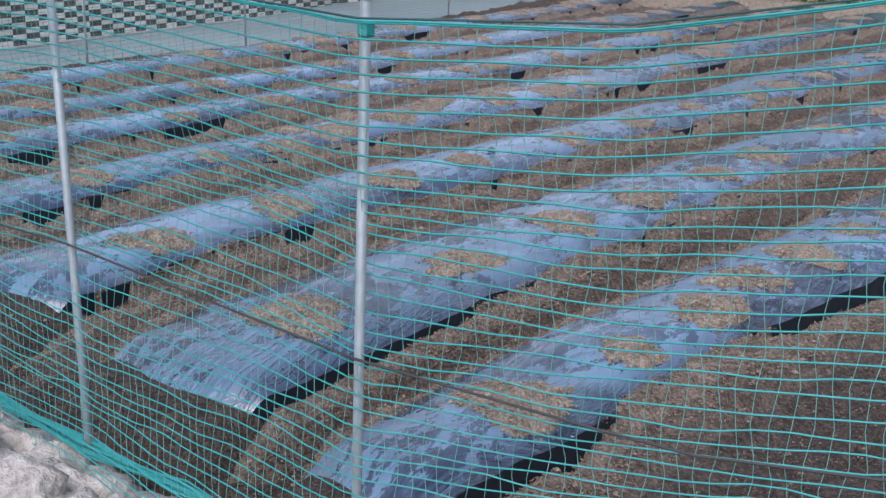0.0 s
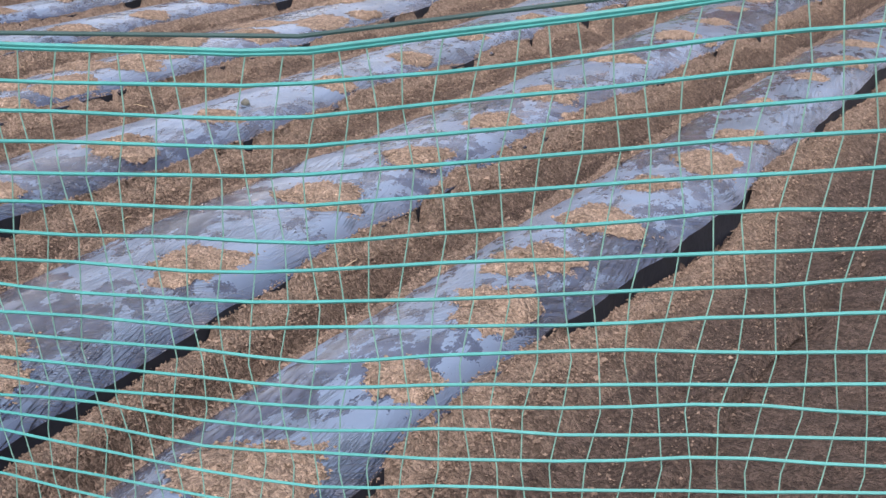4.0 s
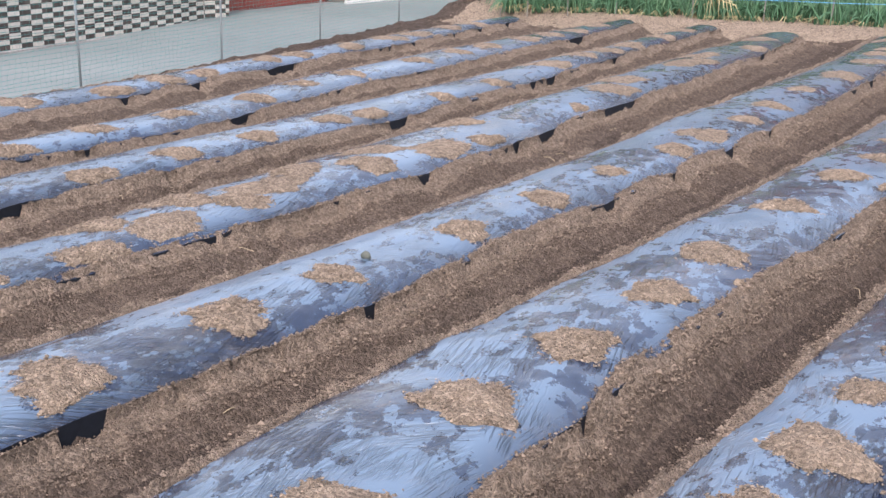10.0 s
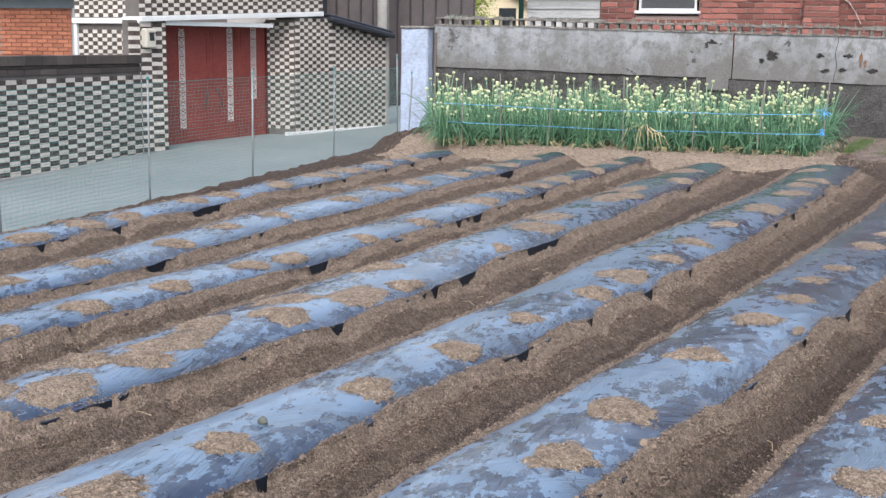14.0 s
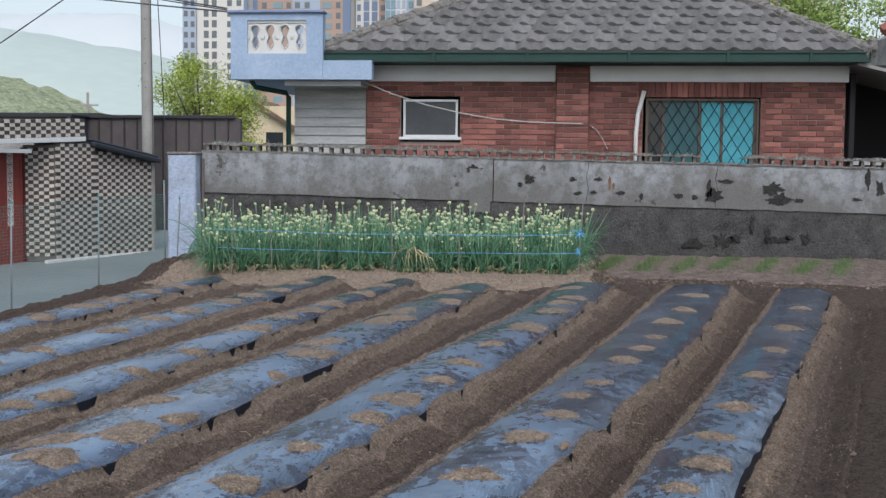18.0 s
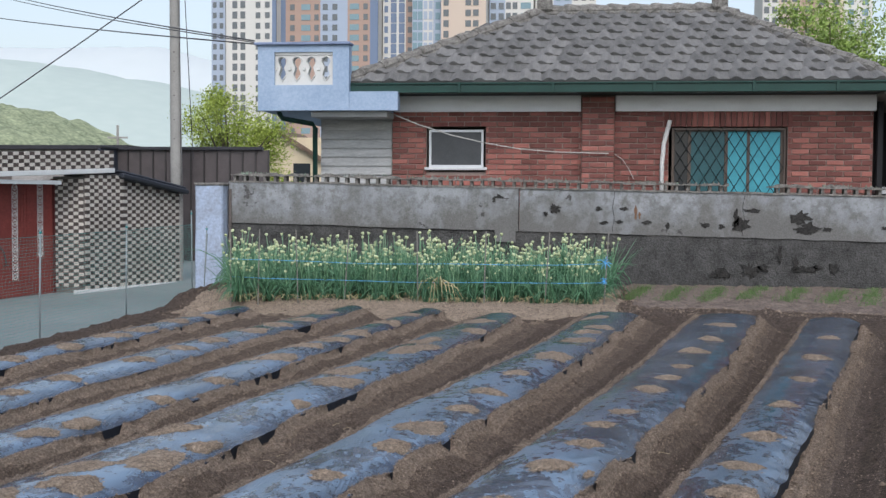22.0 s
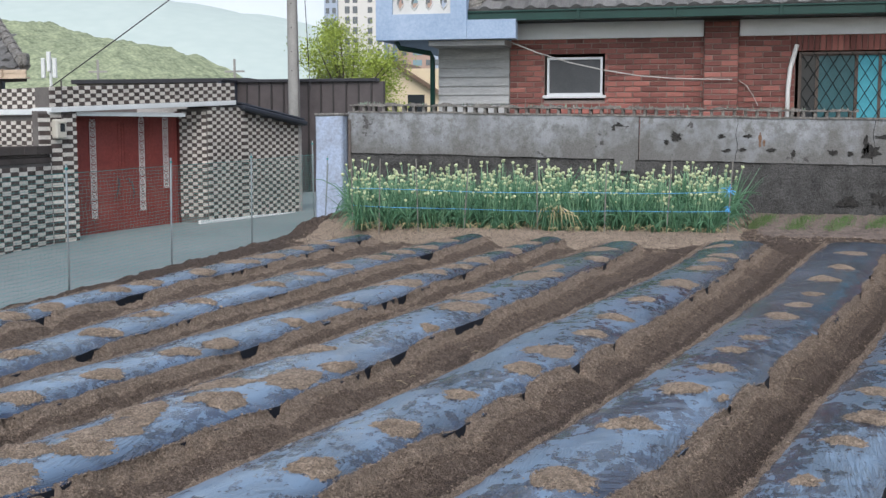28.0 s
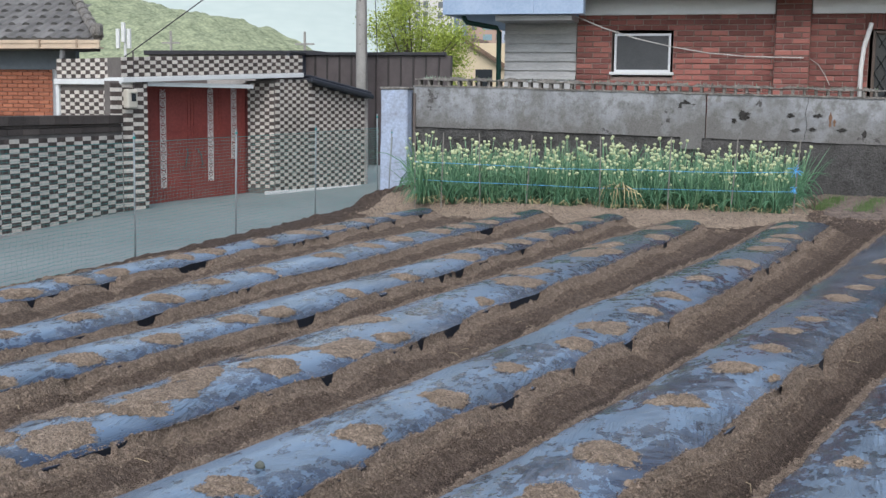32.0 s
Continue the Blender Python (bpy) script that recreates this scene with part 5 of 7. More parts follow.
def joined_boxes(spots):
    """spots: (x0, x1, y0, y1, z0, z1) boxes joined into vertex and face lists."""
    vs, fs = [], []
    for x0, x1, y0, y1, z0, z1 in spots:
        o = len(vs)
        vs += [(x0, y0, z0), (x1, y0, z0), (x1, y1, z0), (x0, y1, z0), (x0, y0, z1), (x1, y0, z1), (x1, y1, z1), (x0, y1, z1)]
        fs += [tuple(o + i for i in q) for q in ((0, 3, 2, 1), (4, 5, 6, 7), (0, 1, 5, 4), (1, 2, 6, 5), (2, 3, 7, 6), (3, 0, 4, 7))]
    return vs, fs


# ---- red brick house ----
house = thing("house", (0, 0, 0), "red brick house with a grey tiled hip roof and green gutter", "house")
COURSE, UNIT = 0.067, 0.205
WIN = (-0.03, 0.72, 1.44, 2.01)      # small window opening
BIG = (2.98, 4.40, 0.75, 2.01)       # large window opening
for x0, x1, z0, z1 in ((-0.47, WIN[0], -0.3, 2.6), (WIN[0], WIN[1], -0.3, WIN[2]), (WIN[0], WIN[1], WIN[3], 2.6), (WIN[1], BIG[0], -0.3, 2.6), (BIG[0], BIG[1], -0.3, BIG[2]), (BIG[0], BIG[1], BIG[3], 2.6), (BIG[1], 5.40, -0.3, 2.6)):
    part("wall_core", box(x0, x1, 0.016, 0.25, z0, z1), MORTAR, house)
bm = bmesh.new()
add_box(bm, -0.47, -0.27, 0.25, 6.0, -0.3, 2.6)
add_box(bm, 5.2, 5.40, 0.25, 6.0, -0.3, 2.6)
add_box(bm, -0.27, 5.2, 5.8, 6.0, -0.3, 2.6)
part("back_walls", bm, BRICK, house)
bm = bmesh.new()
add_box(bm, -0.27, 5.2, 0.25, 5.8, 2.3, 2.4)
part("attic_floor", bm, DARK_METAL, house, "dark room ceiling")
# the room's dimness is put into this wall's dark colour
part("room_back", box(-0.27, 5.2, 1.2, 1.25, -0.3, 2.3), plain("dimness_toned_room_wall", (0.10, 0.09, 0.08), 0.9), house, "inside wall with the room's dimness put into its colour")
FULL = brick_mesh("brick", UNIT - 0.013, 0.06, COURSE - 0.013, BRICK)
HALF = brick_mesh("brick", UNIT / 2 - 0.013, 0.06, COURSE - 0.013, BRICK)
STAND = brick_mesh("brick", COURSE - 0.010, 0.06, UNIT - 0.011, BRICK)
g = np.random.default_rng(4)
loose = []
count = 0
z, k = 1.00, 0
while z < 2.18:
    x = -0.47 - (UNIT / 2 if k % 2 else 0)
    while x < 5.39:
        x0, x1 = max(x, -0.47), min(x + UNIT, 5.40)
        spans = [(x0, x1)]
        for a, b, c, d in (WIN, BIG, (1.915, 2.315, -1, 9)):
            if c - 0.02 < z + 0.03 < d + 0.02 + (UNIT if (a, b) == BIG[:2] else 0):
                spans = [(p, q) for s, e in spans for p, q in ((s, min(e, a)), (max(s, b), e)) if q - p > 0.02]
        for s, e in spans:
            jut = float(g.normal(0, 0.002))
            if z > 1.24 and abs(e - s - UNIT) < 0.004 and count < 250:
                lay(FULL, "brick", house, pose(s + 0.005, jut, z + 0.005))
                count += 1
            elif z > 1.24 and abs(e - s - UNIT / 2) < 0.004 and count < 250:
                lay(HALF, "brick", house, pose(s + 0.005, jut, z + 0.005))
                count += 1
            else:
                loose.append((s + 0.006, e - 0.006, jut, 0.06, z + 0.0065, z + COURSE - 0.0065))
        x += UNIT
    z += COURSE
    k += 1
part("brickwork", joined_boxes(loose), BRICK, house)["kind"] = "stuff"
x = BIG[0] - 0.06
while x < BIG[1] + 0.06:
    lay(STAND, "brick", house, pose(x + 0.005, -0.004, 2.005))
    x += COURSE
# brick pillar
pil = part("pillar", box(1.925, 2.305, -0.10, 0.0, -0.3, 2.345), MORTAR, house, "projecting brick pillar")
z, k = 1.10, 0
while z < 2.34:
    if k % 2:
        lay(FULL, "brick", pil, pose(1.92, -0.112, z))
        lay(FULL, "brick", pil, pose(1.92 + UNIT - 0.005, -0.112, z))
    else:
        lay(HALF, "brick", pil, pose(1.92, -0.112, z))
        lay(FULL, "brick", pil, pose(1.92 + UNIT / 2 - 0.003, -0.112, z))
        lay(HALF, "brick", pil, pose(1.92 + 1.5 * UNIT - 0.006, -0.112, z))
    z += COURSE
    k += 1
# small window
ALU = plain("white_aluminium", (0.62, 0.64, 0.66), 0.45, 0.2, 0.1)


def window(name, x0, x1, z0, z1, y, t, material, parent, label):
    w = part(name, joined_boxes([(x0, x0 + t, y, y + 0.05, z0, z1), (x1 - t, x1, y, y + 0.05, z0, z1), (x0 + t, x1 - t, y, y + 0.05, z0, z0 + t), (x0 + t, x1 - t, y, y + 0.05, z1 - t, z1)]), material, parent, label)
    return w


w1 = window("window", 0.0, 0.69, 1.50, 1.97, 0.03, 0.028, ALU, house, "small white aluminium window")
SCREEN = two_scale("dusty_insect_screen", (0.045, 0.05, 0.055), (0.085, 0.09, 0.095), 3, 90, 0.5)
part("pane", box(0.028, 0.662, 0.05, 0.058, 1.528, 1.942), SCREEN, w1, "dark dusty insect screen")
part("sill", box(-0.05, 0.74, -0.03, 0.06, 1.462, 1.50, 0.005), WHITE_PAINT, house, "pale concrete sill")
# large window with a lattice guard
BROWN = plain("brown_window_frame", (0.10, 0.075, 0.06), 0.5)
w2 = window("window", 3.02, 4.36, 0.80, 1.985, 0.06, 0.035, BROWN, house, "wide brown sliding window behind a lattice guard")
for x0, x1, m_, lab in ((3.055, 3.22, GLASS_DARK, "dark glass pane"), (3.25, 3.66, plain("dim_teal_pane", (0.03, 0.10, 0.115), 0.3), "dim teal pane"), (3.70, 3.93, TEAL, "bright teal patterned pane"), (3.96, 4.325, TEAL, "bright teal patterned pane")):
    part("pane", box(x0, x1, 0.075, 0.085, 0.835, 1.95), m_, w2, lab)
for x in (3.235, 3.68, 3.945):
    part("stile", box(x - 0.018, x + 0.018, 0.062, 0.095, 0.835, 1.95), BROWN, w2)
GUARD = plain("dark_lattice_iron", (0.025, 0.03, 0.03), 0.5, 0.4)
bars = []
for k in range(-9, 13):
    for sgn in (1, -1):
        pts = []
        for j in range(13):
            z = 0.80 + 1.2 * j / 12
            x = 3.05 + k * 0.145 + sgn * (z - 0.8) * 0.62
            if 3.03 < x < 4.37:
                pts.append((x, 0.02 + 0.004 * sgn, z))
        if len(pts) > 1:
            bars.append(tube(pts, 0.0045, 4))
for b_ in bars:
    part("lattice_bar", b_, GUARD, w2)
part("guard_frame", joined_boxes([(3.02, 4.38, 0.015, 0.03, 1.965, 1.99), (3.02, 3.04, 0.015, 0.03, 0.8, 1.965), (4.36, 4.38, 0.015, 0.03, 0.8, 1.965)]), BROWN, w2)
# white bent pipe, fascia, gutter
PIPE_W = plain("white_plastic_pipe", (0.66, 0.66, 0.64), 0.5, 0, 0.1)
part("pipe", tube([(2.90, -0.03, 0.9), (2.90, -0.03, 1.55), (2.92, -0.03, 1.80), (2.97, -0.03, 2.00), (2.99, -0.03, 2.08)], 0.028, 10), PIPE_W, house, "bent white plastic pipe", True)
FASCIA = plain("bright_white_board", (0.80, 0.82, 0.84), 0.6, 0, 0.08)
part("fascia", box(-0.44, 1.905, -0.05, 0.03, 2.19, 2.39, 0.004), FASCIA, house, "off-white eaves board")
part("fascia", box(2.325, 5.42, -0.05, 0.03, 2.19, 2.385, 0.004), FASCIA, house, "off-white eaves board")
# shade under the eaves is put into the soffit's dark colour
part("soffit", box(-0.95, 5.5, -0.47, 0.0, 2.395, 2.415), plain("shade_dark_soffit", (0.05, 0.06, 0.06), 0.8), house, "green soffit with the eaves' shade put into its colour")
gut = part("gutter", box(-1.01, 5.54, -0.53, -0.515, 2.40, 2.488), GREEN_METAL, house, "dark green metal gutter")
part("bottom", box(-1.01, 5.54, -0.54, -0.42, 2.385, 2.402, 0.004), GREEN_METAL, gut)
part("lip", box(-1.01, 5.54, -0.547, -0.520, 2.485, 2.507, 0.005), GREEN_METAL, gut)
for x in (-1.02, 5.53):
    part("end_cap", box(x, x + 0.014, -0.53, -0.42, 2.39, 2.50), GREEN_METAL, gut)
for x in (0.42, 1.55, 2.75, 3.9, 4.85):
    part("joint", box(x, x + 0.04, -0.550, -0.51, 2.382, 2.510, 0.003), GREEN_METAL, gut)
# roof: deck, tiles, hips
A, B, C_, D_ = Vector((-1.02, -0.5, 2.50)), Vector((5.56, -0.5, 2.48)), Vector((3.72, 1.66, 3.66)), Vector((1.36, 1.66, 3.66))
E_, F_ = Vector((-1.02, 6.5, 2.50)), Vector((5.56, 6.5, 2.48))
roof = part("roof", ([tuple(p) for p in (A, B, C_, D_, E_, F_, Vector((1.36, 4.3, 3.66)), Vector((3.72, 4.3, 3.66)))], [(0, 1, 2, 3), (4, 0, 3, 6), (1, 5, 7, 2), (5, 4, 6, 7), (3, 2, 7, 6)]), ROOF, house, "weathered grey cement tile roof")


def tile_mesh():
    prof = [(-0.145 + 0.29 * k / 14, 0.004 + 0.040 * max(0.0, math.sin(math.pi * (k - 1) / 8)) ** 1.4 * (k < 9) + 0.006 * math.sin(math.pi * (k - 8) / 6) * (k > 8)) for k in range(15)]
    vs, fs = [], []
    n = len(prof)
    for y, lift in ((0.0, 0.024), (0.33, 0.004)):
        for x, z in prof:
            vs.append((x, y, z + lift))
    for x, z in prof:
        vs.append((x, 0.006, 0.35 * z - 0.012))
    for k in range(n - 1):
        fs.append((k, k + 1, n + k + 1, n + k))
        fs.append((2 * n + k, 2 * n + k + 1, k + 1, k))
    ob = part("roof_tile", (vs, fs), ROOF)
    me = ob.data
    bpy.data.objects.remove(ob)
    return me


TILE = tile_mesh()
slope = math.atan2(1.16, 2.16)
rows = 9
g = np.random.default_rng(8)
for r in range(rows):
    q = r / rows
    left, right = A.lerp(D_, q), B.lerp(C_, q)
    x = left.x + 0.10 + 0.092 * (r % 3)
    while x < right.x - 0.06:
        lay(TILE, "roof_tile", roof, pose(x + float(g.normal(0, 0.004)), left.y, left.z + 0.004, math.degrees(slope) + float(g.normal(0, 0.8)), float(g.normal(0, 1.2)), float(g.normal(0, 1.0))))
        x += 0.275


def hip(p, q, count, r):
    """A row of ridge tiles from p to q, each one lapping the next."""
    d = (q - p) / count
    for k in range(count):
        a, b = p + d * k, p + d * (k + 1.08)
        part("ridge_tile", tube([a + Vector((0, 0, 0.035)), a.lerp(b, 0.12) + Vector((0, 0, 0.045)), a.lerp(b, 0.5) + Vector((0, 0, 0.038)), b + Vector((0, 0, 0.030))], r, 9, [1.12, 1.12, 1.0, 0.95]), MOSSY, roof, smooth=False)
        part("ridge_mortar", tube([a + Vector((0, 0, -0.01)), b + Vector((0, 0, -0.01))], r * 1.15, 6), MOSSY, roof)


hip(A, D_, 11, 0.075)
hip(B, C_, 9, 0.075)
hip(D_, C_, 8, 0.08)
for p in (A, B):
    part("end_tile", box(p.x - 0.06, p.x + 0.06, p.y - 0.05, p.y + 0.06, p.z + 0.02, p.z + 0.19, 0.03), MOSSY, roof)
for p in (D_, C_):
    part("end_tile", box(p.x - 0.09, p.x + 0.12, p.y - 0.12, p.y, p.z + 0.02, p.z + 0.20, 0.03), MOSSY, roof)

# plank-clad annex and blue rooftop parapet
annex = thing("annex", (0, 0, 0), "side annex clad in peeling grey-white boards under a blue parapet", "house")
PLANK = two_scale("peeling_white_boards", (0.30, 0.30, 0.30), (0.58, 0.59, 0.58), 4, 40, 0.85, 0, 0.4, 0.004, stretch=(0.4, 1, 3))
part("wall", box(-1.38, -0.49, 0.06, 3.0, -0.3, 2.2), PLANK, annex)
for k in range(11):
    z = 0.95 + k * 0.113
    m = pose(0, 0, 0, 0, 0, 0)
    vs = [(-1.40, 0.03, z), (-0.48, 0.03, z), (-0.48, 0.055, z + 0.118), (-1.40, 0.055, z + 0.118), (-1.40, 0.055, z), (-0.48, 0.055, z)]
    part("board", (vs, [(0, 1, 2, 3), (4, 5, 1, 0)]), PLANK, annex)
par = part("parapet", box(-1.83, -1.10, -0.62, -0.45, 2.17, 2.48), BLUE_PAINT, annex, "faded blue painted concrete parapet")
for x0, x1, y0, z0, z1 in ((-2.04, -1.83, -0.62, 2.17, 2.97), (-1.10, -0.90, -0.62, 2.17, 2.97), (-1.83, -1.10, -0.62, 2.88, 2.97), (-0.90, -0.30, -0.60, 2.17, 2.40)):
    part("block", box(x0, x1, y0, -0.45, z0, z1), BLUE_PAINT, par)
part("slab", box(-2.02, -0.45, -0.44, 3.0, 2.17, 2.30), BLUE_PAINT, annex)
part("rear_parapet", box(-2.02, -0.45, 2.85, 3.0, 2.302, 2.60), BLUE_PAINT, annex, "shaded rear parapet")
part("beam", box(-1.40, -0.45, -0.50, 0.05, 2.10, 2.165), plain("grey_beam", (0.40, 0.40, 0.40), 0.8), annex)
part("rim", box(-2.08, -0.88, -0.66, -0.43, 2.965, 3.0, 0.008), plain("weathered_blue_rim", (0.20, 0.25, 0.38), 0.85), annex)
BAL = plain("off_white_balustrade", (0.58, 0.58, 0.56), 0.75, 0, 0.12)
KEYHOLE = [(2.48, 0.0), (2.535, 0.0), (2.545, 0.022), (2.57, 0.040), (2.60, 0.046), (2.64, 0.040), (2.67, 0.026), (2.70, 0.022), (2.72, 0.032), (2.745, 0.045), (2.77, 0.050), (2.795, 0.045), (2.815, 0.028), (2.822, 0.0), (2.88, 0.0)]


def keyhole_bay(x0, x1, y0, y1):
    """A balustrade panel with one keyhole-shaped opening through it."""
    c, vs, fs = (x0 + x1) / 2, [], []
    for z, h in KEYHOLE:
        for y in (y0, y1):
            vs += [(x0, y, z), (c - h, y, z), (c + h, y, z), (x1, y, z)]
    for k in range(len(KEYHOLE) - 1):
        o, p = 8 * k, 8 * k + 8
        for q in (0, 2):
            fs += [(o + q, o + q + 1, p + q + 1, p + q), (o + q + 5, o + q + 4, p + q + 4, p + q + 5)]
        fs += [(o + 1, o + 5, p + 5, p + 1), (o + 6, o + 2, p + 2, p + 6)]
    return vs, fs


for k in range(4):
    x0 = -1.83 + k * 0.1825
    bay = part("balustrade", keyhole_bay(x0, x0 + 0.1825, -0.585, -0.49), BAL, par, "off-white moulded balustrade bay")
    c = x0 + 0.0912
    ring = [(c + 0.062 * math.cos(t), -0.588, 2.77 + 0.062 * math.sin(t)) for t in np.linspace(0, math.pi, 11)]
    part("arch", tube(ring, 0.010, 6), BAL, bay)
    part("foot", tube([(c - 0.045, -0.588, 2.60), (c, -0.590, 2.53), (c + 0.045, -0.588, 2.60)], 0.010, 6), BAL, bay)
    part("boss", box(x0 - 0.022, x0 + 0.022, -0.60, -0.58, 2.655, 2.70, 0.006), BAL, bay)
part("rail", box(-1.83, -1.10, -0.60, -0.48, 2.845, 2.885, 0.004), BAL, par)
part("downpipe", tube([(-1.84, -0.40, 2.17), (-1.80, -0.36, 2.09), (-1.45, -0.20, 2.03), (-1.43, -0.16, 1.98), (-1.43, -0.14, 0.2)], 0.032, 10), GREEN_METAL, annex, "dark green downpipe", True)

# dark lean-to at the far side of the house
shed = thing("lean_to", (0, 0, 0), "dark open lean-to with a sagging grey awning beside the house", "shed")
# shade inside the lean-to is put into its boards as near-black colour
LEAN_TO_SHADE = plain("shade_toned_boards", (0.018, 0.018, 0.02), 0.9)
part("back_panel", box(5.42, 8.5, 1.2, 1.25, -0.3, 2.5), LEAN_TO_SHADE, shed)
part("side_panel", box(8.45, 8.5, 0.0, 1.2, -0.3, 2.5), LEAN_TO_SHADE, shed)
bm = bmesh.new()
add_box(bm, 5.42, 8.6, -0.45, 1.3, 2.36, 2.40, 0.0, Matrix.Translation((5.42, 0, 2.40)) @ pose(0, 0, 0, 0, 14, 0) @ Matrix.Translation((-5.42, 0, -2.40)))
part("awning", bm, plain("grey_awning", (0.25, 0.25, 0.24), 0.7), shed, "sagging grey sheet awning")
part("post", box(5.44, 5.50, -0.05, 0.02, -0.3, 2.3), LEAN_TO_SHADE, shed)
part("bench", box(5.52, 6.3, 0.3, 0.7, 1.2, 1.28), plain("pale_board", (0.45, 0.46, 0.48), 0.7), shed, "pale board lying in the lean-to")
# slack cable across the front
CABLE = plain("grey_cable", (0.45, 0.44, 0.42), 0.6)
tagged(part("house_cable", tube([(-0.95, -0.32, 2.41), (-0.49, -0.3, 2.18), (-0.1, -0.28, 2.02), (0.31, -0.26, 1.89), (0.75, -0.24, 1.79), (1.17, -0.22, 1.72), (1.6, -0.19, 1.685), (2.0, -0.15, 1.675), (2.25, -0.13, 1.67)], 0.0075, 6), CABLE), "pale slack cable strung across the brick front", "cable")
tagged(part("loose_wire", tube([(2.33, -0.02, 1.66), (2.42, -0.03, 1.60), (2.50, -0.03, 1.48), (2.56, -0.03, 1.36)], 0.005, 5), CABLE), "thin loose wire hanging on the brick wall", "wire")


# ---- chequered brick gate and walls across the lane ----
L0, GD, GN = Vector((-6.85, -0.09, 0)), Vector((0.372, 0.928, 0)), Vector((0.928, -0.372, 0))


def frame_of(origin, along):
    """Local axes of a wall: x along it, -y out of its face, z up."""
    a = Vector((along[0], along[1], 0)).normalized()
    out = Vector((a.y, -a.x, 0))
    return Matrix(((a.x, -out.x, 0, origin[0]), (a.y, -out.y, 0, origin[1]), (0, 0, 1, 0), (0, 0, 0, 1)))


CH_BIG, CW_BIG = 0.060, 0.185
CH, CW = CH_BIG, CW_BIG
W_FULL = brick_mesh("brick", CW - 0.006, 0.035, CH - 0.006, TILE_W, 0.003)
D_HALF = brick_mesh("brick", CW / 2 - 0.006, 0.032, CH - 0.006, TILE_D, 0.003)


def chequer(parent, x0, x1, zb, zt, single=0, cw=None, ch=None):
    """White stretchers and pairs of dark headers in turn; the first ones are pieces of their own."""
    small = cw is not None
    CW, CH = cw or CW_BIG, ch or CH_BIG
    white, dark = [], []
    k = 0
    z = min(zb(x0), zb(x1))
    while z < max(zt(x0), zt(x1)) - CH * 0.6:
        c = 0
        x = x0
        while x < x1 - 0.02:
            e = min(x + CW, x1)
            if zb(x) - 0.03 < z and z + CH * 0.8 < zt(x):
                if (c + k) % 2 == 0:
                    if single > 0 and e - x > CW - 0.01:
                        lay(W_FULL, "brick", parent, pose(x + 0.003, -0.012, z + 0.003))
                        single -= 1
                    else:
                        white.append((x + 0.003, e - 0.003, -0.012, 0.02, z + 0.003, z + CH - 0.003))
                else:
                    h = e if small else x + CW / 2
                    for s, t in ((x, min(h, e)), (h, e)):
                        if t - s > 0.02:
                            if single > 0 and t - s > CW / 2 - 0.01:
                                lay(D_HALF, "brick", parent, pose(s + 0.003, -0.008, z + 0.003))
                                single -= 1
                            else:
                                dark.append((s + 0.003, t - 0.003, -0.008, 0.02, z + 0.003, z + CH - 0.003))
            x = e
            c += 1
        z += CH
        k += 1
    if white:
        part("white_brickwork", joined_boxes(white), TILE_W, parent, "white glazed bricks")["kind"] = "stuff"
    if dark:
        part("dark_brickwork", joined_boxes(dark), TILE_D, parent, "dark brown header bricks")["kind"] = "stuff"


def flat(z):
    return lambda x: z


def wall_thing(name, origin, along, label, category="wall"):
    t = thing(name, (0, 0, 0), label, category)
    t.matrix_world = frame_of(origin, along)
    return t


COPING = two_scale("dark_brown_coping_tile", (0.035, 0.028, 0.026), (0.11, 0.09, 0.08), 3, 40, 0.7, each=0.3)
GROUT = two_scale("dark_grout", (0.10, 0.09, 0.085), (0.18, 0.165, 0.155), 3, 60, 0.95)
low = wall_thing("garden_wall", (-7.15, -12.0), (0.025, 1.0), "low garden wall of chequered white and dark bricks with a dark coping")
part("core", box(0, 11.85, 0.0, 0.18, -0.75, 0.62), GROUT, low)
chequer(low, 5.0, 11.85, flat(-0.56), flat(0.62), 300)
for k, (z0, z1, out) in enumerate(((0.62, 0.70, 0.02), (0.70, 0.74, 0.0), (0.74, 0.86, 0.035))):
    x = 4.6
    while x < 11.82:
        part("coping_tile", box(x + 0.002, min(x + 0.30, 11.85) - 0.002, -out, 0.20, z0 + 0.002, z1 - 0.002, 0.004), COPING, low)
        x += 0.30
part("coping_core", box(0, 4.6, -0.02, 0.2, 0.62, 0.86), COPING, low)
part("footing", box(0, 11.85, -0.06, 0.0, -0.75, -0.555, 0.01), RENDERED, low, "pale concrete footing")

gate = wall_thing("gateway", L0, GD, "chequered brick gateway with a white-banded flat lintel", "gateway")


def rise(z, s=0.046):
    return lambda x: z + s * x


pl = part("left_pier", box(-0.22, 0.40, 0.015, 0.14, -0.75, 1.33), GROUT, gate)
chequer(pl, -0.22, 0.40, flat(-0.50), rise(1.34))
pr = part("right_pier", box(2.92, 3.74, 0.015, 0.46, -0.75, 1.45), GROUT, gate)
chequer(pr, 2.92, 3.74, flat(-0.36), flat(1.44), 0, 0.091, 0.056)
ret = part("recess_wall", ([(2.918, 0.02, -0.75), (2.918, 0.46, -0.75), (2.70, 0.46, -0.75), (2.918, 0.02, 1.40), (2.918, 0.46, 1.40), (2.70, 0.46, 1.40)], [(0, 2, 1), (3, 4, 5), (0, 1, 4, 3), (1, 2, 5, 4), (2, 0, 3, 5)]), GROUT, gate, "inner side of the pier")
rv = part("recess_face", box(0.0, 0.485, 0.0, 0.05, -0.6, 1.40), GROUT, gate)
rv.matrix_local = Matrix.Translation((2.695, 0.46, 0)) @ pose(0, 0, 0, 0, 0, -63.4)
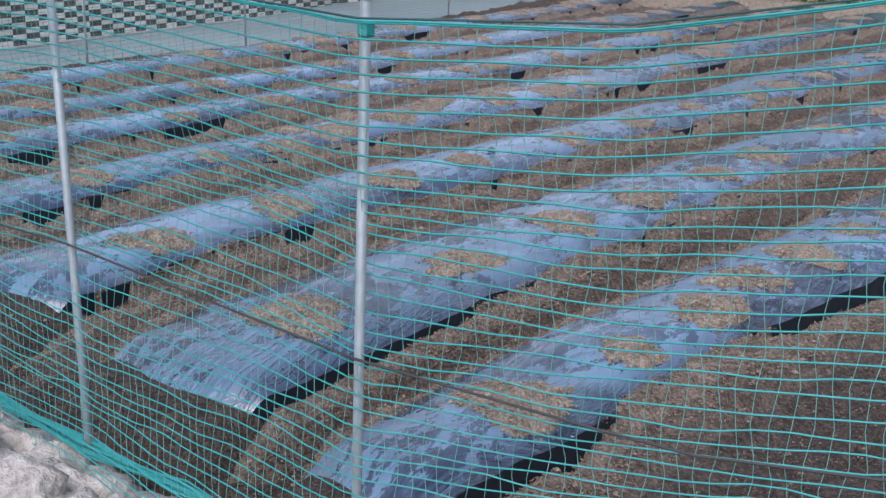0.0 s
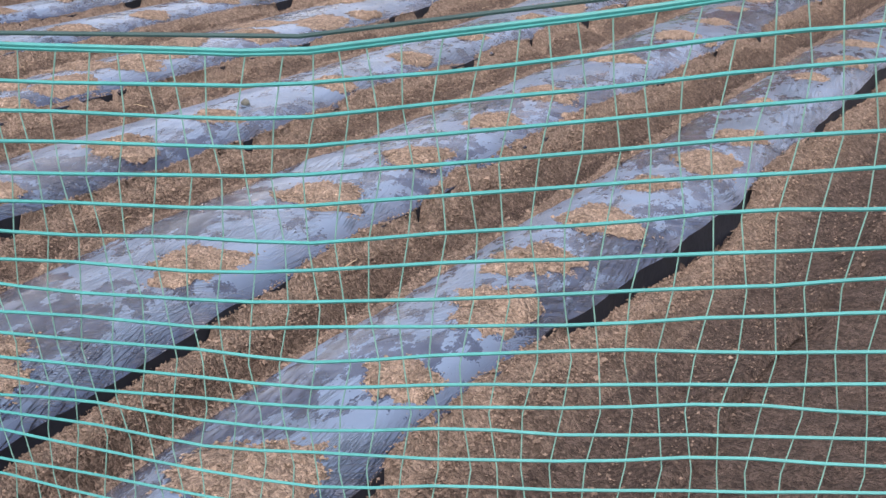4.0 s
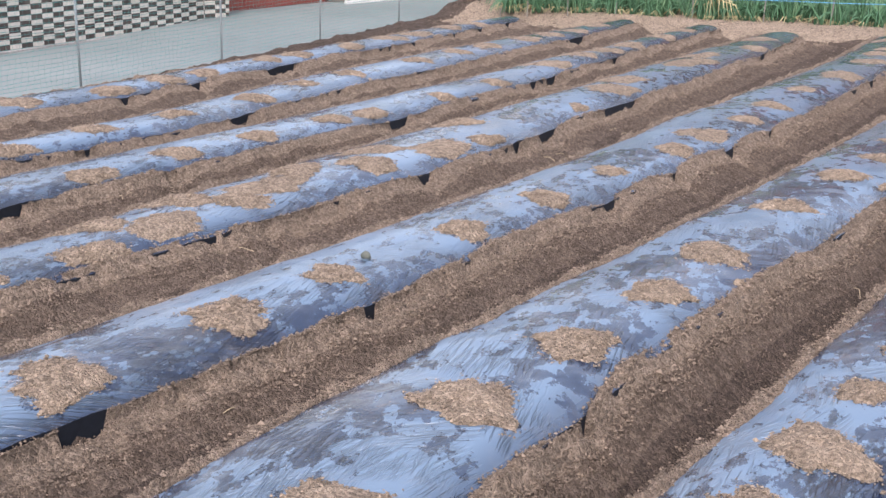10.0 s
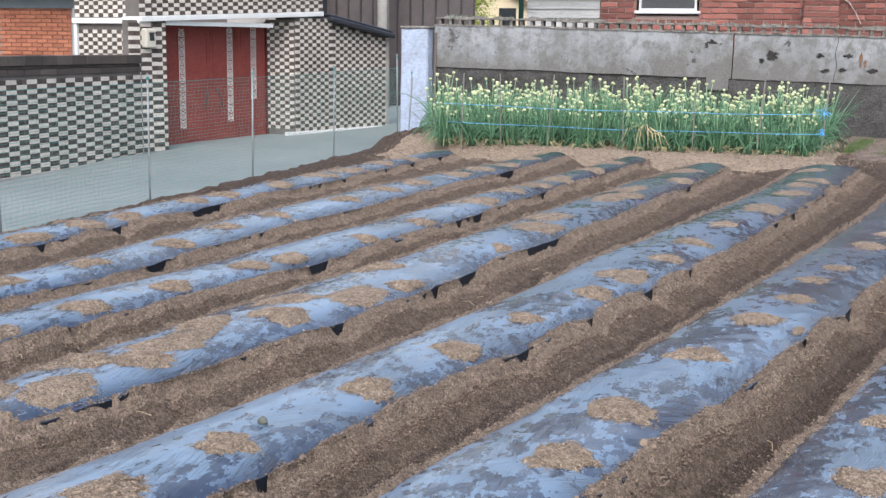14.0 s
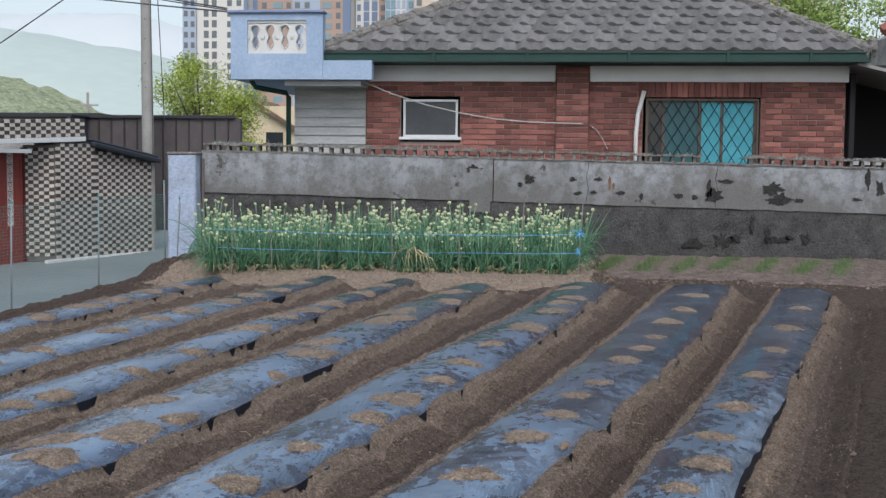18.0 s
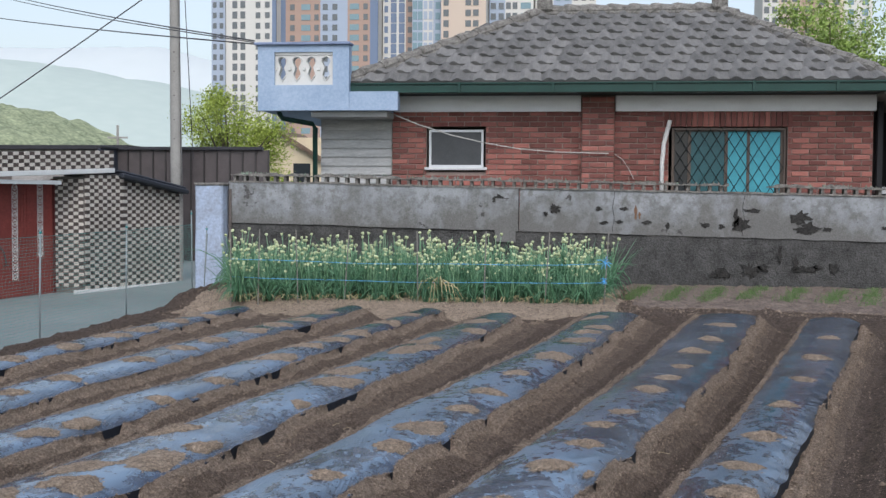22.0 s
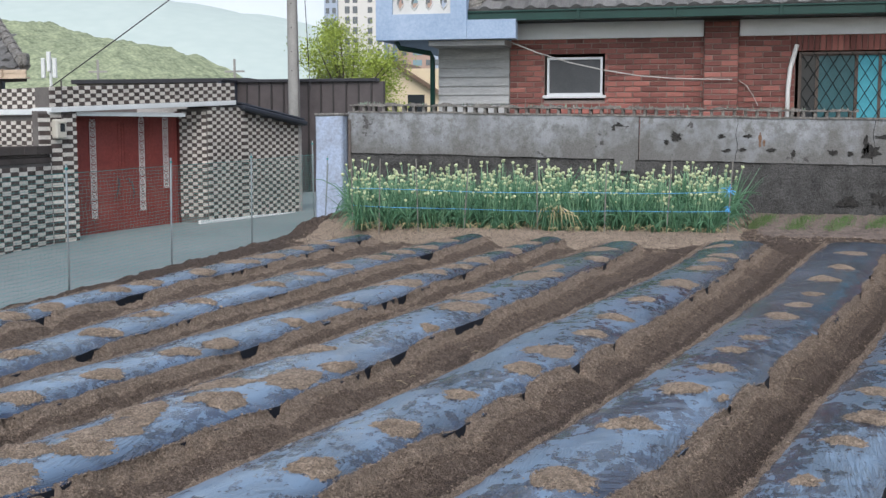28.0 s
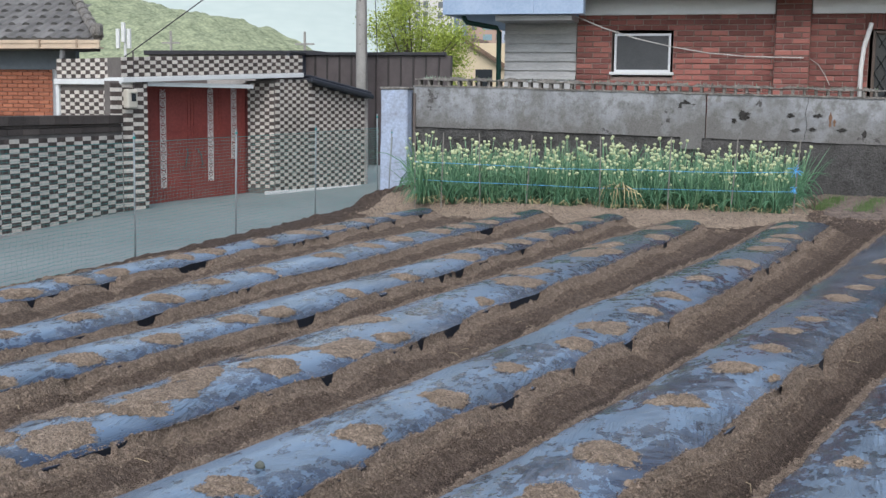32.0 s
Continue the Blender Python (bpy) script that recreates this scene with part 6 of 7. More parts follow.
chequer(rv, 0.0, 0.485, flat(-0.32), flat(1.40), 0, 0.081, 0.056)
bm = bmesh.new()
add_box(bm, -0.05, 3.50, -0.06, 0.70, 1.31, 1.385, 0.006)
for vert in bm.verts:
    vert.co.z += 0.046 * vert.co.x
part("lintel", bm, WHITE_PAINT, gate, "white painted concrete lintel band")
bm = bmesh.new()
add_box(bm, -0.05, 3.50, -0.02, 0.66, 1.385, 1.66)
for vert in bm.verts:
    vert.co.z += 0.046 * vert.co.x
cr = part("lintel_parapet", bm, GROUT, gate)
LW = 0.0986
W_SMALL = brick_mesh("brick", LW - 0.006, 0.025, 0.050, TILE_W, 0.003)
D_SMALL = brick_mesh("brick", LW - 0.006, 0.022, 0.050, TILE_D, 0.003)
for k in range(5):
    for c in range(36):
        x = -0.05 + c * LW
        w = (c + k) % 2 == 0
        lay(W_SMALL if w else D_SMALL, "brick", cr, pose(x + 0.003, -0.036 if w else -0.032, 1.39 + k * 0.056 + 0.046 * x, 0, -2.6, 0))
# left return of the roof slab
back = wall_thing("gateway_return", (-8.14, 0.24), (1.29, -0.33), "chequered brick return wall above the garden wall", "wall")
part("core", box(0, 1.33, 0.0, 0.25, 0.4, 1.27), GROUT, back)
chequer(back, 0.06, 1.33, flat(0.75), flat(1.22), 0, 0.098, 0.056)
part("lintel", box(-0.02, 1.34, -0.06, 0.3, 1.28, 1.36, 0.006), WHITE_PAINT, back, "white lintel band")
up = part("parapet", box(-0.02, 1.34, 0.0, 0.3, 1.36, 1.64), GROUT, back)
chequer(up, 0.0, 1.33, flat(1.37), flat(1.66), 0, 0.098, 0.056)
part("jamb", box(0.0, 0.06, -0.04, 0.2, 0.4, 1.28), WHITE_PAINT, back, "peeling white jamb")
wing = wall_thing("wing_wall", L0 + GD * 3.76, GD, "chequered brick wing wall with a sloping dark coping")
wz = lambda x: 1.36 - 0.165 * x
bm = bmesh.new()
add_box(bm, 0.0, 1.34, 0.06, 0.28, -0.75, 1.36)
for vert in bm.verts:
    if vert.co.z > 0:
        vert.co.z -= 0.165 * vert.co.x
part("core", bm, GROUT, wing)
wf = part("face", box(0.0, 1.34, 0.055, 0.062, -0.75, -0.3), GROUT, wing)
wf.location = (0, 0.055, 0)
chequer(wf, 0.02, 1.34, flat(-0.36), wz, 0, 0.0943, 0.056)
bm = bmesh.new()
add_box(bm, -0.14, 1.42, -0.12, 0.40, 1.37, 1.45, 0.02)
add_box(bm, -0.14, 1.42, -0.06, 0.34, 1.45, 1.50, 0.02)
for vert in bm.verts:
    vert.co.z -= 0.165 * vert.co.x
part("coping", bm, plain("dark_slate_coping", (0.028, 0.032, 0.042), 0.5), wing, "sloping dark sheet coping")
part("footing", box(-0.02, 1.36, -0.03, 0.06, -0.75, -0.36, 0.01), WHITE_PAINT, wing, "white painted footing")
part("end_strip", box(1.34, 1.40, 0.02, 0.3, -0.75, 1.12), RENDERED, wing, "grey end post")
part("footing", box(2.68, 3.76, -0.04, 0.02, -0.75, -0.36, 0.01), WHITE_PAINT, gate, "white painted footing")

# red double gate
doors = wall_thing("red_gate", L0 - GN * 0.45, GD, "faded red sheet-metal double gate with white openwork strips", "gate")
GX0, GX1, GZ0, GZ1 = 0.42, 2.73, -0.50, 1.30
FRET = plain("white_fretwork", (0.66, 0.62, 0.60), 0.6, 0, 0.1)
DKRED = plain("dark_red_frame", (0.10, 0.022, 0.02), 0.6)
part("frame", joined_boxes([(GX0, GX0 + 0.05, -0.03, 0.05, GZ0, GZ1), (GX1 - 0.05, GX1, -0.03, 0.05, GZ0, GZ1 + 0.06), (GX0, GX1, -0.03, 0.05, GZ1 - 0.03, GZ1 + 0.02)]), DKRED, doors)
for a, b in ((GX0 + 0.05, 1.02), (1.02, 1.56), (1.56, 2.12), (2.12, GX1 - 0.05)):
    leaf = part("leaf", box(a + 0.004, b - 0.004, 0.0, 0.025, GZ0 + 0.02, GZ1 - 0.03, 0.003), GATE_RED, doors, "faded red steel leaf")
    for z0, z1 in ((GZ0 + 0.08, 0.02), (0.08, 0.62), (0.68, GZ1 - 0.08)):
        part("panel", joined_boxes([(a + 0.05, b - 0.05, -0.010, 0.0, z0, z0 + 0.018), (a + 0.05, b - 0.05, -0.010, 0.0, z1 - 0.018, z1), (a + 0.05, a + 0.066, -0.010, 0.0, z0, z1), (b - 0.066, b - 0.05, -0.010, 0.0, z0, z1)]), GATE_RED, leaf)
for x, z0, z1 in ((1.02, -0.25, 1.20), (1.94, -0.18, 1.24), (2.42, 0.15, 1.26)):
    rings = []
    z = z0
    while z < z1:
        rings.append(tube([(x + 0.036 * math.cos(t), -0.014, z + 0.055 + 0.045 * math.sin(t)) for t in np.linspace(0, 2 * math.pi, 11)], 0.0085, 4))
        rings.append(tube([(x + 0.014 * math.cos(t), -0.014, z + 0.055 + 0.016 * math.sin(t)) for t in np.linspace(0, 2 * math.pi, 7)], 0.006, 4))
        rings.append(tube([(x - 0.046, -0.014, z + 0.125), (x, -0.014, z + 0.108), (x + 0.046, -0.014, z + 0.125)], 0.006, 4))
        z += 0.135
    rings.append(tube([(x - 0.05, -0.014, z0), (x - 0.05, -0.014, z1)], 0.0045, 4))
    rings.append(tube([(x + 0.05, -0.014, z0), (x + 0.05, -0.014, z1)], 0.0045, 4))
    part("fretwork", merged(rings), FRET, doors, "white openwork strip")
for x, s in ((1.47, -1), (1.66, 1)):
    part("handle", tube([(x, -0.02, 0.34), (x + s * 0.03, -0.07, 0.26), (x + s * 0.07, -0.07, 0.10), (x + s * 0.08, -0.02, 0.04)], 0.012, 6), DARK_METAL, doors, "slanting dark pull handle")
part("threshold", box(GX0 - 0.1, GX1 + 0.1, -0.42, 0.2, -0.75, GZ0 + 0.01, 0.01), RENDERED, doors, "pale concrete threshold")
part("rain_strip", box(0.42, 2.45, -0.45, -0.40, 1.27, 1.33), WHITE_PAINT, doors, "white strip awning")
meter = wall_thing("meter_box", L0, GD, "grey-beige electricity meter box on the gate pier", "meter box")
BEIGE = plain("aged_beige_plastic", (0.46, 0.44, 0.38), 0.5, 0, 0.1)
part("housing", box(-0.02, 0.16, -0.12, 0.0, 0.95, 1.22, 0.02), BEIGE, meter)
part("dial_window", box(0.04, 0.12, -0.126, -0.118, 1.05, 1.16, 0.004), GLASS_DARK, meter, "dark meter window")
part("visor", box(0.02, 0.14, -0.14, -0.11, 1.165, 1.19, 0.005), BEIGE, meter)
part("conduit", tube([(0.15, -0.03, 1.22), (0.15, -0.03, 1.75)], 0.012, 6), DARK_METAL, meter, "black conduit")

# ---- brown sheet fence and utility pole beyond the gate ----
RIB_METAL = plain("black_brown_rib", (0.035, 0.030, 0.030), 0.5)
fence = thing("sheet_fence", (0.2, 0, 0.03), "dark brown corrugated sheet-metal fence", "fence")
part("backing", box(-8.4, -5.16, 9.52, 9.54, -0.5, 2.06), DARK_METAL, fence)
k = 0
x = -8.4
while x < -5.2:
    part("sheet", box(x, x + 0.255, 9.49 + 0.01 * (k % 2), 9.52, -0.5, 2.06), DARK_METAL, fence)
    part("rib", box(x + 0.255, x + 0.285, 9.465, 9.52, -0.5, 2.06), RIB_METAL, fence)
    x += 0.285
    k += 1
part("cap_rail", box(-8.45, -5.12, 9.42, 9.58, 2.06, 2.13, 0.008), plain("black_cap_rail", (0.03, 0.03, 0.035), 0.5), fence, "dark folded cap rail")
side_f = thing("side_fence", (0.2, 0, 0.03), "slate-blue sheet-metal fence panel joined to the gateway", "fence")
part("panel", box(-8.42, -8.36, 8.6, 9.5, 1.2, 2.06), plain("slate_blue_metal", (0.045, 0.052, 0.07), 0.5), side_f)
part("cap_rail", box(-8.47, -8.32, 8.6, 9.5, 2.06, 2.12, 0.01), plain("black_cap_rail", (0.03, 0.03, 0.035), 0.5), side_f)
bar = tagged(part("flat_roof_edge", box(-13.65, -8.95, 11.9, 14, 2.20, 2.31, 0.01), plain("black_roof_edge", (0.03, 0.03, 0.035), 0.5)), "black flat roof edge of a shed behind the gateway", "roof")
tagged(part("shed_wall", box(-13.55, -9.05, 12.0, 13.9, -0.6, 2.20), RENDERED), "grey wall of the low shed behind the gateway", "wall")
pole = thing("utility_pole", (-6.60, 8.9, -0.3), "grey concrete utility pole with overhead wires", "utility pole")
CONC = two_scale("pole_concrete", (0.22, 0.215, 0.20), (0.36, 0.35, 0.33), 2, 40, 0.9)
part("shaft", tube([(0, 0, 0), (-0.02, 0, 2.0), (-0.05, 0, 5.5), (-0.08, 0, 9.0)], 1.0, 16, [0.135, 0.122, 0.10, 0.085]), CONC, pole, smooth=True)
for z in (2.6, 3.0, 3.5, 4.0, 4.4):
    part("step_hole", tube([(-0.02, -0.125, z), (-0.02, -0.10, z)], 0.014, 6), DARK_METAL, pole)
part("ground_wire", tube([(0.11, -0.06, 0.5), (0.10, -0.06, 3.0), (0.07, -0.05, 6.0)], 0.008, 5), DARK_METAL, pole)
WIRE = plain("black_overhead_wire", (0.05, 0.05, 0.055), 0.6)


def sagging(p, q, sag, r):
    p, q = Vector(p), Vector(q)
    return tube([p.lerp(q, t) - Vector((0, 0, 4 * sag * t * (1 - t))) for t in np.linspace(0, 1, 17)], r, 5)


for p, q, sag, r in (((-16.8, 17.5, 6.5), (-2.12, -0.5, 3.0), 0.06, 0.010), ((-15.3, 17.5, 7.0), (-2.12, -0.5, 3.04), 0.06, 0.010), ((-16.4, 17.5, 7.2), (-2.12, -0.5, 3.02), 0.10, 0.008), ((-12.2, 8.5, 1.95), (-6.6, 8.7, 5.62), 0.03, 0.014), ((-6.48, 8.95, 6.0), (-6.36, 9.2, 1.9), 0.0, 0.009)):
    tagged(part("overhead_wire", sagging(p, q, sag, r), WIRE), "thin black overhead wire across the lane", "wire", "overhead wires")


# ---- neighbouring house across the lane ----
n2 = thing("neighbour_house", (0.07, 0, 0), "orange brick neighbour house with grey tile roof and beige gutter", "house")
ORANGE = two_scale("orange_brick", (0.22, 0.075, 0.045), (0.42, 0.17, 0.10), 3, 50, 0.85, 0, 0.4, 0.003, each=0.3)
part("wall", box(-14.0, -9.35, 2.42, 7.0, -0.6, 1.62), MORTAR, n2)
OB = brick_mesh("brick", 0.195, 0.03, 0.057, ORANGE)
z, k = 0.78, 0
while z < 1.52:
    x = -11.2 - (0.1 if k % 2 else 0)
    while x < -9.5:
        lay(OB, "brick", n2, pose(x, 2.395, z))
        x += 0.205
    z += 0.067
    k += 1
part("brickwork", box(-14.0, -9.36, 2.412, 2.422, -0.6, 0.78), ORANGE, n2)
part("eaves_board", box(-14.0, -9.3, 2.36, 2.44, 1.55, 1.86), plain("slate_grey_board", (0.10, 0.12, 0.14), 0.6), n2, "slate-grey eaves board")
part("gutter", joined_boxes([(-14, -8.62, 1.98, 2.0, 1.90, 2.02), (-14, -8.62, 1.96, 2.1, 1.88, 1.905), (-14, -8.62, 1.97, 2.0, 1.965, 1.985)]), plain("beige_gutter", (0.50, 0.40, 0.30), 0.5), n2, "beige folded gutter")
for x in (-10.55, -9.75, -9.05):
    part("gutter_clip", box(x, x + 0.03, 1.955, 2.0, 1.88, 2.03), plain("gutter_joint", (0.35, 0.27, 0.2), 0.5), n2)
part("downpipe", tube([(-9.35, 2.05, 1.86), (-9.55, 2.3, 1.62), (-9.72, 2.36, 1.55), (-9.74, 2.36, -0.4)], 0.045, 10), plain("grey_downpipe", (0.28, 0.29, 0.30), 0.5), n2, "grey downpipe", True)
P0, P1, P2, P3 = Vector((-16, 2.0, 2.02)), Vector((-8.65, 2.0, 2.02)), Vector((-11.6, 5.2, 3.55)), Vector((-16, 5.2, 3.55))
r2 = part("roof", ([tuple(p) for p in (P0, P1, P2, P3, Vector((-11.3, 6.2, 2.02)), Vector((-16, 8.4, 2.02)))], [(0, 1, 2, 3), (1, 4, 2), (4, 5, 3, 2)]), ROOF, n2, "dark grey tile roof")
sl2 = math.degrees(math.atan2(1.53, 3.2))
for r in range(6):
    q = r / 11.5
    a, b = P0.lerp(P3, q), P1.lerp(P2, q)
    x = -12.0 + (0.14 if r % 2 else 0)
    while x < b.x - 0.1:
        lay(TILE, "roof_tile", r2, pose(x, a.y, a.z + 0.004, sl2, 0, 0))
        x += 0.275
d = (P2 - P1) / 13
for k in range(10):
    part("ridge_tile", tube([P1 + d * k + Vector((0, 0, 0.06)), P1 + d * (k + 0.15) + Vector((0, 0, 0.07)), P1 + d * (k + 1.1) + Vector((0, 0, 0.05))], 0.085, 8, [1.1, 1.1, 0.95]), MOSSY, r2)
part("end_tile", box(-8.75, -8.6, 1.95, 2.1, 2.06, 2.28, 0.03), MOSSY, r2)

# ---- cream house and trees behind ----
ch = thing("cream_house", (0.36, 0, 0.06), "cream rendered house with a brown sloping roof behind the tree", "house")
part("wall", box(-8.2, -5.5, 18.2, 21, -0.7, 2.75), plain("cream_plaster", (0.62, 0.52, 0.36), 0.85, 0, 0.1), ch)
bm = bmesh.new()
add_box(bm, -7.4, -4.6, 18.0, 21.2, 2.9, 3.0, 0.0, Matrix.Translation((-7.4, 0, 2.9)) @ pose(0, 0, 0, 0, 32, 0) @ Matrix.Translation((7.4, 0, -2.9)))
part("roof", bm, two_scale("brown_roof", (0.09, 0.06, 0.045), (0.2, 0.14, 0.1), 4, 30, 0.9), ch, "brown sloping roof")
part("window", box(-6.9, -6.4, 18.17, 18.2, 1.2, 2.0), GLASS_DARK, ch, "dark window")
rh = thing("red_roof_house", (1.0, -0.1, -0.22), "house gable with a red tile roof and white verge", "house")
part("gable", ([(8.2, 12, 0), (11.0, 12, 0), (11.0, 12, 4.2), (9.6, 12, 5.1), (8.2, 12, 4.35), (8.2, 15, 0), (11, 15, 0), (11, 15, 4.2), (9.6, 15, 5.1), (8.2, 15, 4.35)], [(0, 1, 2, 3, 4), (9, 8, 7, 6, 5), (0, 4, 9, 5), (1, 6, 7, 2), (4, 3, 8, 9), (3, 2, 7, 8)]), RENDERED, rh)
part("verge", tube([(8.1, 11.9, 4.35), (9.6, 11.9, 5.15), (11.1, 11.9, 4.25)], 0.06, 4), WHITE_PAINT, rh, "white verge board")
part("roof", tube([(8.0, 12.4, 4.45), (9.6, 12.4, 5.3), (11.2, 12.4, 4.35)], 0.14, 4), two_scale("red_roof_tile", (0.16, 0.05, 0.03), (0.32, 0.12, 0.08), 6, 40, 0.8), rh, "red tile roof")


def leaf_cloud(centres, n, size, seed):
    """Many small leaves scattered in uneven, feathered clumps."""
    g = np.random.default_rng(seed)
    c = np.array(centres)[g.integers(len(centres), size=n)]
    p = c[:, :3] + np.clip(g.normal(0, 0.55, (n, 3)), -1.5, 1.5) * c[:, 3:]
    unit = lambda q: q / np.linalg.norm(q, axis=1, keepdims=True)
    a = unit(g.normal(0, 1, (n, 3))) * size * g.uniform(0.6, 1.3, (n, 1))
    b = unit(g.normal(0, 1, (n, 3))) * size * 0.5
    vs = np.stack([p - a, p + b, p + a, p - b], 1).reshape(-1, 3)
    return vs.tolist(), (np.arange(n)[:, None] * 4 + np.arange(4)).tolist()


def tree(x, y, z0, clumps, trunk_h, leaves, size, seed, leaf_mat, label):
    g = np.random.default_rng(seed)
    t = thing("tree", (x, y, z0), label, "tree", "trees behind the houses")
    bark = plain("grey_bark", (0.12, 0.10, 0.08), 0.9)
    part("trunk", tube([(0, 0, 0), (0.03, 0, trunk_h * 0.5), (0.0, 0.05, trunk_h)], 0.10, 8, [1.2, 0.9, 0.6]), bark, t, smooth=True)
    for c in clumps:
        part("limb", tube([(0, 0.02, trunk_h * 0.8), (c[0] * 0.5, c[1] * 0.5, (trunk_h * 0.8 + c[2]) / 2 + 0.1), c[:3]], 0.035, 5, [1, 0.7, 0.25]), bark, t)
    part("crown", leaf_cloud(clumps, leaves, size, seed), leaf_mat, t)["kind"] = "stuff"
    return t


SPRING = two_scale("spring_leaf", (0.20, 0.27, 0.035), (0.42, 0.50, 0.10), 1.5, 12, 0.6, each=0.5)
g = np.random.default_rng(17)
clumps = [(float(g.normal(0, 0.75)), float(g.normal(0, 0.6)), float(g.uniform(1.5, 4.0)), float(g.uniform(0.34, 0.62))) for k in range(46)]
clumps = [(a, b, c, d * (1.15 - 0.12 * c)) for a, b, c, d in clumps if abs(a) < 1.7 - 0.3 * max(0, c - 2)]
clumps += [(0.9, 0.2, 2.1, 0.45), (1.25, 0.1, 1.7, 0.4), (1.5, 0, 1.4, 0.35), (-0.9, 0, 3.2, 0.3), (-0.4, 0, 4.0, 0.25)]
tree(-7.06, 14.0, -0.36, clumps, 2.0, 20000, 0.040, 2, SPRING, "young yellow-green spring tree with an airy crown")
FRESH = two_scale("fresh_leaf", (0.15, 0.25, 0.045), (0.36, 0.46, 0.12), 1.2, 10, 0.6, each=0.5)
for k, (x, y, h) in enumerate(((7.6, 20, 4.6), (9.1, 21, 5.2), (10.7, 20.5, 4.8), (12.6, 21, 5.0))):
    cl = [(float(g.normal(0, 0.9)), float(g.normal(0, 0.8)), float(g.uniform(h * 0.5, h * 1.35)), float(g.uniform(0.35, 0.7))) for j in range(26)]
    tree(x, y, -0.4, cl, h * 0.6, 11000, 0.070, 40 + k, FRESH, "leafy green tree behind the brick house")

# ---- apartment towers ----
PALE = plain("pale_tower_paint", (0.62, 0.61, 0.58), 0.8, 0, 0.06)
BLUEGREY = plain("blue_grey_tower_paint", (0.36, 0.42, 0.52), 0.8, 0, 0.08)
SLATE = plain("slate_blue_tower_paint", (0.17, 0.22, 0.32), 0.8, 0, 0.08)
TERRA = plain("terracotta_tower_paint", (0.40, 0.285, 0.235), 0.8, 0, 0.08)
SAND = plain("sand_tower_paint", (0.58, 0.48, 0.40), 0.8, 0, 0.06)
PANE = plain("grey_tower_glass", (0.14, 0.155, 0.165), 0.25, 0, 0.2)
PANE_B = plain("bluish_tower_glass", (0.20, 0.30, 0.34), 0.2, 0, 0.2)


def far_x(px):
    """Ground coordinate, 310 m away, at a bearing given in steps of the towers' plan."""
    return -102.3 + (px - 344) * 0.1575


def tower(px0, px1, y, strips, floors, label):
    """strips: share of the width, wall paint, window columns, window width, height, glass."""
    x0, x1 = far_x(px0), far_x(px1)
    t = thing("apartment_tower", (0, 0, -1), label, "apartment building", "apartment towers")
    part("core", box(x0, x1, y + 0.6, y + 16, 0, 92), PALE, t)
    x = x0
    for share, paint, cols, ww, wh, glass in strips:
        w = (x1 - x0) * share
        bay = part("bay", box(x, x + w, y, y + 0.7, 0, 92), paint, t)
        if cols:
            me = brick_mesh("window", ww, 0.15, wh, glass, 0)
            for c in range(cols):
                cx = x + w * (c + 0.5) / cols - ww / 2
                for f in range(floors):
                    lay(me, "window", bay, pose(cx, y - 0.12, 8 + f * 2.85))
        x += w
    return t


tower(344, 368, 294.0, [(1.0, BLUEGREY, 2, 1.0, 1.5, PANE)], 19, "blue-grey flank of a tall apartment tower")
tower(368, 458, 295.0, [(0.10, PALE, 0, 1, 1, PANE), (0.32, PALE, 2, 1.35, 1.9, PANE), (0.13, PALE, 0, 1, 1, PANE), (0.37, PALE, 2, 1.3, 1.6, PANE), (0.08, SLATE, 0, 1, 1, PANE)], 19, "off-white apartment tower with rows of small windows")
tower(458, 632, 300.0, [(0.05, SLATE, 0, 1, 1, PANE), (0.14, TERRA, 1, 1.3, 1.6, PANE), (0.14, TERRA, 1, 2.6, 1.6, PANE_B), (0.08, TERRA, 1, 1.2, 1.6, PANE), (0.20, BLUEGREY, 2, 1.4, 1.6, PANE), (0.08, BLUEGREY, 0, 1, 1, PANE), (0.14, TERRA, 1, 2.6, 1.6, PANE_B), (0.09, TERRA, 1, 1.2, 1.6, PANE), (0.08, SLATE, 0, 1, 1, PANE)], 19, "apartment tower striped in terracotta and blue-grey")
tower(634, 690, 306.0, [(0.22, PALE, 1, 1.0, 1.8, SLATE), (0.26, PALE, 1, 1.6, 2.6, SLATE), (0.26, PALE, 1, 1.6, 2.6, SLATE), (0.26, TERRA, 1, 1.2, 1.6, PANE)], 19, "white apartment tower with dark glazed strips")
tower(692, 745, 301.0, [(0.35, BLUEGREY, 2, 1.2, 2.2, PANE_B), (0.35, PALE, 2, 1.0, 2.2, BLUEGREY), (0.30, BLUEGREY, 1, 1.3, 1.8, PANE_B)], 19, "pale blue apartment tower with tall glazing")
tower(747, 824, 296.0, [(0.22, SAND, 1, 1.4, 1.8, PANE), (0.30, SAND, 0, 1, 1, PANE), (0.34, SAND, 2, 1.5, 1.7, PANE), (0.14, SAND, 0, 1, 1, PANE)], 19, "sand-coloured apartment tower with small dark windows")
tower(826, 902, 303.0, [(0.36, BLUEGREY, 2, 1.4, 1.7, PANE), (0.30, PALE, 2, 1.3, 1.8, PANE), (0.34, PALE, 1, 2.8, 1.7, PANE_B)], 19, "blue and white apartment tower")
tower(904, 1010, 308.0, [(0.3, PALE, 2, 1.3, 1.7, PANE), (0.3, BLUEGREY, 2, 1.3, 1.7, PANE_B), (0.4, PALE, 3, 1.3, 1.7, PANE)], 19, "white apartment tower behind the roof ridge")

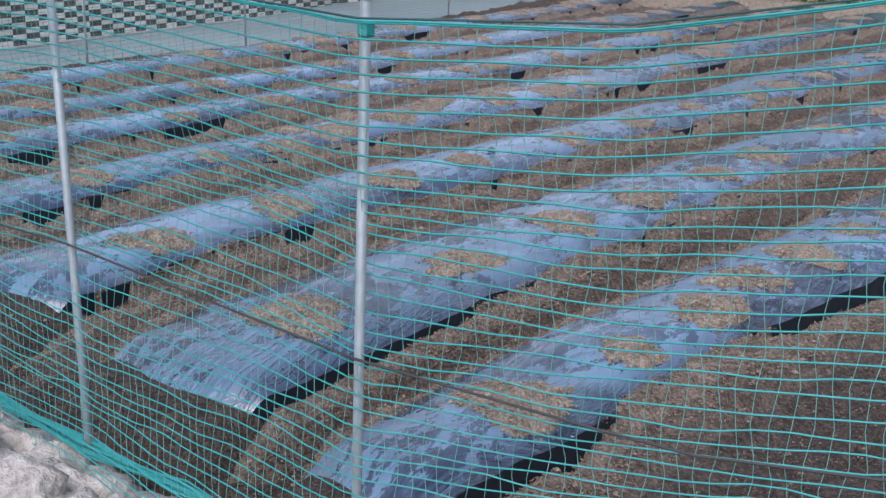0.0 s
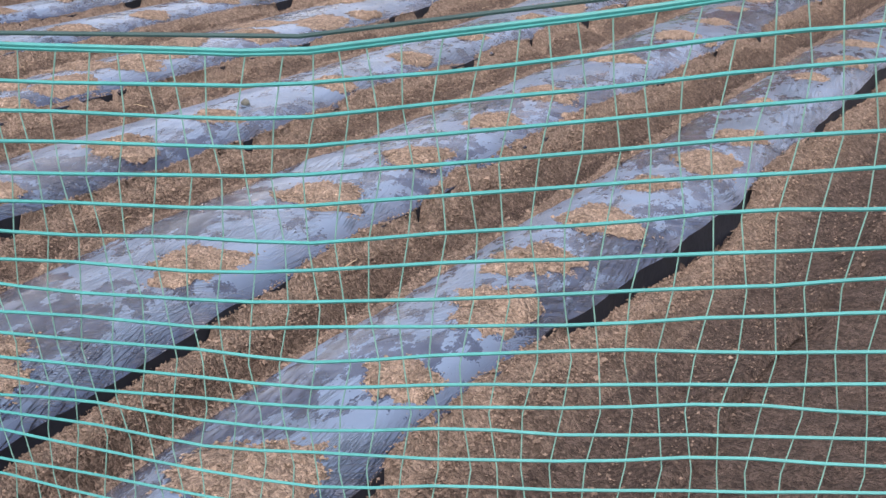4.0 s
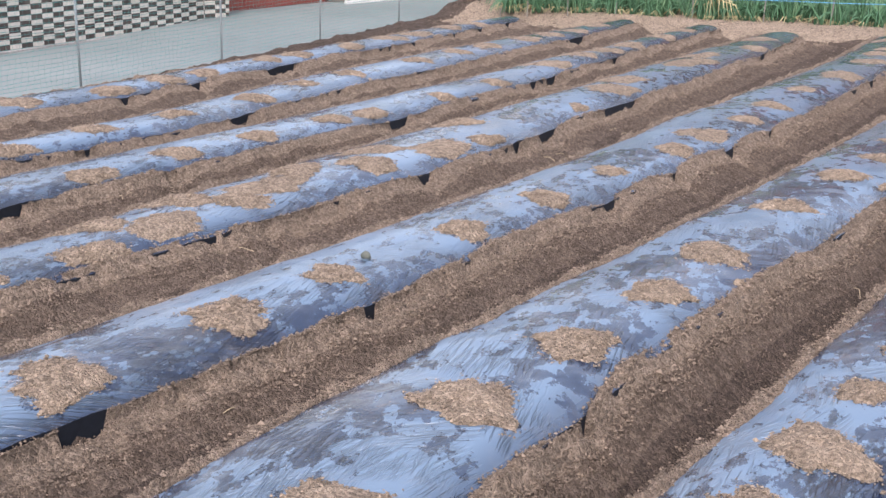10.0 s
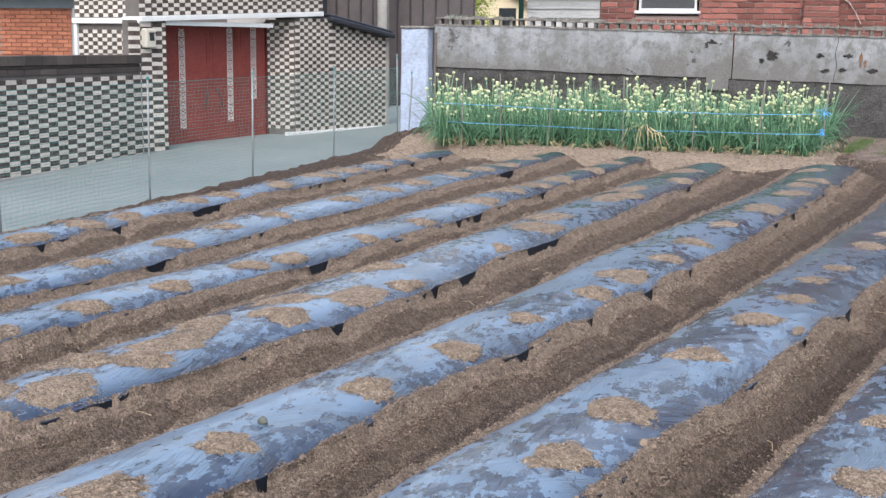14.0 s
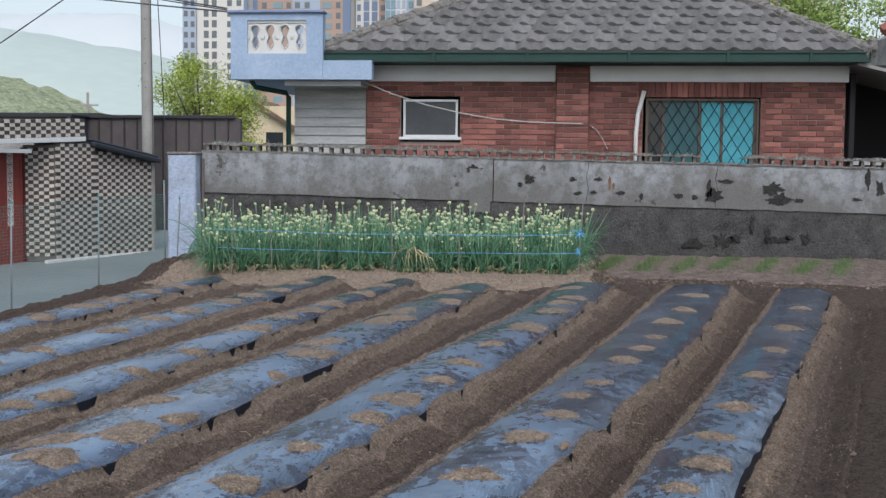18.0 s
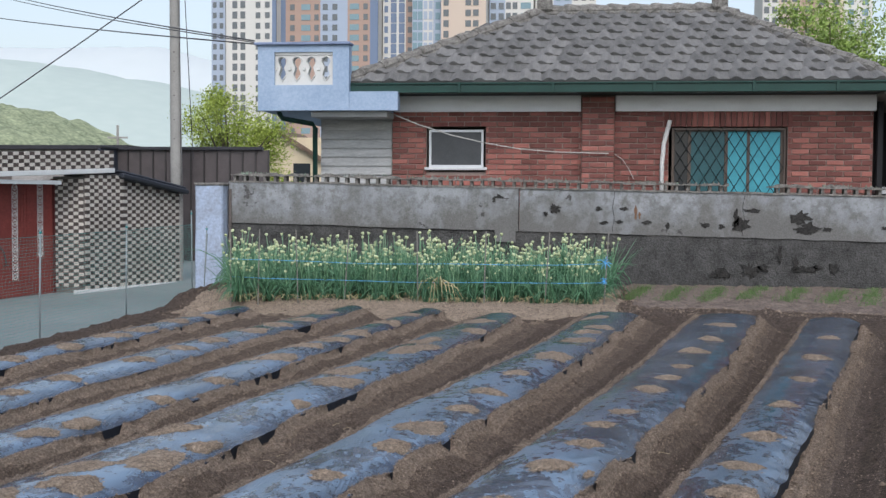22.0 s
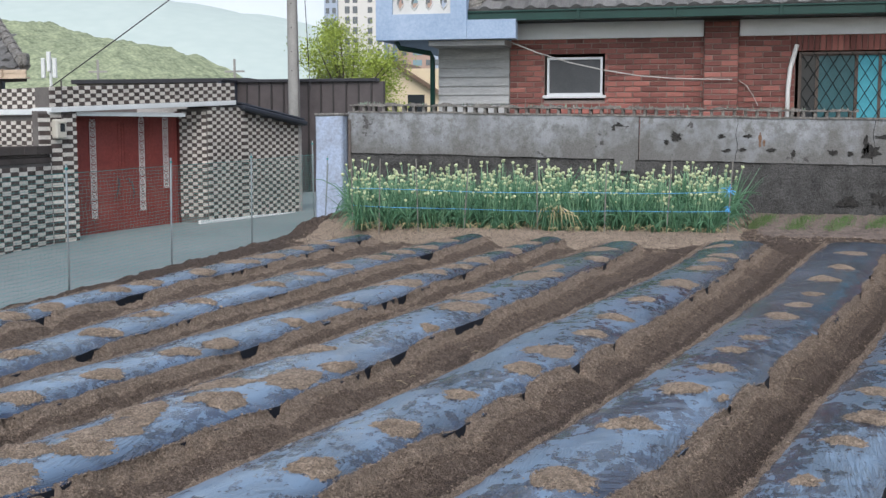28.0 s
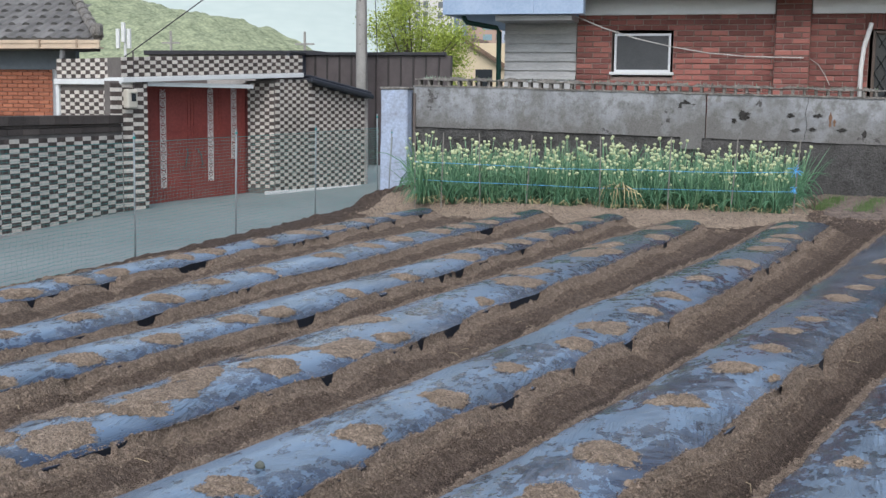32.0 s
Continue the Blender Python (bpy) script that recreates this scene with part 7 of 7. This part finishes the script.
tower(1285, 1372, 298.0, [(0.3, PALE, 2, 1.3, 1.7, PANE), (0.4, SAND, 2, 1.5, 1.7, PANE), (0.3, TERRA, 1, 1.6, 1.7, PANE)], 19, "sand and white apartment tower behind the trees")
tower(1376, 1470, 304.0, [(0.5, SAND, 2, 1.5, 1.7, PANE), (0.5, PALE, 2, 1.5, 1.7, PANE_B)], 19, "cream apartment tower behind the trees")

# ---- mast and far poles ----
mast = thing("antenna_mast", (-43.7, 60.0, -0.5), "white mobile phone mast with panel antennas", "antenna")
part("pole", tube([(0, 0, 0), (0, 0, 6.6)], 0.10, 8), WHITE_PAINT, mast)
for dx in (-0.45, 0, 0.45):
    part("antenna", box(dx - 0.14, dx + 0.14, -0.3, -0.1, 5.6 - abs(dx), 7.0 - abs(dx), 0.03), WHITE_PAINT, mast)
for x, y, h in ((-40.0, 60, 6.6), (-29.7, 60, 6.5)):
    p = thing("far_pole", (x, y, -0.7), "distant grey utility pole with a crossarm", "utility pole", "far poles")
    part("shaft", tube([(0, 0, 0), (0, 0, h)], 0.09, 6), CONC, p)
    part("crossarm", box(-0.7, 0.7, -0.06, 0.06, h - 0.9, h - 0.78), CONC, p)

# ---- hills ----
def hill(name, y, pts, depth, material, seed, rough, label):
    """A wooded ridge whose crest runs through (x, height) points."""
    px, pz = np.array(pts, float).T
    px, pz = px + 0.0175 * y, pz + 0.0033 * y
    xs = np.linspace(px[0], px[-1], 420)
    t = np.linspace(0, 1, 70)
    X, T = np.meshgrid(xs, t)
    crest = np.interp(X, px, pz) * (1 + rough * fnoise(X, X * 0 + seed, 30.0 / abs(px[-1] - px[0]), 4, 0.6))
    H = -3 + (crest + 3) * np.sin(T * math.pi / 2) ** 0.9 * (1 + 0.5 * rough * (1 - T) * fnoise(X, T * 300, 60.0 / abs(px[-1] - px[0]), 3))
    wood = np.clip(H / 12, 0, 1) * rough * 26 * np.abs(fnoise(X, T * depth * 1.6, 0.10 if rough > 0.07 else 0.01, 2, 0.6))
    H = H + wood - 0.3 * wood.mean()
    return tagged(sheet(name, X, y - depth * (1 - T) + 0 * X, H, material), label, "hill", kind="structure")


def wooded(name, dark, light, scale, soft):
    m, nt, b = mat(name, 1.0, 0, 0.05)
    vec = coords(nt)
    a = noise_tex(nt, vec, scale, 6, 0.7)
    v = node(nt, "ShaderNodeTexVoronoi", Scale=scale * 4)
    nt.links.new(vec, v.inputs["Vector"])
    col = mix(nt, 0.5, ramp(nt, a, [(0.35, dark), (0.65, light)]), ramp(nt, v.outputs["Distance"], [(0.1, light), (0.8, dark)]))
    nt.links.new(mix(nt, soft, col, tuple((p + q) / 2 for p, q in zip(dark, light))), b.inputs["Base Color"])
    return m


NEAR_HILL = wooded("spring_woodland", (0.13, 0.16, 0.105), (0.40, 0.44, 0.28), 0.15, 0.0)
# distance haze of the two farther hills is put into their base colours
MID_HILL = wooded("haze_tinted_woodland", (0.40, 0.47, 0.445), (0.47, 0.535, 0.50), 0.012, 0.4)
FAR_HILL = wooded("haze_tinted_far_hills", (0.52, 0.565, 0.575), (0.56, 0.60, 0.61), 0.004, 0.6)
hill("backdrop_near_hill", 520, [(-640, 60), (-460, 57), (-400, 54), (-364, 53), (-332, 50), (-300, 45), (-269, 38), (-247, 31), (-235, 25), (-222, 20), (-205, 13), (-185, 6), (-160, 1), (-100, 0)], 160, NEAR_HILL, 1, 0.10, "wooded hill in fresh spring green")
hill("backdrop_mid_hill", 1500, [(-2600, 200), (-1500, 185), (-1035, 181), (-852, 182), (-786, 179), (-705, 166), (-625, 150), (-545, 134), (-470, 115), (-380, 92), (-200, 60), (200, 30), (700, 20)], 500, MID_HILL, 2, 0.05, "mountain slope with blue-green haze put into its colour")
hill("backdrop_far_hill", 2600, [(-4600, 420), (-2200, 380), (-1550, 342), (-1358, 342), (-1274, 340), (-1149, 338), (-1039, 330), (-943, 312), (-700, 260), (-300, 160), (400, 90), (1500, 60)], 600, FAR_HILL, 3, 0.05, "distant mountain ridge with pale haze put into its colour")
